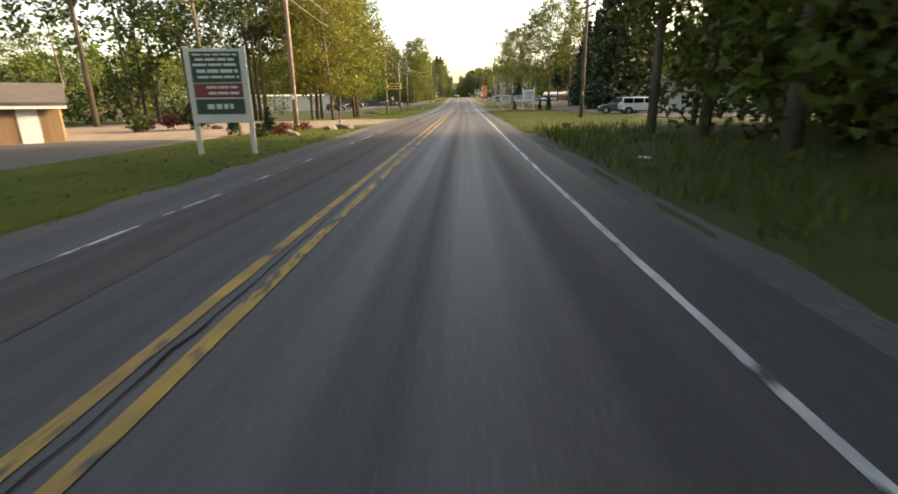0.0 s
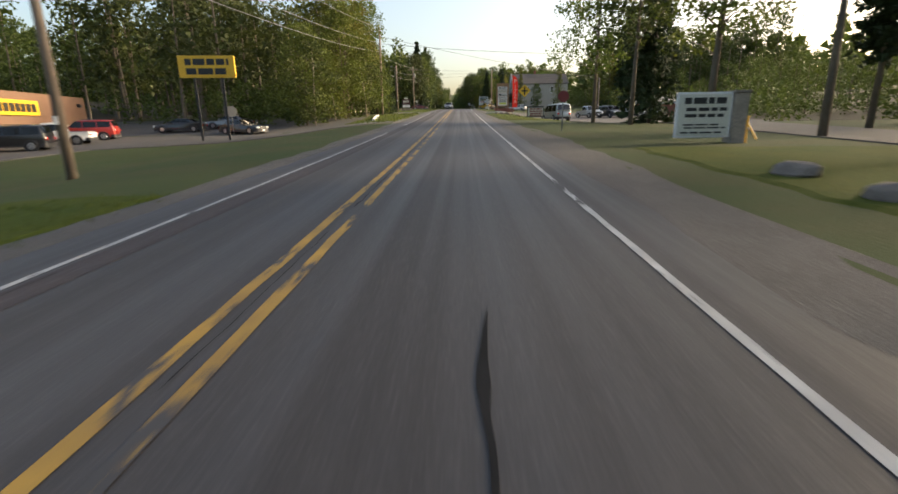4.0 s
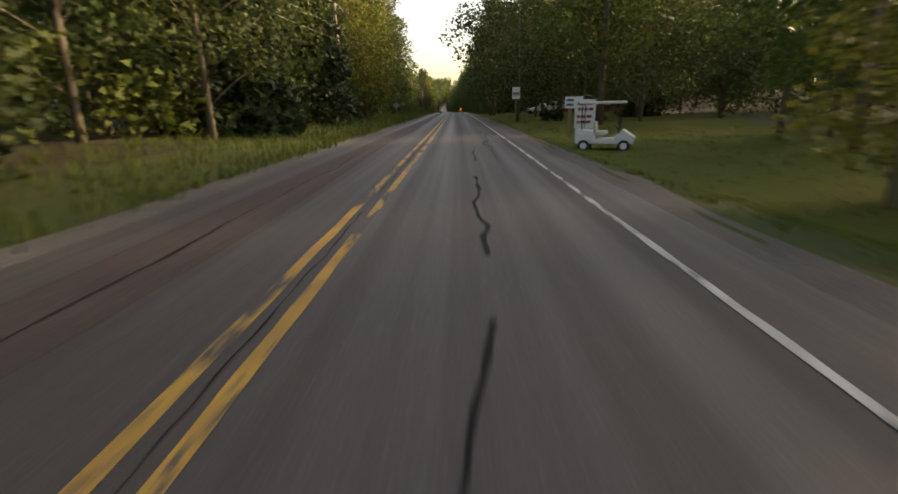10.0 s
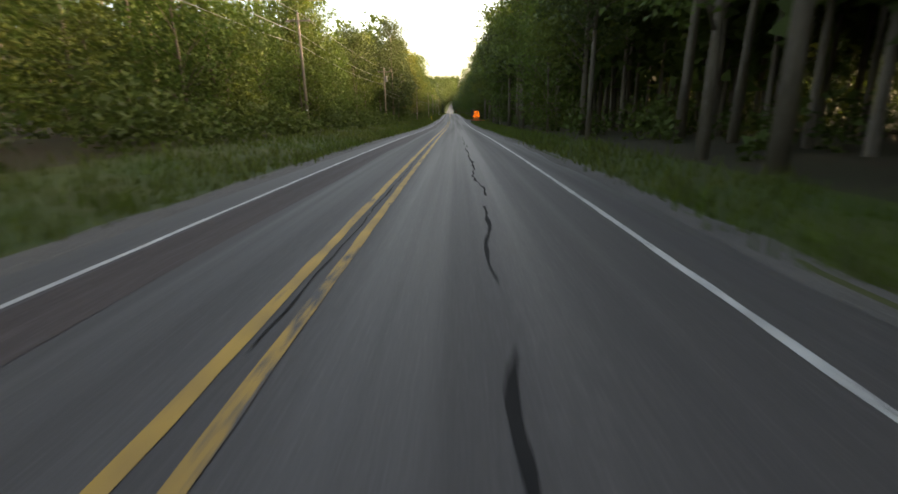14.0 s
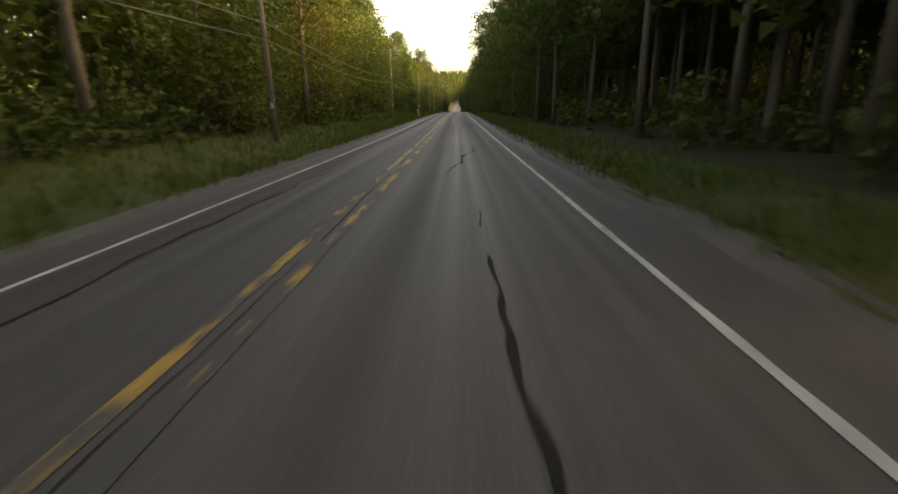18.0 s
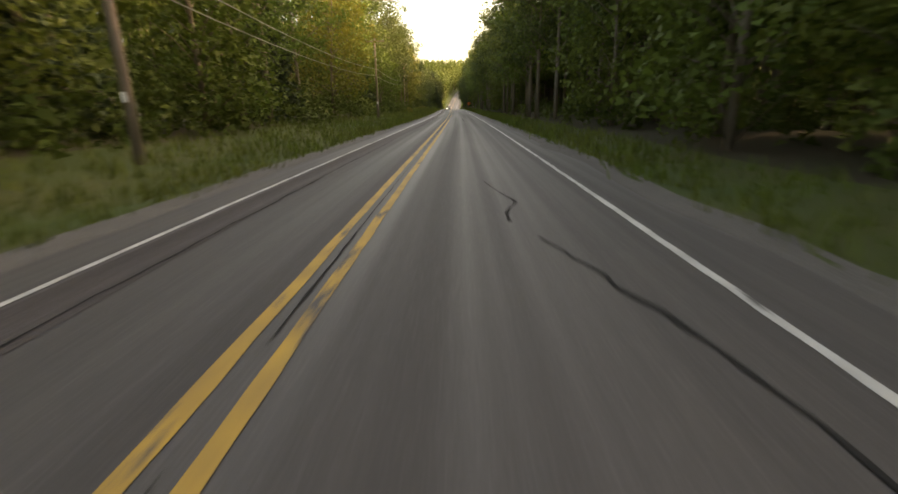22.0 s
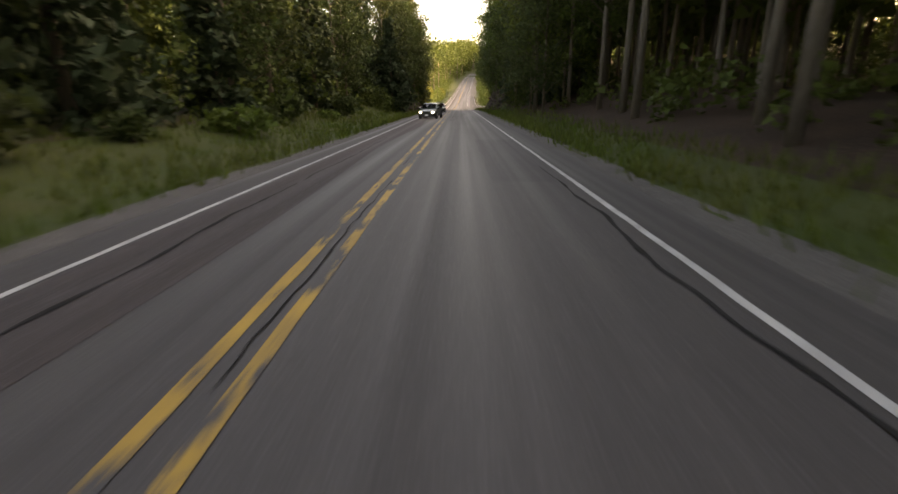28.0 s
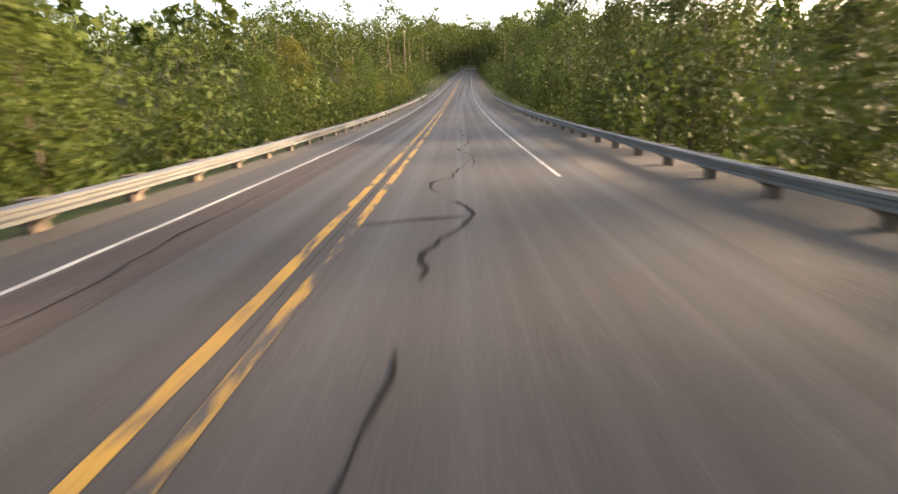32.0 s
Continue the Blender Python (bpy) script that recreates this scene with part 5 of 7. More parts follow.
# signs along the woods
plate_sign("green_sign", "rounded dark green sign between two pale posts", -9.0, 197.0, 0.8, 0.5, 1.35, GREEN, 0, None, (), CREAM, (-0.35, 0.35), 0.08)
s = plate_sign("street_sign", "green street name sign above paper notices", -7.3, 199.0, 0.75, 2.05, 2.22, GREEN, 0, CREAM, [(2.13, 0.09)], IRON, (0,), 0.05)
for x in (-0.16, 0.16):
    board(s, x - 0.13, x + 0.13, 0.95, 1.2, WHITE, -0.05, 0.02, "notice")
octagon(-9.2, 182.0, 1.85, 0.62, 0, "back-lit octagonal stop sign on a steel post", CREAM)
plate_sign("plain_post_sign", "slim leaning delineator post on the verge", -6.3, 219.0, 0.1, 0.2, 1.5, WHITE, 0)
s = road_sign("club_sign", "white two-panel sign with dark red writing on timber posts", "sign", 6.9, 247.4, 0)
for x in (-0.5, 0.5):
    post(s, x, 1.6, WOOD, 0.12)
board(s, -0.75, 0.05, 1.35, 1.85, WHITE, -0.08, 0.04)
board(s, -0.3, 0.62, 0.45, 1.72, WHITE, -0.14, 0.04)
bars(s, -0.25, 0.57, -0.161, [(1.55, 0.14), (1.3, 0.12), (0.98, 0.12), (0.74, 0.12)], RED, 17)
bars(s, -0.7, -0.35, -0.101, [(1.7, 0.1), (1.5, 0.1)], BLACK, 18)
s = plate_sign("route_sign", "white route marker sign numbered 903 on a wooden post", 5.8, 263.2, 0.74, 1.9, 2.72, WHITE, 0, BLACK, [(2.3, 0.1)], WOOD, (0,), 0.1, 19)
s.scale = (0.78, 1.0, 1.03)
word("903", 0.4, BLACK, s, 0, -0.082, 2.18, 0.62)
diamond(-6.0, 285.5, 1.6, 0.6, STEEL, "", "grey back of a diamond road sign")
diamond(5.6, 797.0, 1.9, 0.75, ORANGE, "plain", "orange diamond roadwork warning sign on a post")
diamond(9.6, 953.6, 2.75, 1.0, ORANGE, "curve", "orange diamond winding road sign on a post")
for lat, y in ((-4.7, 481.0), (-4.6, 582.5)):
    s = plate_sign("marker_post", "slim yellow and white roadside marker post", lat, y, 0.1, 0.1, 1.25, YELLOW if y < 500 else WHITE, 0)
    s.rotation_euler[1] = -0.3 if y > 500 else 0.0


# ---- message trailer ----
s = thing("message_trailer", "orange roadside message trailer with lit amber lettering", "road sign", at(5.75, 458.5), 0)
part("chassis", boxed(-0.75, 0.9, -0.6, 0.6, 0.42, 0.6, bevel=0.03), ORANGE, s)
part("battery_box", boxed(-0.5, 0.6, -0.45, 0.45, 0.6, 0.86, bevel=0.03), ORANGE, s)
part("mast", boxed(-0.06, 0.06, 0.1, 0.22, 0.6, 1.7, bevel=0.01), IRON, s)
part("screen", boxed(-1.0, 0.92, 0.0, 0.14, 0.98, 2.55, bevel=0.02), BLACK, s)
for x in (-0.85, 1.0):
    w = part("wheel", tube([(x - 0.1, 0, 0.32), (x + 0.1, 0, 0.32)], 0.32, 14), TYRE, s)
    part("fender", boxed(x - 0.14, x + 0.14, -0.42, 0.42, 0.62, 0.68, bevel=0.02), ORANGE, s)
for x in (-0.7, 0.8):
    part("jack", tube([(x, -0.5, 0.0), (x, -0.5, 0.5)], 0.035, 6), IRON, s)
part("tow_bar", tube([(0.9, 0, 0.5), (1.9, 0, 0.45)], 0.05, 6), ORANGE, s)
DOTS = {"R": ("1110", "1001", "1001", "1110", "1100", "1010", "1001"), "O": ("0110", "1001", "1001", "1001", "1001", "1001", "0110"),
        "A": ("0110", "1001", "1001", "1111", "1001", "1001", "1001"), "D": ("1110", "1001", "1001", "1001", "1001", "1001", "1110"),
        "W": ("10001", "10001", "10001", "10101", "10101", "11011", "10001"), "K": ("1001", "1001", "1010", "1100", "1010", "1001", "1001"),
        "H": ("1001", "1001", "1001", "1111", "1001", "1001", "1001"), "E": ("1111", "1000", "1000", "1110", "1000", "1000", "1111")}
for text, ztop in (("ROAD", 2.42), ("WORK", 1.95), ("AHEAD", 1.48)):
    total = sum(len(DOTS[c][0]) + 1 for c in text) - 1
    pitch = 0.058
    x = 0.80 - total * pitch
    for c in text:
        bm = bmesh.new()
        for r, line in enumerate(DOTS[c]):
            for k, on in enumerate(line):
                if on == "1":
                    box(bm, x + k * pitch, x + k * pitch + 0.05, -0.012, 0.002, ztop - r * pitch - 0.05, ztop - r * pitch)
        part("lit_letter", bm, AMBER_LED, s, "lit amber letter %s" % c)
        x += (len(DOTS[c][0]) + 1) * pitch


# ---- utility poles and cables ----
def utility_pole(lat, y, tall, arm=True, box_on=False, lamp=False, lean=0.0, material=None, group="utility poles"):
    p = thing("utility_pole", "weathered wooden utility pole beside the road" if not lamp else "wooden pole with a street lamp arm", "utility pole", at(lat, y), 0, group)
    part("shaft", tube([(0, 0, -0.6), (lean * 0.5, 0, tall * 0.5), (lean, 0, tall)], [0.15, 0.125, 0.095], 10), material or POLE, p, smooth=True)
    if arm:
        part("crossarm", boxed(lean - 1.1, lean + 1.1, -0.06, 0.06, tall - 0.75, tall - 0.62, bevel=0.01), POLE, p)
        for x in (-0.95, -0.35, 0.95):
            part("insulator", tube([(lean + x, 0, tall - 0.62), (lean + x, 0, tall - 0.46)], [0.05, 0.03], 8), STEEL, p)
    if box_on:
        part("transformer", tube([(lean + 0.32, -0.1, tall - 2.3), (lean + 0.32, -0.1, tall - 1.4)], 0.22, 12), STEEL, p)
    if lamp:
        part("lamp_arm", tube([(0, 0, tall - 0.4), (-0.7, 0, tall - 0.15)], 0.03, 6), STEEL, p)
        part("lamp_head", boxed(-0.95, -0.62, -0.1, 0.1, tall - 0.28, tall - 0.1, bevel=0.03), STEEL, p)
    part("notice_plate", boxed(-0.06, 0.06, -0.19, -0.15, 1.6, 1.85), WHITE, p)
    return p


POLES = [(-7.2, -38.0, 10), (-8.4, -2.6, 10), (-8.6, 34.0, 10), (-10.2, 72.2, 9.5), (-8.0, 119.0, 10), (-12.2, 143.0, 9.5), (-9.3, 175.4, 9.5), (-8.5, 219.8, 9.5), (-8.5, 267.7, 9.5),
         (-11.0, 306.0, 10), (-11.5, 350.0, 10), (-12.3, 397.0, 10), (-11.0, 440.0, 9.5), (-8.5, 482.0, 9), (-7.4, 525.0, 9), (-7.4, 570.0, 9), (-7.4, 616.0, 9), (-7.4, 657.0, 9),
         (-8.2, 702.0, 9), (-10.2, 755.0, 10), (-11.0, 808.0, 10), (-12.0, 852.0, 10), (-13.0, 1104.0, 13)]
for k, (lat, y, tall) in enumerate(POLES):
    utility_pole(lat, y, tall, arm=k % 3 != 1, box_on=k in (1, 3, 6, 12), lean=0.12 * math.sin(k * 2.1))
utility_pole(10.2, 4.2, 8.5, arm=False, material=BARK)
utility_pole(7.8, 158.6, 7.5, arm=False)
utility_pole(-11.4, 69.0, 9.0, arm=False, material=STEEL)
utility_pole(-8.4, 137.2, 7.0, arm=False, lamp=True)
utility_pole(-15.4, 165.4, 5.4, arm=False, lamp=True, material=WOOD)
utility_pole(-11.0, 237.0, 8.5, arm=False)
utility_pole(24.0, 140.0, 6.0, arm=False)


def cable(a, b, sag, thick=0.022):
    c = thing("overhead_cable", "thin overhead cable between poles, its sheen put in as lighter grey", "cable", a, 0, "overhead cables")
    v = Vector(b) - Vector(a)
    pts = [v * (i / 8) - Vector((0, 0, 4 * sag * (i / 8) * (1 - i / 8))) for i in range(9)]
    part("strand", tube(pts, thick, 4, caps=False), CABLE, c)


for (l0, y0, t0), (l1, y1, t1) in zip(POLES[:-1], POLES[1:-1]):
    # low-hung pair of cables along the woods
    low = 430 < y0 < 710
    for dx, drop in (((0.1, 3.5), (-0.05, 4.2)) if low else ((0.3, 0.1), (-0.1, 1.6), (-0.05, 2.6))):
        cable(at(l0 + dx, y0, t0 - drop - 0.1), at(l1 + dx, y1, t1 - drop - 0.1), 0.55, 0.018 if drop < 1 else 0.024)
for drop in (0.3, 1.3, 2.3):
    cable(at(-9.3, 175.4, 9.3 - drop), at(7.8, 158.6, 7.6 - drop * 0.3), 0.25)
    cable(at(7.8, 158.6, 7.5 - drop * 0.3), at(26, 150.0, 7.0 - drop * 0.3), 0.3)
cable(at(-8.0, 119.0, 9.0), at(24.0, 140.0, 6.0), 0.35)
cable(at(-8.0, 119.0, 8.2), at(20.0, 108.0, 6.6), 0.35)


# ---- boulders, shrubs and small things ----
def rock_mesh(seed, flat=0.85, cuts=2):
    bm = bmesh.new()
    bmesh.ops.create_icosphere(bm, subdivisions=cuts, radius=1.0)
    for v in bm.verts:
        d = noise.fractal(v.co * 0.9 + Vector((seed * 3.1, 0, 0)), 0.9, 2.0, 3)
        v.co *= 1 + 0.38 * d
        v.co.z = max(v.co.z * flat, -0.3)
        v.co.x *= 1.15
    me = bpy.data.meshes.new("boulder")
    bm.to_mesh(me)
    bm.free()
    me.materials.append(BOULDER)
    return me


ROCKS = [rock_mesh(i) for i in range(6)]


def boulder(lat, y, size, turn=0.0, k=0, squash=1.0):
    ob = new("boulder", ROCKS[k % 6])
    p = at(lat, y)
    ob.matrix_basis = pose(p[0], p[1], p[2] + 0.2 * size, 0, 0, turn) @ Matrix.Diagonal((size, size, size * squash, 1))
    return tagged(ob, "weathered tan boulder resting on the grass verge", "boulder", "verge boulders")


for k, (lat, y, sz) in enumerate(((7.4, 46.3, 0.42), (8.9, 43.7, 0.5), (9.6, 41.9, 0.42), (7.3, 49.4, 0.4), (7.4, 52.0, 0.3), (7.5, 55.2, 0.42), (7.4, 57.5, 0.5), (7.7, 60.0, 0.5), (7.8, 62.4, 0.42), (8.0, 65.0, 0.4), (8.3, 67.5, 0.45), (11.5, 44.5, 0.35), (13.5, 47.0, 0.4),
                                  (5.9, 117.0, 0.36), (6.5, 116.4, 0.4), (7.0, 115.0, 0.42), (6.3, 117.3, 0.24), (7.6, 110.4, 0.34), (8.4, 108.6, 0.3),
                                  (8.4, 145.4, 0.4), (7.9, 149.0, 0.3), (7.7, 143.6, 0.5), (7.0, 155.5, 0.25), (-4.9, -5.0, 0.5), (-5.5, -5.6, 0.4), (-6.9, -8.2, 0.25), (-6.4, -9.0, 0.22), (-6.0, -10.0, 0.25), (-7.6, -7.2, 0.3),
                                  (-12.0, -2.5, 0.3), (-12.8, -3.5, 0.35), (6.9, 193.6, 0.3), (8.0, 194.4, 0.3), (8.8, 195.2, 0.25), (-9.5, 22.5, 0.3), (-10.0, 829.0, 0.45))):
    boulder(lat, y, sz * 0.85, 47 * k, k, 0.8)


def shrub_mesh(seed, leafmat, n=90, leaf=0.09, tall=1.0, cone=False):
    rng = np.random.default_rng(seed)
    if cone:
        h = rng.uniform(0, 1, n)
        a = rng.uniform(0, math.tau, n)
        r = 0.42 * (1 - h) * rng.uniform(0.6, 1, n) + 0.03
        c = np.stack([np.cos(a) * r, np.sin(a) * r, 0.05 + h * tall], 1)
    else:
        lobes = [(rng.normal(0, 0.28), rng.normal(0, 0.28), 0.35 + 0.3 * rng.uniform(), 0.42, 0.85) for _ in range(6)]
        c = blobs(rng, lobes, n)
        c[:, 2] = np.abs(c[:, 2]) * tall
    return quads("foliage", leaves(rng, c, leaf, 5, 0.07), leafmat)


SHRUBS = {"green": shrub_mesh(1, LEAF_DARK, 160), "yew": shrub_mesh(2, NEEDLE, 170, 0.08), "red": shrub_mesh(3, mat("red_brown_shrub_leaves", (0.13, 0.035, 0.022), 0.7, island=0.4, translucent=0.25), 120),
          "cone": shrub_mesh(4, NEEDLE, 170, 0.07, 1.0, True), "fern": shrub_mesh(5, LEAF, 110, 0.1, 0.6), "gold": shrub_mesh(6, LEAF_YELLOW, 150)}
STEM = mesh_of("stem", [(0.04 * math.cos(a), 0.04 * math.sin(a), z) for z in (-0.2, 0.5) for a in (0, 2.09, 4.19)], [(0, 1, 4, 3), (1, 2, 5, 4), (2, 0, 3, 5)], BARK)


def shrub(kind, lat, y, size, tall=1.0, label="rounded green shrub on the verge"):
    ob = thing("shrub", label, "shrub", group="roadside shrubs")
    p = at(lat, y)
    ob.matrix_basis = pose(p[0], p[1], p[2], 0, 0, (lat * 97 + y * 31) % 360) @ Matrix.Diagonal((size, size, size * tall, 1))
    for nm, me in (("foliage", SHRUBS[kind]), ("stem", STEM)):
        new(nm, me).parent = ob
    return ob


shrub("yew", -13.2, -4.2, 1.7, 1.1, "large clipped dark green shrub by the lot")
for lat, y, sz, kd in ((-14.8, -5.0, 1.0, "red"), (-15.6, -6.0, 1.0, "green"), (-11.9, -3.4, 0.5, "green"), (-7.6, -8.4, 0.6, "red"), (-8.4, -7.6, 0.6, "green"), (-6.5, -7.2, 0.55, "red"), (-7.8, -6.6, 0.5, "red"), (-6.7, -10.0, 0.5, "red"), (-7.2, -10.8, 0.5, "green")):
    shrub(kd, lat, y, sz, 1.0, "low garden shrub in a planted bed")
for lat, y, sz in ((-7.4, -9.2, 0.75), (-8.8, -9.8, 0.7), (8.2, 33.8, 0.7), (11.3, 32.2, 0.7), (12.2, 31.0, 0.9)):
    shrub("cone", lat, y, sz, 1.5, "small clipped conical evergreen")
for lat, y, sz in ((12.0, 262.5, 1.0), (10.2, 268.8, 1.1), (9.4, 270.4, 1.0), (11.4, 190.5, 1.6), (13.2, 188.5, 1.7), (10.0, 189.2, 1.2)):
    shrub("yew", lat, y, sz, 1.2, "dense dark evergreen bush on the lawn")
for k in range(16):
    shrub("fern" if k % 3 else "gold", -8.2 - 0.6 * math.sin(k * 2.7), 742 + 3.3 * k, 1.1 + 0.35 * math.sin(k), 0.9, "low fresh green bush at the wood's edge")
for k in range(14):
    shrub("green" if k % 3 else "fern", -8.4 - 0.7 * math.sin(k * 1.9), 812 + 5.2 * k, 1.5 + 0.4 * math.sin(k * 3), 1.0, "leafy bush on the grass slope")
for k in range(12):
    shrub("fern", -8.5 - 0.6 * math.sin(k * 2.2), 552 + 4.0 * k, 1.3, 0.8, "low fresh green bush at the wood's edge")

# lawn box, mailbox, fallen branch, litter
s = thing("utility_box", "small weathered brown box standing in the lawn", "box", at(7.0, -6.5), 10)
part("body", boxed(-0.17, 0.17, -0.12, 0.12, -0.1, 0.2, bevel=0.015), WOOD, s)
part("lid", boxed(-0.2, 0.2, -0.14, 0.14, 0.2, 0.24, bevel=0.01), WOOD, s)
s = thing("mailbox", "small dark mailbox on a thin post", "mailbox", at(-6.0, -1.6), 0)
post(s, 0, 0.95, WOOD, 0.07)
part("box", prism([(-0.1, 0.9), (0.1, 0.9), (0.1, 1.05), (0.05, 1.13), (-0.05, 1.13), (-0.1, 1.05)], 0.42, bevel=0.01), IRON, s)
s = thing("fallen_log", "pale fallen log lying on the bank", "log", at(9.5, 846.0), 30)
part("trunk_piece", tube([(-2.2, 0, 0.3), (0, 0.1, 0.5), (2.3, 0, 0.9)], [0.13, 0.11, 0.08], 8), BARK_PALE, s)
s = thing("broken_stump", "splintered pale tree stump on the bank", "stump", at(-8.8, 957.0), 0)
part("stub", tube([(0, 0, -0.4), (0.05, 0, 0.6), (0.1, 0.05, 1.35)], [0.22, 0.17, 0.06], 8), BARK_PALE, s)
for k in range(4):
    part("branch", tube([(0, 0, 0.5 + 0.15 * k), (-0.9 - 0.3 * k, 0.2 * k - 0.3, 0.55 + 0.1 * k)], [0.05, 0.015], 5), BARK_PALE, s)
for lat, y, m in ((-5.6, 351.0, WHITE), (6.3, -20.0, WHITE), (-5.4, 52.0, WHITE), (-6.0, 187.0, WHITE), (6.6, 615.0, LIME), (7.2, 580.0, WHITE), (7.4, 840.0, WHITE)):
    s = thing("litter_scrap", "crumpled pale scrap of litter on the verge", "litter", at(lat, y, 0.02), lat * 50)
    part("scrap", boxed(-0.16, 0.16, -0.08, 0.08, 0, 0.05, bevel=0.02), m, s)
s = thing("fallen_pipe", "pale pipe lying across the lot entrance", "pipe", at(4.9, 121.2, 0.12), 0)
part("tube", tube([(0, 0, 0), (1.2, -0.6, 0.05), (2.3, -1.4, 0.02)], 0.055, 8), WHITE, s)
s = thing("culvert", "stone-lined culvert mouth in the lawn", "culvert", at(-14.2, 53.0), 20)
part("pipe", tube([(0, 0.0, 0.05), (0, 1.2, 0.05)], 0.22, 12), IRON, s)
for k in range(48):
    a, r = math.pi * (k % 16) / 15, 0.42 + 0.26 * (k // 16)
    ob = new("stone", ROCKS[k % 6])
    ob.parent = s
    ob.matrix_basis = pose(-math.cos(a) * r * 1.5, -0.05 + 0.12 * math.sin(k * 2), 0.02 + math.sin(a) * r * 0.55, 0, 0, 40 * k) @ Matrix.Diagonal((0.15, 0.17, 0.13, 1))


# ---- vehicles ----
STYLES = {  # length, width, height, sill, bonnet height, shapes along the length (0 rear, 1 front)
    "sedan": (4.75, 1.8, 1.42, 0.22, 0.86, [(0.02, 0.9), (0.12, 0.96)], [(0.13, 0.93), (0.28, 1.38), (0.52, 1.42), (0.70, 0.93)]),
    "suv": (4.75, 1.92, 1.78, 0.30, 1.08, [], [(0.01, 1.08), (0.06, 1.72), (0.20, 1.78), (0.58, 1.74), (0.76, 1.10)]),
    "wagon": (4.7, 1.76, 1.5, 0.25, 0.92, [], [(0.01, 0.95), (0.10, 1.44), (0.25, 1.5), (0.55, 1.47), (0.73, 0.95)]),
    "pickup": (5.3, 1.9, 1.75, 0.36, 1.08, [], [(0.34, 1.06), (0.38, 1.68), (0.46, 1.75), (0.60, 1.72), (0.73, 1.08)]),
    "van": (5.2, 1.95, 2.05, 0.32, 1.1, [], [(0.01, 1.1), (0.03, 1.98), (0.1, 2.05), (0.70, 2.0), (0.84, 1.15)]),
}


ACROSS = (-1.0, -0.97, -0.88, -0.7, -0.4, 0.0, 0.4, 0.7, 0.88, 0.97, 1.0)


def loft(outline, half, warp):
    """A shell swept across the width from a side outline of (x, z), rounded in at both flanks."""
    bm = bmesh.new()
    mx = sum(p[0] for p in outline) / len(outline)
    mz = sum(p[1] for p in outline) / len(outline)
    rows = []
    for k in ACROSS:
        inset = 0.045 if abs(k) == 1.0 else (0.012 if abs(k) > 0.95 else 0.0)
        ring = []
        for x, z in outline:
            d = math.hypot(x - mx, z - mz) or 1.0
            ring.append(bm.verts.new(warp(x - (x - mx) / d * inset, k, z - (z - mz) / d * inset, half(z))))
        rows.append(ring)
    n = len(outline)
    for a, b in zip(rows, rows[1:]):
        for i in range(n):
            bm.faces.new((a[i], a[(i + 1) % n], b[(i + 1) % n], b[i]))
    bm.faces.new(rows[0])
    bm.faces.new(rows[-1][::-1])
    bmesh.ops.recalc_face_normals(bm, faces=bm.faces[:])
    return bm


def ball(x, y, z, a, b, c):
    bm = bmesh.new()
    bmesh.ops.create_uvsphere(bm, u_segments=14, v_segments=8, radius=1.0)
    for v in bm.verts:
        v.co = Vector((x + v.co.x * a, y + v.co.y * b, z + v.co.z * c))
    return bm


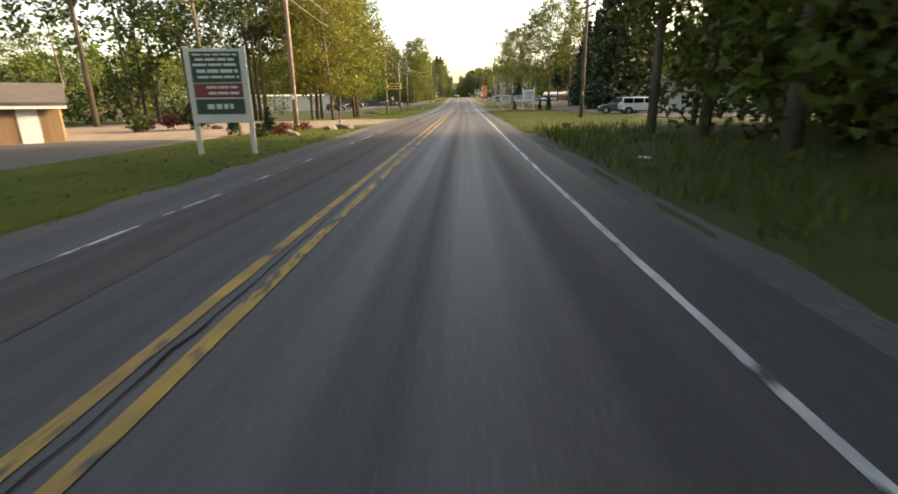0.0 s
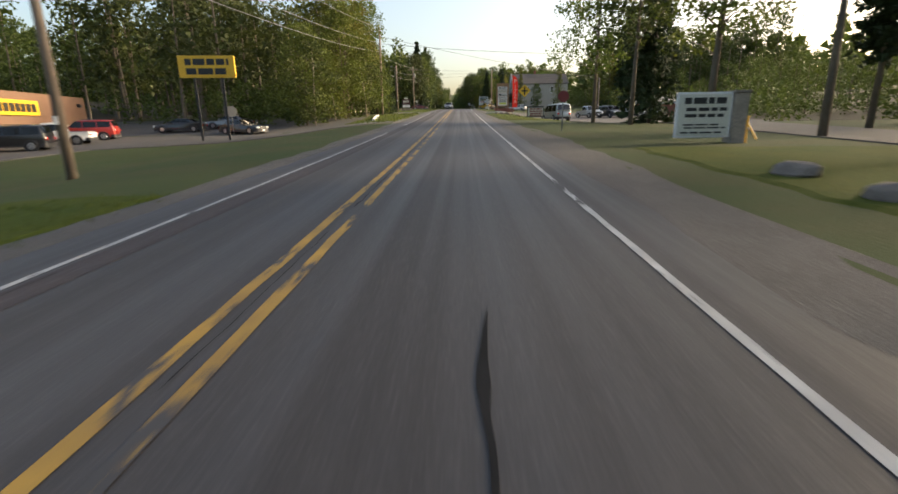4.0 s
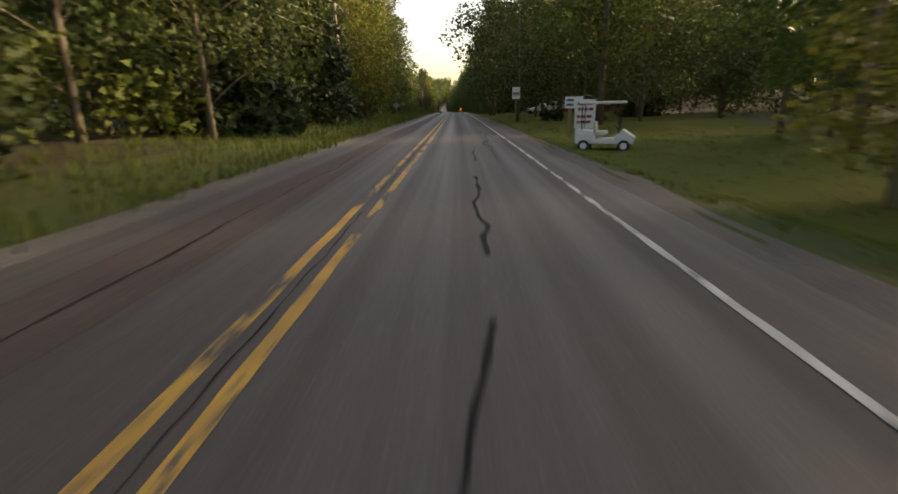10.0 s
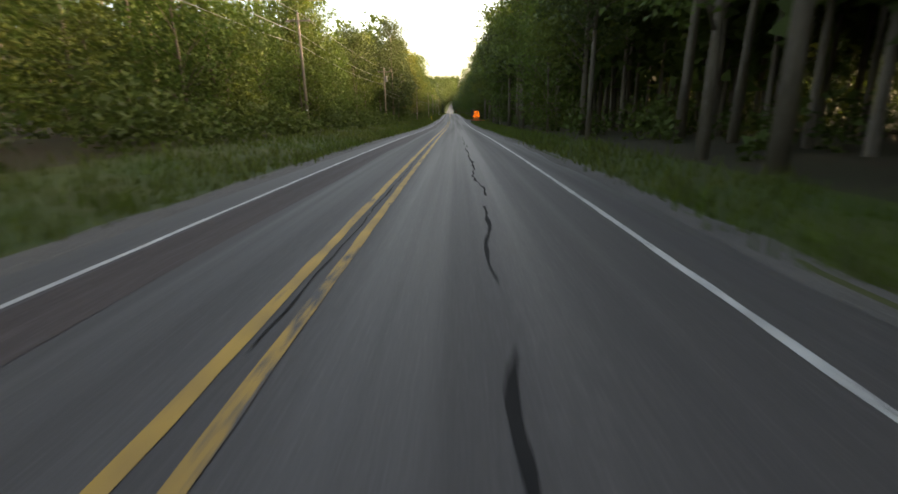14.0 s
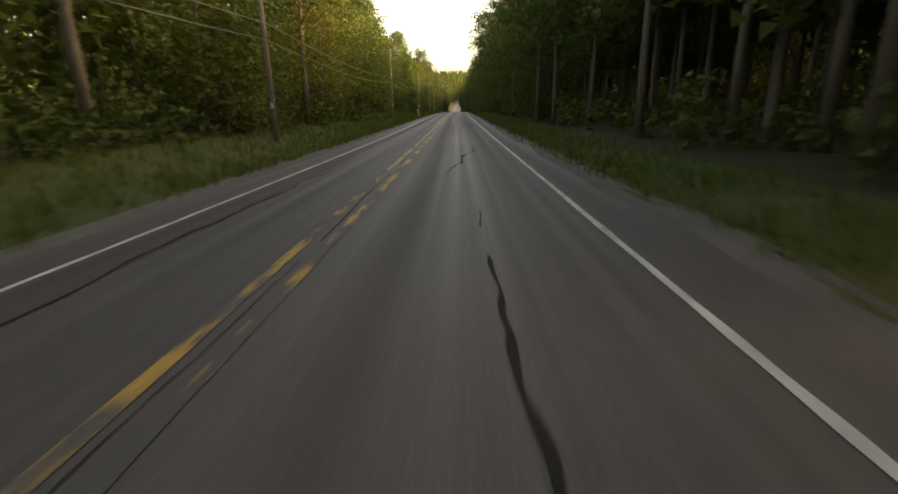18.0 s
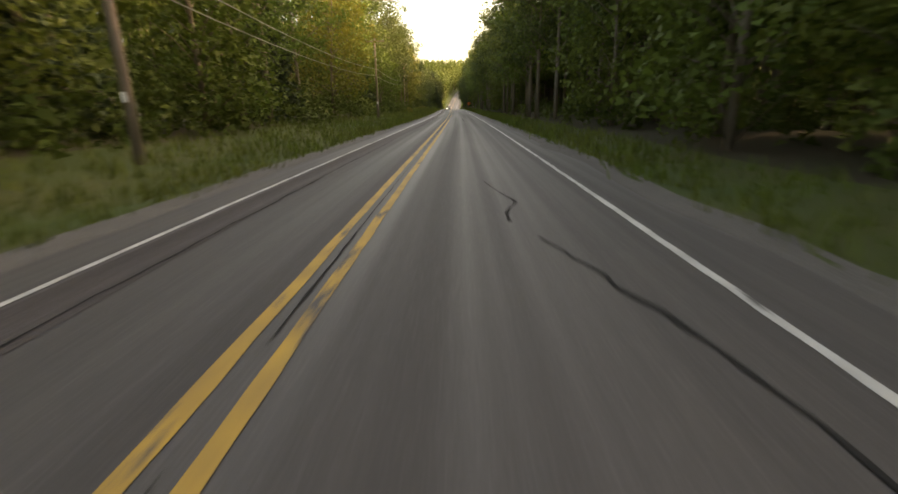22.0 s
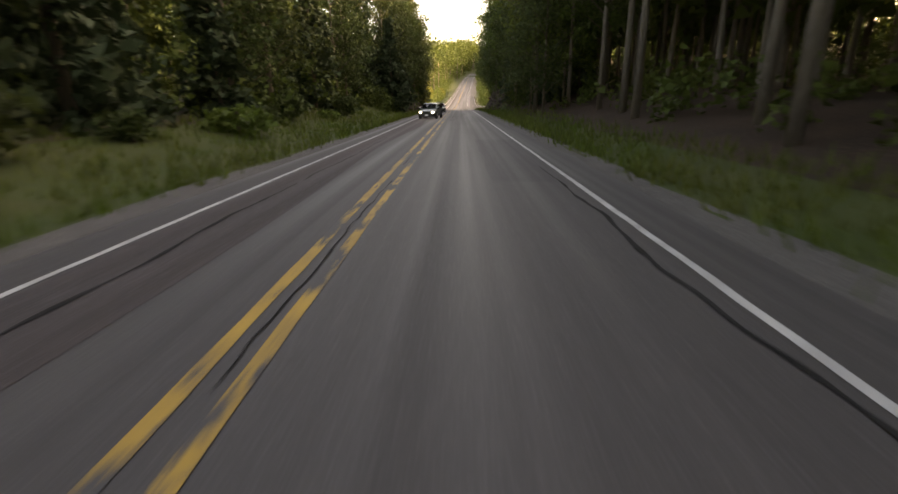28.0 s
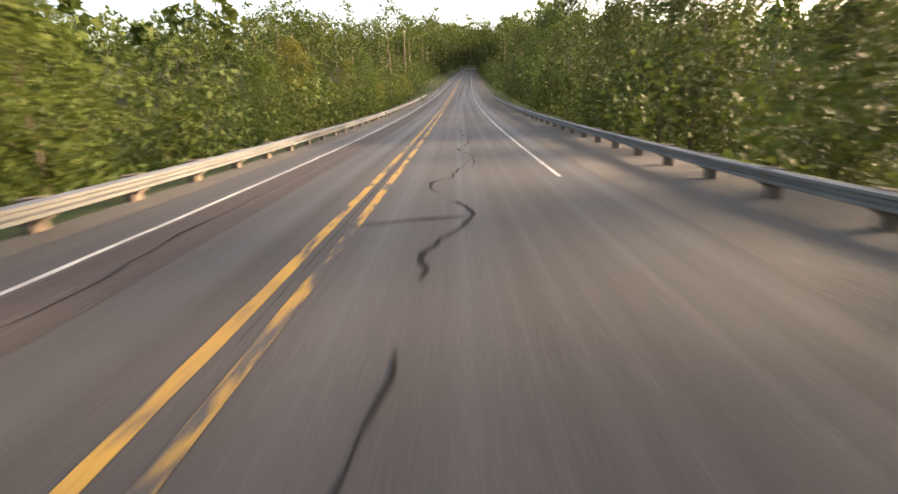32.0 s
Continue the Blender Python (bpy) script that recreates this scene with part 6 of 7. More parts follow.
def vehicle(style, name, label, colour, lat, y, turn, lit=False, up=0.0, size=0.86):
    ln, wd, ht, sill, bon, _, top = STYLES[style]
    v = thing(name, label, "car" if style not in ("pickup", "van") else style, at(lat, y, up) if abs(lat) > 5 else on_road(lat, y, up - 0.02), turn)
    v.scale = (size, size, size)
    r = 0.33 if style in ("sedan", "wagon") else 0.37
    X = lambda q: (q - 0.5) * ln
    belt = top[0][1]
    rear = 0.0
    low = [(X(0.0), sill + 0.12), (X(0.02), sill), (X(0.98), sill), (X(1.0), sill + 0.12), (X(1.0), bon * 0.62), (X(0.985), bon * 0.8), (X(0.93), bon * 0.93), (X(top[-1][0]), bon), (X(top[0][0]), belt)]
    if top[0][0] > 0.05:
        low += [(X(0.03), belt - 0.02)]
    low += [(X(0.0), belt - 0.1)]
    def bow(x, k, z, h):   # ends bow back towards the flanks, tops are crowned
        q = max(0.0, abs(x) / (ln / 2) - 0.45) / 0.55
        x -= math.copysign((0.24 if x > 0 else 0.13) * abs(k) ** 3 * q, x)
        return Vector((x, k * h * (1 - 0.05 * q * q), z - 0.035 * k * k * smooth01(0.55 * bon, bon, z)))
    shell = part("body", loft(low, lambda z: wd / 2 - 0.05 * smooth01(bon * 0.75, bon, z) - 0.03 * smooth01(sill + 0.2, sill, z), bow), colour, v, smooth=True)
    shell.data.set_sharp_from_angle(angle=0.7)
    cab = [(X(q), z) for q, z in top] + [(X(top[-1][0]), bon - 0.05), (X(top[0][0]), belt - 0.05)]
    half = lambda z: (wd - 0.1) / 2 * (1 - 0.15 * max(0.0, (z - belt) / (ht - belt)))
    def crown(x, k, z, h):
        return Vector((x - (0.10 if x > 0 else -0.06) * abs(k) ** 2.5, k * h, z - 0.05 * k * k * smooth01(belt, ht, z)))
    shell = part("cabin", loft(cab, half, crown), colour, v, smooth=True)
    shell.data.set_sharp_from_angle(angle=0.7)
    # glass
    def pane(pts, nm):
        b = bmesh.new()
        b.faces.new([b.verts.new(p) for p in pts])
        bmesh.ops.solidify(b, geom=b.faces[:], thickness=0.012)
        part(nm, b, GLASS, v)
    def curved(lower, upper, a0, a1, out, nm):
        b = bmesh.new()
        rows = []
        for t in (a0, a1):
            x, z = X(lower[0] + (upper[0] - lower[0]) * t), lower[1] + (upper[1] - lower[1]) * t
            rows.append([b.verts.new(crown(x, k, z, half(z)) + Vector((out, 0, 0.02))) for k in (-0.9, -0.7, -0.4, 0.0, 0.4, 0.7, 0.9)])
        for i in range(6):
            b.faces.new((rows[0][i], rows[0][i + 1], rows[1][i + 1], rows[1][i]))
        bmesh.ops.solidify(b, geom=b.faces[:], thickness=0.012)
        part(nm, b, GLASS, v, smooth=True)
    curved(top[-1], top[-2], 0.08, 0.92, 0.03, "windscreen")
    curved(top[0], top[1], 0.2, 0.9, -0.03, "rear_window")
    zb, zt = belt + 0.05, ht - 0.16
    f0, f1 = top[0][0] + (0.10 if style == "sedan" else 0.05), top[-1][0] - 0.05
    cuts = 2 if style in ("pickup", "sedan") else 3
    for side in (-1, 1):
        for k in range(cuts):
            u0, u1 = f0 + (f1 - f0) * k / cuts + 0.008, f0 + (f1 - f0) * (k + 1) / cuts - 0.008
            t0 = u0 + (0.05 if k == 0 and style == "sedan" else 0.0)
            t1 = u1 - (0.09 if k == cuts - 1 else 0.0)
            yb, yt = side * (half(zb) + 0.012), side * (half(zt) + 0.012)
            pane([(X(u0), yb, zb), (X(u1), yb, zb), (X(t1), yt, zt), (X(t0), yt, zt)], "side_window")
        part("mirror", boxed(X(top[-1][0]) - 0.28, X(top[-1][0]) - 0.12, side * (wd / 2 - 0.02), side * (wd / 2 + 0.16), belt - 0.02, belt + 0.14, bevel=0.03), colour, v)
        part("sill_trim", boxed(X(0.24), X(0.74), side * (wd / 2 - 0.01), side * (wd / 2 + 0.015), sill + 0.02, sill + 0.12, bevel=0.008), PLASTIC, v)
        for wx in (0.19, 0.81):
            cx, cy = X(wx), side * (wd / 2 - 0.1)
            arch = tube([(cx, cy - side * 0.02, r), (cx, side * (wd / 2 + 0.012), r)], r * 1.14, 18)
            part("wheel_arch", arch, PLASTIC, v)
            w = part("wheel", tube([(cx, cy - side * 0.05, r), (cx, cy + side * 0.10, r), (cx, cy + side * 0.125, r)], [r, r, r * 0.9], 20), TYRE, v)
            part("rim", tube([(cx, cy + side * 0.10, r), (cx, cy + side * 0.135, r)], [r * 0.66, r * 0.58], 16), RIM, w)
            for k in range(5):
                a = k * math.tau / 5
                part("rim_gap", boxed(cx + math.cos(a) * r * 0.38 - 0.035, cx + math.cos(a) * r * 0.38 + 0.035, cy + side * 0.134, cy + side * 0.139, r + math.sin(a) * r * 0.38 - 0.035, r + math.sin(a) * r * 0.38 + 0.035), TYRE, w)
        hz = bon * 0.72
        p = bow(X(1.0) - 0.03, side * 0.72, hz, wd / 2)
        lamp = part("headlight", ball(p.x, p.y, p.z, 0.13, 0.21, 0.105), LENS, v)
        if lit:
            part("lit_bulb", ball(p.x + 0.06, p.y, p.z, 0.10, 0.13, 0.085), LIT_LENS, lamp, "lit headlamp")
        p = bow(X(0.0) + 0.03, side * 0.74, belt - 0.22, wd / 2)
        part("tail_light", ball(p.x, p.y, p.z, 0.1, 0.17, 0.12), TAIL, v)
        if style in ("suv", "wagon"):
            part("roof_rail", tube([(X(0.16), side * (half(ht) - 0.08), ht - 0.005), (X(0.52), side * (half(ht) - 0.08), ht - 0.005)], 0.02, 6), IRON, v)
    part("grille", boxed(X(1.0) - 0.04, X(1.0) + 0.012, -wd * 0.24, wd * 0.24, bon * 0.56, bon * 0.82, bevel=0.015), PLASTIC, v)
    for k in range(3):
        part("grille_bar", boxed(X(1.0), X(1.0) + 0.022, -wd * 0.23, wd * 0.23, bon * (0.60 + 0.08 * k) - 0.012, bon * (0.60 + 0.08 * k) + 0.012), CHROME, v)
    for nm, x0, x1 in (("front_bumper", X(1.0) - 0.3, X(1.0) + 0.05), ("rear_bumper", X(0.0) - 0.05, X(0.0) + 0.3)):
        lip = [(x0, sill - 0.02), (x1, sill - 0.02), (x1, sill + 0.22), (x0, sill + 0.22)]
        part(nm, loft(lip, lambda z: wd / 2 + 0.02, bow), PLASTIC, v)
    part("number_plate", boxed(X(1.0) + 0.05, X(1.0) + 0.058, -0.16, 0.16, sill + 0.07, sill + 0.2), WHITE, v)
    if style == "pickup":
        part("bed_floor", boxed(X(0.03), X(0.32), -wd / 2 + 0.12, wd / 2 - 0.12, belt + 0.001, belt + 0.02), PLASTIC, v)
    return v


SILVER = paint("silver_car_paint", (0.45, 0.46, 0.46), 0.6)
PALE_SILVER = paint("pale_green_silver_paint", (0.34, 0.37, 0.34), 0.6)
CAR_WHITE = paint("white_car_paint", (0.72, 0.72, 0.70), 0.0)
CAR_BLACK = paint("black_car_paint", (0.016, 0.017, 0.02), 0.2)
CAR_RED = paint("dark_red_car_paint", (0.13, 0.018, 0.014), 0.3)
CAR_BRIGHT_RED = paint("red_car_paint", (0.36, 0.025, 0.02), 0.2)
CAR_YELLOW = paint("yellow_truck_paint", (0.55, 0.30, 0.015), 0.1)
CAR_MAROON = paint("maroon_brown_car_paint", (0.07, 0.022, 0.02), 0.3)
CAR_GREEN = paint("dark_green_car_paint", (0.018, 0.035, 0.025), 0.3)
CAR_GREY = paint("grey_car_paint", (0.16, 0.16, 0.16), 0.5)
vehicle("suv", "suv", "white sport utility car parked in a driveway", CAR_WHITE, 16.6, 10.0, -8, size=0.8)
vehicle("suv", "suv", "grey sport utility car parked behind a white one", CAR_GREY, 15.6, 12.6, 160, size=0.8)
vehicle("suv", "suv", "maroon sport utility car parked by the store's side wall", CAR_MAROON, -25.5, 73.0, 20)
vehicle("suv", "suv", "black sport utility car parked at the store front", CAR_BLACK, -24.6, 86.0, 200)
vehicle("pickup", "pickup_truck", "white pickup truck parked at the store front", CAR_WHITE, -25.4, 90.2, 200)
vehicle("suv", "suv", "red sport utility car parked at the store front", CAR_BRIGHT_RED, -26.4, 94.4, 200)
vehicle("sedan", "sedan_car", "black sedan parked in the store's lot", CAR_BLACK, -23.0, 101.0, 190)
vehicle("sedan", "sedan_car", "grey sedan parked in the store's lot", CAR_GREY, -19.8, 103.5, 185)
vehicle("sedan", "sedan_car", "black sedan parked at the edge of the store's lot", CAR_BLACK, -16.6, 99.0, -20)
vehicle("pickup", "pickup_truck", "silver pickup truck parked in the gravel lot", SILVER, 21.0, 133.5, -75, size=1.0)
vehicle("suv", "suv", "dark sport utility car parked in the gravel lot", CAR_BLACK, 24.0, 133.0, -75, size=1.0)
vehicle("suv", "suv", "silver sport utility car parked in the gravel lot", SILVER, 26.8, 132.2, -75, size=1.0)
vehicle("suv", "suv", "grey sport utility car parked in the gravel lot", CAR_GREY, 29.6, 131.4, -75, size=1.0)
vehicle("van", "delivery_van", "pale grey van parked behind the message board", SILVER, 11.6, 110.5, 100)
vehicle("sedan", "sedan_car", "dark red sedan waiting at the side road", CAR_RED, -8.6, 184.0, 10)
vehicle("suv", "suv", "silver sport utility car driving in the oncoming lane", SILVER, -1.1, 175.2, -98, size=0.86)
convertible = vehicle("sedan", "sedan_car", "pale silver convertible with a dark top by the house", PALE_SILVER, 8.0, 176.8, 140, size=0.78)
for o in convertible.children:
    if o.name.startswith("cabin"):
        o.data.materials[0] = IRON
        o["label"] = "dark cloth top"
vehicle("pickup", "pickup_truck", "yellow pickup truck turning out of the lot", CAR_YELLOW, 7.3, 167.3, -60, size=0.8)
vehicle("wagon", "station_wagon", "white station wagon parked beside the house", CAR_WHITE, 14.5, 171.0, 150)
vehicle("pickup", "pickup_truck", "white pickup truck parked beside the gabled house", CAR_WHITE, 14.2, 301.0, 200)
vehicle("van", "passenger_van", "white van parked beside the gabled house", CAR_WHITE, 18.5, 309.0, 150)
vehicle("wagon", "station_wagon", "dark green station wagon with lit headlights in the oncoming lane", CAR_GREEN, -1.15, 882.6, -95, True, size=0.86)
vehicle("sedan", "sedan_car", "black sedan following in the oncoming lane", CAR_BLACK, -1.3, 905.8, -88)

# white golf cart
s = thing("golf_cart", "white golf cart with a white roof parked on the verge", "golf cart", at(6.3, 241.5), -20)
s.scale = (0.85, 0.85, 0.85)
part("body", prism([(-1.1, 0.3), (1.1, 0.3), (1.15, 0.55), (0.7, 0.85), (0.35, 0.5), (-0.3, 0.5), (-0.4, 0.8), (-1.1, 0.85)], 1.15, bevel=0.04), WHITE, s)
part("roof", boxed(-1.0, 0.75, -0.62, 0.62, 1.82, 1.9, bevel=0.03), WHITE, s)
for x in (-0.85, 0.55):
    for yy in (-0.55, 0.55):
        part("roof_post", tube([(x, yy, 0.6), (x, yy, 1.84)], 0.022, 6), IRON, s)
part("seat", boxed(-0.35, 0.1, -0.5, 0.5, 0.62, 0.78, bevel=0.04), CREAM, s)
part("backrest", boxed(-0.42, -0.32, -0.5, 0.5, 0.78, 1.15, bevel=0.03), CREAM, s)
part("steering_wheel", tube([(0.42, 0.25, 0.9), (0.46, 0.25, 0.93)], 0.17, 12), IRON, s)
for x in (-0.75, 0.75):
    for yy in (-0.52, 0.52):
        w = part("wheel", tube([(x, yy - 0.08, 0.22), (x, yy + 0.08, 0.22)], 0.23, 14), TYRE, s)
        part("rim", tube([(x, yy - 0.085, 0.22), (x, yy + 0.085, 0.22)], 0.13, 10), WHITE, w)


# ---- buildings ----
def window(parent, x, z, w, h, y, shutters=False, face=-1):
    """A framed window on a wall that faces -y in the building's own axes."""
    f = part("window", box(box(box(boxed(x - w / 2 - 0.07, x + w / 2 + 0.07, y - 0.05, y + 0.02, z - h / 2 - 0.07, z - h / 2), x - w / 2 - 0.07, x + w / 2 + 0.07, y - 0.05, y + 0.02, z + h / 2, z + h / 2 + 0.07),
                                   x - w / 2 - 0.07, x - w / 2, y - 0.05, y + 0.02, z - h / 2, z + h / 2), x + w / 2, x + w / 2 + 0.07, y - 0.05, y + 0.02, z - h / 2, z + h / 2), WHITE, parent)
    part("pane", boxed(x - w / 2, x + w / 2, y - 0.02, y + 0.0, z - h / 2, z + h / 2), GLASS, f)
    part("glazing_bar", box(boxed(x - w / 2, x + w / 2, y - 0.04, y - 0.022, z - 0.025, z + 0.025), x - 0.015, x + 0.015, y - 0.04, y - 0.022, z - h / 2, z + h / 2), WHITE, f)
    if shutters:
        for sx in (-1, 1):
            part("shutter", boxed(x + sx * (w / 2 + 0.09), x + sx * (w / 2 + 0.36), y - 0.045, y - 0.005, z - h / 2 - 0.05, z + h / 2 + 0.05, bevel=0.008), BLACK, parent)
    return f


def siding(parent, x0, x1, z0, z1, y, material, pitch=0.16):
    """Lapped boards on a wall facing -y, each its own piece, sharing one mesh."""
    me = mesh_of("siding_board", [(x0, y - 0.028, 0), (x1, y - 0.028, 0), (x1, y - 0.006, pitch), (x0, y - 0.006, pitch), (x0, y, 0), (x1, y, 0)],
                 [(0, 1, 2, 3), (4, 5, 1, 0)], material)
    z = z0
    while z < z1 - 0.02:
        o = new("siding_board", me)
        o.parent = parent
        o.location.z = z
        z += pitch


def gable_roof(parent, w, d, z, rise, over, material, along="x"):
    """Two sloping slabs with their ridge along x or y; w by d is the plan."""
    for sgn in (-1, 1):
        if along == "x":
            o = prism([(sgn * (d / 2 + over), z - over * rise / (d / 2)), (0, z + rise), (0, z + rise + 0.16), (sgn * (d / 2 + over), z - over * rise / (d / 2) + 0.16)], w + 2 * over, axis="x")
        else:
            o = prism([(sgn * (w / 2 + over), z - over * rise / (w / 2)), (0, z + rise), (0, z + rise + 0.16), (sgn * (w / 2 + over), z - over * rise / (w / 2) + 0.16)], d + 2 * over, axis="y")
        part("roof_slope", o, material, parent)


# two-storey house with a porch
h = thing("two_storey_house", "two-storey beige clapboard house with a gable and a porch", "house", at(19.4, 193.2), 2)
h.scale = (0.76, 0.64, 1.1)
part("wall", boxed(-5.5, 13.5, -4.2, 6.8, -1.4, 5.6), SIDING, h)
siding(h, -5.5, 13.5, -0.2, 5.55, -4.2, SIDING)
gable_roof(h, 19.0, 11.0, 5.6, 2.3, 0.28, SHINGLE, "x")
for o in h.children:
    if o.name.startswith("roof_slope"):
        o.location = (4.0, 1.3, 0)
for x in (-5.42, 13.4):
    part("gable_end", prism([(-5.45, 5.55), (5.45, 5.55), (0, 7.85)], 0.2, axis="x"), SIDING, h).location = (x, 1.3, 0)
part("front_gable", prism([(-4.4, 5.6), (3.2, 5.6), (-0.6, 8.2)], 0.3, axis="x"), SIDING, h).location = (-5.6, 0.6, 0)
part("gable_trim", prism([(-2.2, 6.1), (1.0, 6.1), (-0.6, 7.5)], 0.06, axis="x"), WHITE, h).location = (-5.78, 0.6, 0)
for x, z in ((-3.6, 4.2), (-0.2, 4.2), (3.6, 4.2), (-3.4, 1.5), (1.2, 1.4), (3.2, 1.4), (8.0, 4.2), (9.0, 1.5), (11.5, 1.6)):
    window(h, x, z, 0.8, 1.25 if z > 2 else 1.1, -4.235)
side = part("front_wall", boxed(-5.4, 5.4, -0.06, 0.0, -0.2, 5.6), SIDING, h)
side.matrix_basis = pose(-5.5, 1.3, 0, 0, 0, -90)
for x in (-2.8, 0.0, 2.8):
    window(side, x, 4.3, 0.85, 1.35, -0.075, True)
part("porch_floor", boxed(-7.6, -5.6, -4.2, 6.6, -1.2, 0.35, bevel=0.02), SIDING_WHITE, h)
part("porch_roof", prism([(-8.0, 2.75), (-5.5, 3.5), (-5.5, 3.65), (-8.0, 2.92)], 11.4), SHINGLE, h).location = (0, 1.2, 0)
for yy in (-4.0, -0.6, 2.9, 6.4):
    part("porch_post", boxed(-7.55, -7.42, yy - 0.07, yy + 0.07, 0.35, 2.85, bevel=0.01), WHITE, h)
for k in range(30):
    part("baluster", boxed(-7.52, -7.47, -3.9 + 0.34 * k, -3.86 + 0.34 * k, 0.4, 1.1), WHITE, h)
for k in range(6):
    part("baluster", boxed(-7.3 + 0.28 * k, -7.26 + 0.28 * k, -4.08, -4.03, 0.4, 1.1), WHITE, h)
part("porch_rail", boxed(-7.55, -7.43, -4.1, 6.4, 1.1, 1.18, bevel=0.01), WHITE, h)
part("side_rail", boxed(-7.5, -5.6, -4.12, -4.0, 1.1, 1.18, bevel=0.01), WHITE, h)
# dark sheet over the beige siding: porch shade put into its colour
part("porch_shade_sheet", boxed(-5.62, -5.57, -4.1, 6.4, 0.36, 2.8), BROWN_WALL, h, "dark brown sheet standing in for shade on the porch wall")
part("chimney", boxed(2.6, 3.3, 1.2, 1.9, 6.4, 8.8, bevel=0.02), BRICK_RED, h)

# the store
st = thing("store", "low store with brown facade, yellow sign and pale metal side wall", "store", at(-27.3, 79.0), 104)
# own axes: x along the facade, -y towards the road
part("hall", boxed(0.0, 26.0, 0.3, 34.0, -3.5, 3.0), METAL_WALL, st)
for k in range(66):
    part("cladding_rib", boxed(-0.05, 0.0, 0.4 + 0.5 * k, 0.48 + 0.5 * k, -3.5, 2.95), METAL_WALL, st)
part("roof", prism([(-0.3, 2.95), (13, 3.6), (26.3, 2.95), (26.3, 3.1), (13, 3.75), (-0.3, 3.1)], 33.8), METAL_WALL, st).location = (0, 17.2, 0)
part("facade", boxed(-0.2, 26.2, -0.2, 0.3, 1.75, 4.2, bevel=0.02), BROWN_WALL, st)
part("lower_wall", boxed(-0.1, 9.5, -0.1, 0.3, -1.2, 1.75), CREAM, st)
part("lower_wall", boxed(16.0, 26.1, -0.1, 0.3, -1.2, 1.75), CREAM, st)
part("entrance_glass", boxed(9.5, 16.0, 0.18, 0.26, -0.8, 1.75), GLASS, st)
for k in range(6):
    part("mullion", boxed(9.5 + 1.3 * k - 0.05, 9.5 + 1.3 * k + 0.05, 0.08, 0.2, -0.8, 1.75), IRON, st)
part("sign_panel", boxed(8.2, 18.2, -0.36, -0.2, 2.5, 3.6, bevel=0.03), YELLOW, st, "yellow sign panel")
for k in range(2):
    for j in range(6 if k == 0 else 7):
        part("sign_block", boxed(8.7 + 0.68 * j + 4.4 * k, 9.2 + 0.68 * j + 4.4 * k, -0.4, -0.36, 2.75, 3.35), BLACK, st)
for x in (3.0, 21.0):
    part("window_poster", boxed(x, x + 3.4, -0.16, -0.1, 0.2, 1.3), YELLOW, st, "yellow poster")
for x in (1.2, 24.8):
    part("wall_lamp", boxed(x - 0.2, x + 0.2, -0.5, -0.2, 3.3, 3.6, bevel=0.04), IRON, st)
part("roof_unit", boxed(0.4, 1.4, 1.0, 2.0, 3.0, 3.7, bevel=0.03), STEEL, st)
s = thing("store_pole_sign", "yellow store sign on two slim posts", "sign", at(-15.5, 92.0), 8)
for x in (-0.9, 0.9):
    post(s, x, 5.6, IRON, 0.14, -1.2)
board(s, -1.8, 1.8, 4.2, 5.6, YELLOW, 0, 0.25)
bars(s, -1.6, 1.6, -0.126, [(5.2, 0.4), (4.6, 0.4)], BLACK, 30, 0.1)
octagon(-17.0, 98.0, 1.9, 0.9, 30, "grey back of a stop sign at the lot exit", STEEL)
s = thing("lot_lamp", "tall dark lamp post with two round floodlights", "lamp post", at(-24.0, 78.5), 0)
part("shaft", tube([(0, 0, -0.8), (0, 0, 7.2)], [0.09, 0.06], 8), IRON, s)
for x in (-0.5, 0.5):
    part("arm", tube([(0, 0, 7.0), (x, 0, 7.25)], 0.03, 6), IRON, s)
    part("floodlight", tube([(x, -0.15, 7.2), (x, 0.2, 7.5)], [0.26, 0.16], 12), STEEL, s)


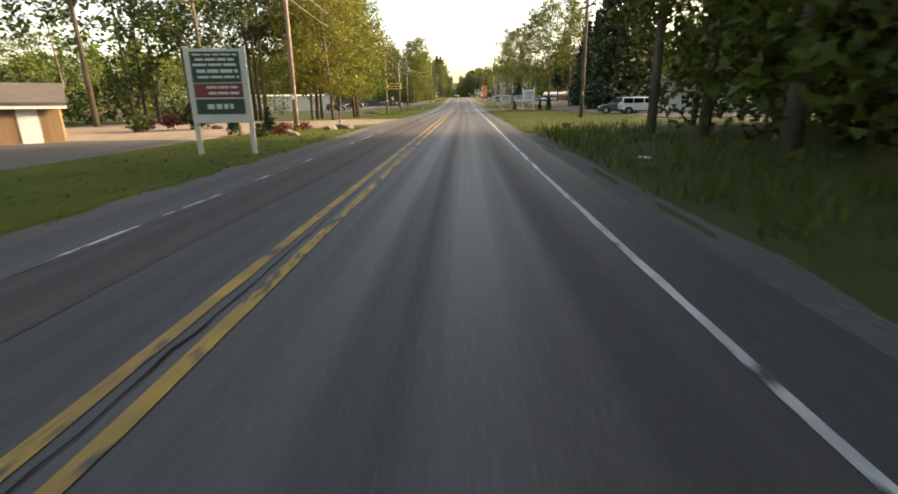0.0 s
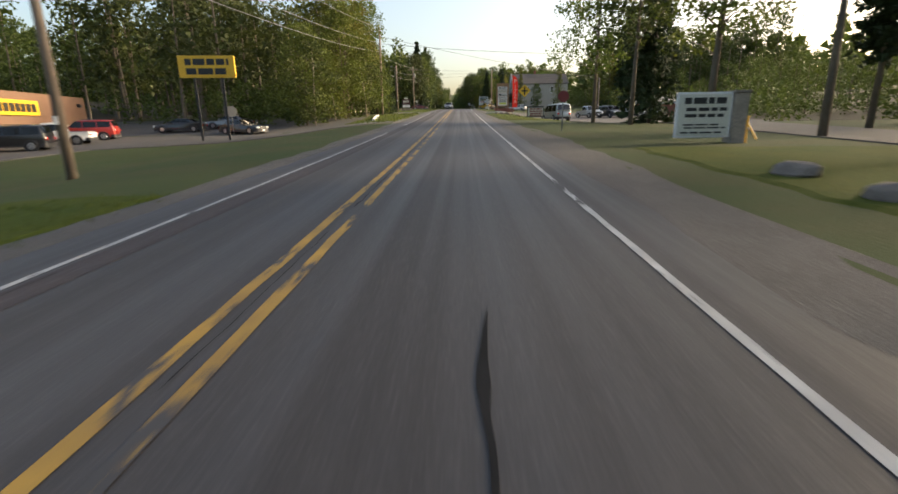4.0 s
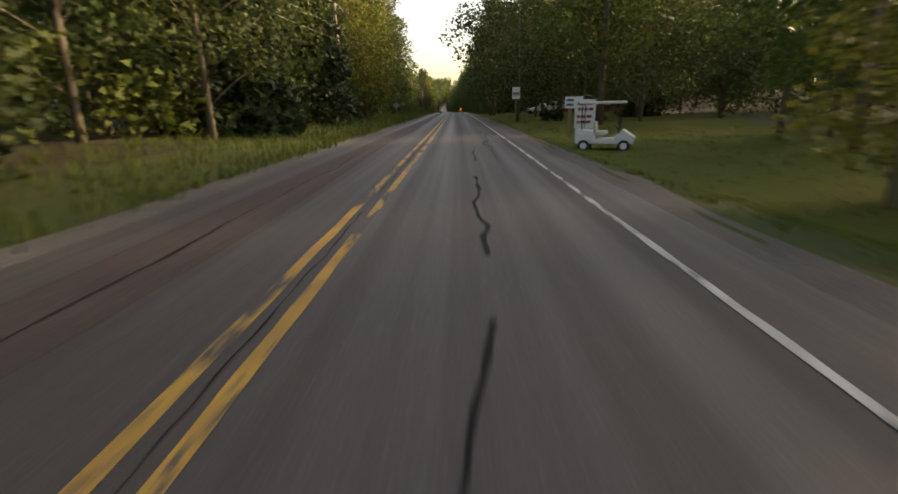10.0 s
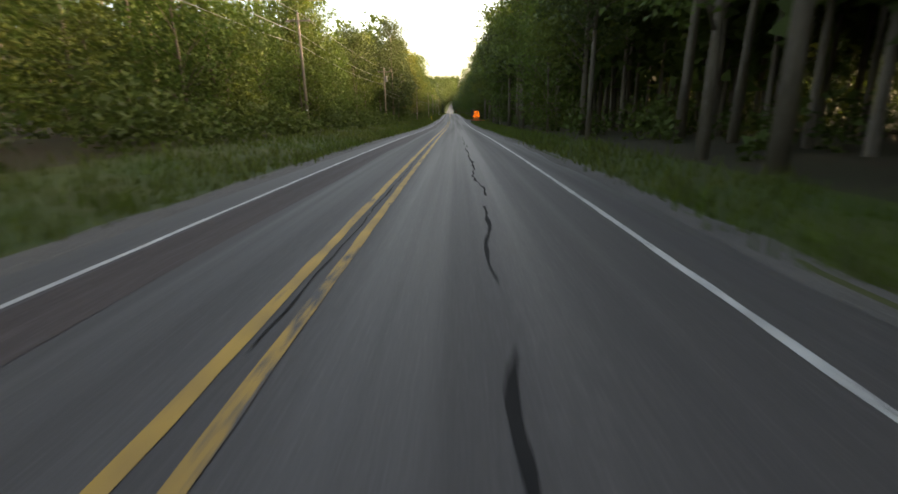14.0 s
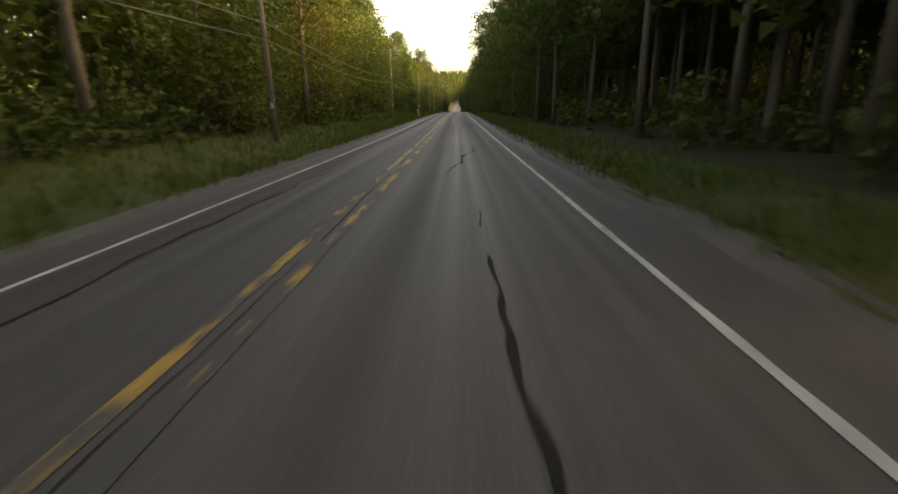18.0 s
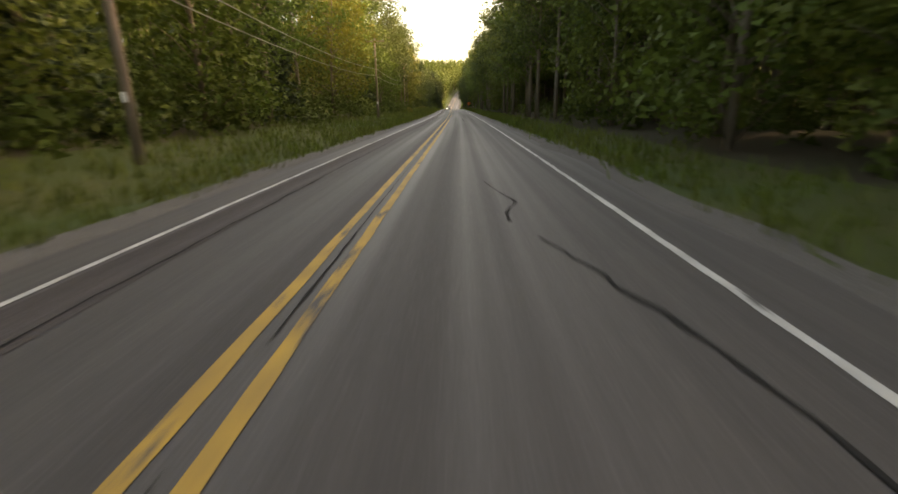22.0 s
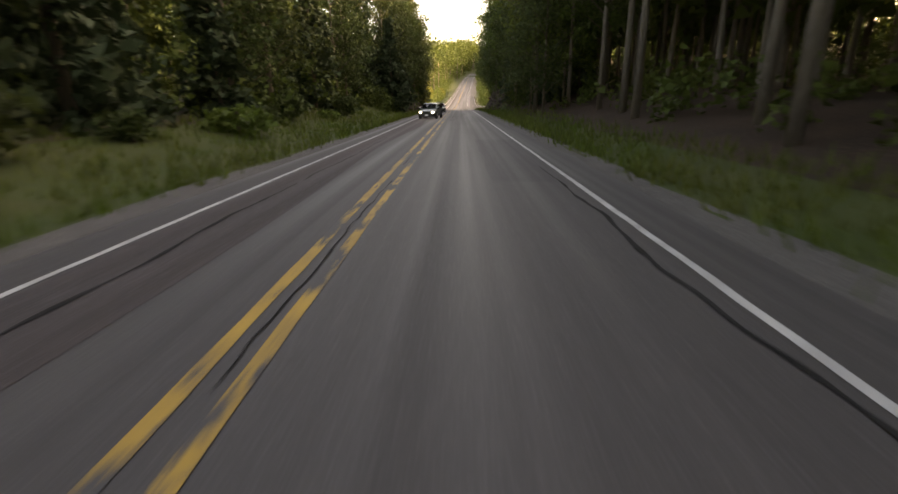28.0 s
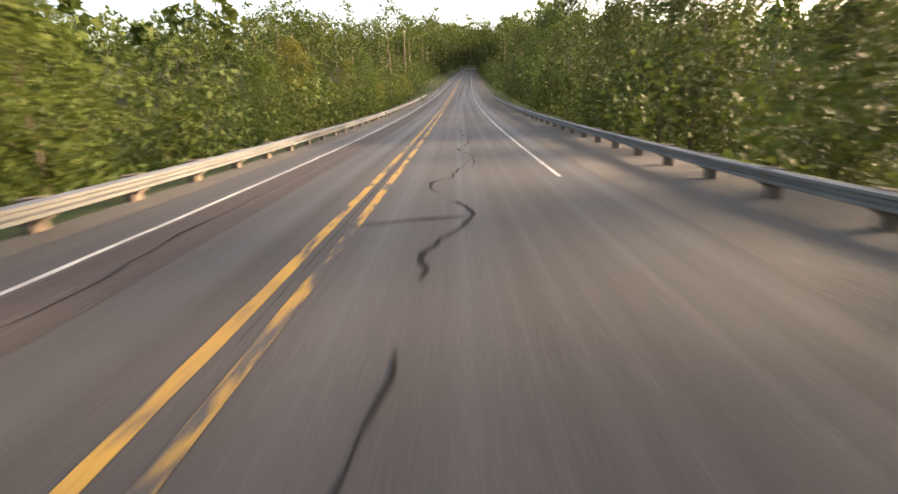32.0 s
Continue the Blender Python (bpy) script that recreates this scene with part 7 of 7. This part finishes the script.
def cottage(lat, y, turn, w, d, z, rise, wallm, label, wins, along="x", roofm=None, size=0.85):
    c = thing("cottage", label, "house", at(lat, y), turn)
    c.scale = (size, size, size)
    part("wall", boxed(-w / 2, w / 2, -d / 2, d / 2, -0.8, z), wallm, c)
    siding(c, -w / 2, w / 2, 0.0, z - 0.05, -d / 2, wallm, 0.2)
    gable_roof(c, w, d, z, rise, 0.45, roofm or SHINGLE, along)
    if along == "y":
        part("gable_wall", prism([(-w / 2, z), (w / 2, z), (0, z + rise)], 0.2), wallm, c).location = (0, -d / 2 + 0.1, 0)
        for sg in (-1, 1):
            part("barge_board", tube([(sg * (w / 2 + 0.45), -d / 2 - 0.46, z - 0.4 * rise / (w / 2) + 0.05), (0, -d / 2 - 0.46, z + rise + 0.08)], 0.1, 4), WHITE, c)
    else:
        for sg in (-1, 1):
            part("gable_wall", prism([(-d / 2, z), (d / 2, z), (0, z + rise)], 0.2, axis="x"), wallm, c).location = (sg * (w / 2 - 0.1), 0, 0)
    part("fascia", boxed(-w / 2 - 0.4, w / 2 + 0.4, -d / 2 - 0.42, -d / 2 - 0.36, z - 0.34, z - 0.16), WHITE, c)
    for x, zz, ww, hh in wins:
        window(c, x, zz, ww, hh, -d / 2 - 0.035, False)
    part("door", boxed(w * 0.28, w * 0.28 + 0.95, -d / 2 - 0.06, -d / 2, 0.0, 2.05, bevel=0.01), WHITE, c)
    return c


cottage(27.8, 20.0, -22, 13, 8, 2.6, 1.3, SIDING_WHITE, "white single-storey house with a shingle roof and paired windows", [(-4.4, 1.5, 1.0, 1.2), (-1.2, 1.5, 1.0, 1.2), (1.4, 1.5, 1.0, 1.2)], size=0.72)
cottage(30.0, 47.0, -15, 8, 9, 3.3, 3.0, SIDING, "beige house with a steep shingle roof among spruces", [(-2.4, 1.6, 0.7, 1.8), (-1.2, 1.6, 0.7, 1.8), (0.0, 1.6, 0.7, 1.8)], "y")
cottage(25.0, 57.0, -30, 9, 9, 2.9, 1.6, SIDING, "beige house with narrow windows and a low roof", [(-2.6, 1.4, 0.6, 1.5), (-1.0, 1.4, 0.6, 1.5), (0.8, 1.4, 0.6, 1.5)])
cottage(-18.4, -12.5, 38, 9, 7, 2.3, 1.1, WOOD, "low tan cottage with overhanging roof beside the lot", [(-2.6, 1.3, 1.0, 1.0), (0.2, 1.3, 1.0, 1.0)], roofm=SHINGLE, size=0.68)
cottage(-16.0, 138.0, 62, 9, 7, 1.9, 0.8, SIDING, "low roadside building with slatted windows and dark roof", [(-2.8, 1.0, 1.4, 1.1), (-0.8, 1.0, 1.4, 1.1)])
cottage(22.0, 304.0, -18, 11, 8, 2.4, 2.0, BRICK_RED, "red gabled house with white trim among trees", [(-3.4, 1.3, 1.2, 1.1), (-1.0, 1.3, 1.2, 1.1)], "y", size=0.62)
cottage(35.0, 142.0, -20, 12, 8, 2.4, 0.9, BRICK_RED, "long low brown garage with a white roller door", [], roofm=SIDING)
cottage(31.0, 226.0, -10, 7, 8, 3.2, 2.2, SIDING_WHITE, "white house glimpsed between spruces", [(-1.8, 1.5, 0.9, 1.2), (0.2, 1.5, 0.9, 1.2)], "y")
part("vent_pipe", tube([(0, 0, 2.5), (0, 0, 4.6)], 0.07, 8), CREAM, bpy.data.objects["cottage.003"])

# ---- guardrails ----
def guardrail(side, y0, y1, lat_of, label):
    g = thing("guardrail", label, "guardrail")
    prof = [(-0.04, -0.155), (0.04, -0.12), (0.04, -0.06), (-0.02, -0.03), (-0.02, 0.03), (0.04, 0.06), (0.04, 0.12), (-0.04, 0.155)]
    ys = span(y0, y1, 2.0)
    verts, faces = [], []
    for y in ys:
        for a, b in prof:
            verts.append((rx(y) + lat_of(y) - side * a, y, rz(y) + 0.27 + 0.75 * b))
        for a, b in prof[::-1]:
            verts.append((rx(y) + lat_of(y) - side * (a - 0.012), y, rz(y) + 0.27 + 0.75 * b))
    n = 2 * len(prof)
    for i in range(len(ys) - 1):
        for k in range(n):
            faces.append((i * n + k, i * n + (k + 1) % n, (i + 1) * n + (k + 1) % n, (i + 1) * n + k))
    faces += [tuple(range(n)), tuple(range((len(ys) - 1) * n, len(ys) * n))]
    r = new("rail", mesh_of("rail", verts, faces, STEEL))
    r.parent = g
    pm = mesh_of("rail_post", [(x, yy, z) for z in (-1.0, 0.38) for x, yy in ((-0.08, -0.1), (0.08, -0.1), (0.08, 0.1), (-0.08, 0.1))],
                 [(0, 1, 5, 4), (1, 2, 6, 5), (2, 3, 7, 6), (3, 0, 4, 7), (4, 5, 6, 7)], POLE)
    bm2 = mesh_of("spacer", [(x, yy, z) for z in (0.12, 0.40) for x, yy in ((-0.06, -0.07), (0.06, -0.07), (0.06, 0.07), (-0.06, 0.07))],
                  [(0, 1, 5, 4), (1, 2, 6, 5), (2, 3, 7, 6), (3, 0, 4, 7), (4, 5, 6, 7), (3, 2, 1, 0)], POLE)
    y = y0 + 0.4
    while y < y1:
        for me, off in ((pm, 0.24), (bm2, 0.1)):
            o = new(me.name, me)
            o.parent = g
            o.location = (rx(y) + lat_of(y) + side * off, y, rz(y))
        y += 1.9
    return g


guardrail(-1, 956.0, 1052.0, lambda y: ramp([(956, -4.4), (966, -3.9), (980, -3.6), (1052, -3.6)], y), "galvanised steel guardrail on wooden posts along the valley")
guardrail(1, 958.0, 1046.0, lambda y: ramp([(957, 12.6), (960, 11.6), (963, 10.5), (967, 8.2), (975, 6.9), (985, 6.0), (1046, 5.8)], y), "galvanised steel guardrail curving round the pull-off")


# ---- lots and lawns ----
def patch(name, y0, y1, l0, l1, material, label, category, up=0.03, step=2.0):
    """A flush surface that follows the ground between two side limits, each a number or a table of (station, place)."""
    f0 = (lambda y: ramp(l0, y)) if isinstance(l0, list) else (lambda y: l0)
    f1 = (lambda y: ramp(l1, y)) if isinstance(l1, list) else (lambda y: l1)
    lip = 0.05
    if category == "lawn":
        lip, step = 0.32, 0.8
        g0, g1 = f0, f1
        sway = lambda y: 0.09 * math.sin(1.9 * y) + 0.07 * math.sin(4.3 * y + 1)
        f0, f1 = (lambda y: g0(y) + sway(y)), (lambda y: g1(y) + sway(y + 7))
    def lats(y):
        y = min(max(y, y0), y1)
        return [f0(y) - lip] + [f0(y) + (f1(y) - f0(y)) * k / 10 for k in range(11)] + [f1(y) + lip]
    def hgt(lat, y):
        q = min(max(y, y0), y1)
        inside = y0 <= y <= y1 and f0(q) - 0.01 <= lat <= f1(q) + 0.01
        return ground(lat, y) + (up if inside else -0.03)
    return sheet(name, [y0 - lip] + span(y0, y1, step) + [y1 + lip], lats, hgt, material, label, category, smooth=False)


patch("gravel_lot_left", -12, 10, [(-12, -24), (10, -26)], [(-12, -9.5), (-7, -8.8), (-2, -6.5), (1, -3.6), (8, -3.6), (10, -8)], GRAVEL_TAN, "tan gravel driveway and lot beside the road", "driveway")
patch("gravel_drive_front", -60, -12, -24, [(-60, -8.5), (-12, -9.5)], LOT, "worn asphalt drive beside the grass", "driveway")
patch("lawn_left", 10, 66, -16, [(10, -8), (14, -3.8), (66, -3.8)], LAWN, "mown lawn sloping away from the road", "lawn", 0.04)
patch("lawn_left_verge", -48, -4, [(-48, -8.4), (-12, -9.0), (-4, -7.5)], [(-48, -3.9), (-8, -3.9), (-4, -4.6)], LAWN, "strip of mown grass beside the road", "lawn", 0.04)
patch("store_lot", 62, 112, [(62, -27), (112, -36)], [(62, -22.5), (86, -20), (94, -8), (97, -3.6), (104, -3.6), (112, -8)], LOT, "asphalt parking lot of the store", "parking lot", 0.05)
patch("lawn_right", 8, 40, [(8, 4.6), (26, 4.6), (40, 5.6)], [(8, 15.0), (20, 14.0), (40, 11)], LAWN, "mown lawn with a low rise", "lawn", 0.05)
patch("lawn_right_near", -10, 8, [(-10, 4.6), (8, 4.6)], [(-10, 10), (8, 15)], LAWN, "mown lawn beside the road", "lawn", 0.05)
patch("driveway_right", 0, 32, [(0, 15.2), (20, 14.2), (32, 12.5)], [(0, 26), (32, 22)], LOT, "pale asphalt driveway beside the lawn", "driveway", 0.06)
patch("entrance_right", 36, 44, 4.6, 24, LOT, "asphalt entrance branching off the road", "driveway", 0.045)
patch("mulch_bed", 29.5, 36.5, 7.8, [(29.5, 10), (33, 13.5), (36.5, 11)], MULCH, "reddish brown mulch bed round the sign", "planting bed", 0.09)
patch("mulch_bank", 44, 49, [(44, 8.5), (49, 6.6)], [(44, 17), (49, 12)], MULCH, "reddish brown mulch along the entrance", "planting bed", 0.08)
patch("lawn_boulders", 45, 74, 7.4, 16, LAWN, "thin grass behind a row of boulders", "lawn", 0.04)
patch("drive_behind", 40, 110, [(40, 16.2), (110, 17)], [(40, 21), (110, 24)], LOT, "asphalt drive behind the signs", "driveway", 0.05)
patch("gravel_lot_right", 100, 158, [(100, 11.5), (110, 9.5), (115, 8.0), (119, 4.6), (138, 4.6), (141, 9.5), (158, 11)], [(100, 40), (158, 34)], LOT, "wide worn asphalt and gravel parking lot", "parking lot", 0.05)
patch("grass_island", 143, 160, 4.9, [(143, 9), (146, 10.4), (160, 8.5)], LAWN, "grass island beside the parking lot", "lawn", 0.07)
patch("grass_boulder_island", 100, 118.5, [(100, 5.2), (114, 4.9), (118.5, 4.7)], [(100, 10.5), (115, 7.6), (118.5, 5.6)], LAWN, "grass strip with boulders beside the lot", "lawn", 0.06)
patch("side_lot_right", 158, 196, [(158, 4.7), (185, 4.7), (191, 4.7), (196, 9)], [(158, 12), (180, 8.8), (186, 12), (196, 26)], LOT, "worn asphalt apron at the crossroads", "parking lot", 0.04)
patch("shop_lawn_left", 133, 168, [(133, -13), (150, -17), (168, -12)], [(133, -7), (138, -3.9), (160, -3.9), (168, -7.5)], LAWN, "mown lawn round the shopping sign", "lawn", 0.05)
patch("lot_left", 124, 170, -40, [(124, -5), (129, -3.6), (134, -7.2), (150, -17.2), (170, -14)], LOT, "asphalt lot behind the lawn", "parking lot", 0.03)
patch("verge_lawn_left", 100, 122, -8.5, -3.9, LAWN, "sunlit strip of grass beside the road", "lawn", 0.05)
patch("side_road_left", 176, 192, -60, -3.5, LOT, "side road joining at the crossroads", "road", 0.04)
patch("lawn_corner_left", 162, 176, [(162, -12), (170, -13), (176, -9)], [(162, -3.5), (172, -3.7), (174.5, -4.6), (176, -6.5)], LAWN, "mown grass corner with a kerb", "lawn", 0.06)
patch("lawn_right_far", 222, 309, [(222, 7.0), (240, 5.0), (309, 5.0)], [(222, 14), (290, 26), (309, 26)], LAWN, "mown lawn under scattered trees", "lawn", 0.05)
s = tagged(part("kerb", tube([(rx(y) + ramp([(103, -6.4), (112, -7.6)], y), y, ground(-7, y) + 0.12) for y in span(103, 113, 2)], 0.14, 6), WHITE), "pale painted timber edging on the grass", "edging", kind="structure")
tagged(part("lot_kerb", tube([(rx(y) + ramp([(31, 14.5), (38, 11.2)], y), y, ground(12, y) + 0.08) for y in span(31, 38, 1)], 0.12, 6), STONE), "low stone kerb at the driveway edge", "edging", kind="structure")

# single trees of the village, with some added only to shade the road
for lat, y, kd, sz in ((-17, 4, "tall", 1.0), (-21, 9, "tall", 1.05), (-16, 12, "tall", 0.9), (-24, 2, "tall", 1.1), (-19, 18, "tall", 1.0), (-22, 24, "tall", 1.0), (-9.5, 10.0, "yellow", 1.0), (-10.4, 16.0, "yellow", 1.1), (-10.2, 21.5, "yellow", 1.05), (-10.8, 25.2, "yellow", 1.1),
                       (-12.5, 14, "yellow", 1.0), (-13.5, 19, "tall", 0.85), (-12.0, 29, "yellow", 1.1), (-14.5, 24, "tall", 0.8), (-12.5, 34, "yellow", 1.0),
                       (20, 30, "spruce", 1.25), (22.5, 33, "spruce", 1.35), (22, 54, "spruce", 1.2), (24.5, 36, "spruce", 1.3), (27, 62, "spruce", 1.3), (27, 27, "spruce", 1.1), (22.6, 13.5, "yellow", 0.6), (30, 22, "pine", 0.9),
                       (13.2, 92, "tall", 0.95), (15, 85, "tall", 1.0), (17, 79, "tall", 1.0), (12.5, 99, "tall", 0.8), (19, 72, "tall", 1.0), (16, 96, "spruce", 0.8), (22, 66, "tall", 1.0), (24, 74, "tall", 0.95), (23, 84, "pine", 0.8), (25, 60, "pine", 0.95),
                       # maples and beeches 24-40 m right, stations 260-314: added to shade the road
                       (25.5, 181, "larch", 0.9), (42, 188, "spruce", 1.3), (45, 191, "spruce", 1.4), (49, 190, "spruce", 1.25), (47, 196, "spruce", 1.4), (52, 195, "spruce", 1.2), (39.5, 187, "larch", 1.3), (37.5, 190, "larch", 1.2), (26, 272, "maple", 0.95), (31, 281, "dark", 1.0), (27, 289, "maple", 0.9), (33, 296, "dark", 1.0), (28, 304, "maple", 0.95), (36, 287, "dark", 1.1), (38, 302, "dark", 1.1), (34, 270, "maple", 0.9), (24, 312, "dark", 1.0), (30, 314, "maple", 1.0), (40, 276, "dark", 1.1), (37, 262, "maple", 0.95), (30, 260, "dark", 0.9), (10.2, 161.5, "spruce", 0.45), (12.5, 199, "edge", 0.6), (14, 204, "edge", 0.6),
                       (-10.3, 128.4, "spruce", 0.32), (-8.2, 126.0, "spruce", 0.36), (-9.5, 131.0, "spruce", 0.5), (-8.8, 113.0, "young", 1.0), (-9.4, 117.0, "young", 1.1), (-9.0, 121.5, "edge", 0.55), (-9.6, 124.8, "spruce", 0.5), (-11.0, 127.5, "edge", 0.6), (-12.5, 131.0, "edge", 0.6), (-13.5, 126.0, "edge", 0.8), (12, 238, "tall", 0.65), (15, 243, "edge", 0.75), (19, 240, "tall", 0.7), (22, 246, "edge", 0.9), (17, 249, "tall", 0.75), (26, 251, "edge", 0.9), (13.5, 231, "tall", 0.6), (21, 234, "edge", 0.7), (28, 243, "edge", 1.0), (-10.5, 110.0, "edge", 0.75), (-11.5, 121.0, "edge", 0.85),
                       (7.0, 271.5, "maple", 1.0), (10.5, 283.0, "maple", 0.85), (13.5, 258.0, "maple", 0.8), (17.5, 270.0, "maple", 0.9), (5.9, 292.2, "tall", 0.7), (6.7, 296.3, "tall", 0.75), (7.2, 301.5, "tall", 0.65), (7.6, 307.0, "tall", 0.72), (16.5, 183, "larch", 0.75), (21, 187, "edge", 0.42), (7.6, 231.6, "young", 0.8), (21, 278, "spruce", 0.9), (10.5, 257, "tall", 1.0), (16, 240, "pine", 0.9),
                       (13, 281, "tall", 0.95), (17, 287, "tall", 0.95), (12.5, 290, "tall", 0.9), (24, 293, "tall", 0.9), (17.5, 297, "tall", 0.95), (27, 300, "edge", 0.8), (9.5, 226, "edge", 0.65), (11, 219, "spruce", 0.8), (9.8, 213, "spruce", 0.75), (13, 216, "spruce", 0.85)):
    tree(kd, lat, y, sz, group="village trees")
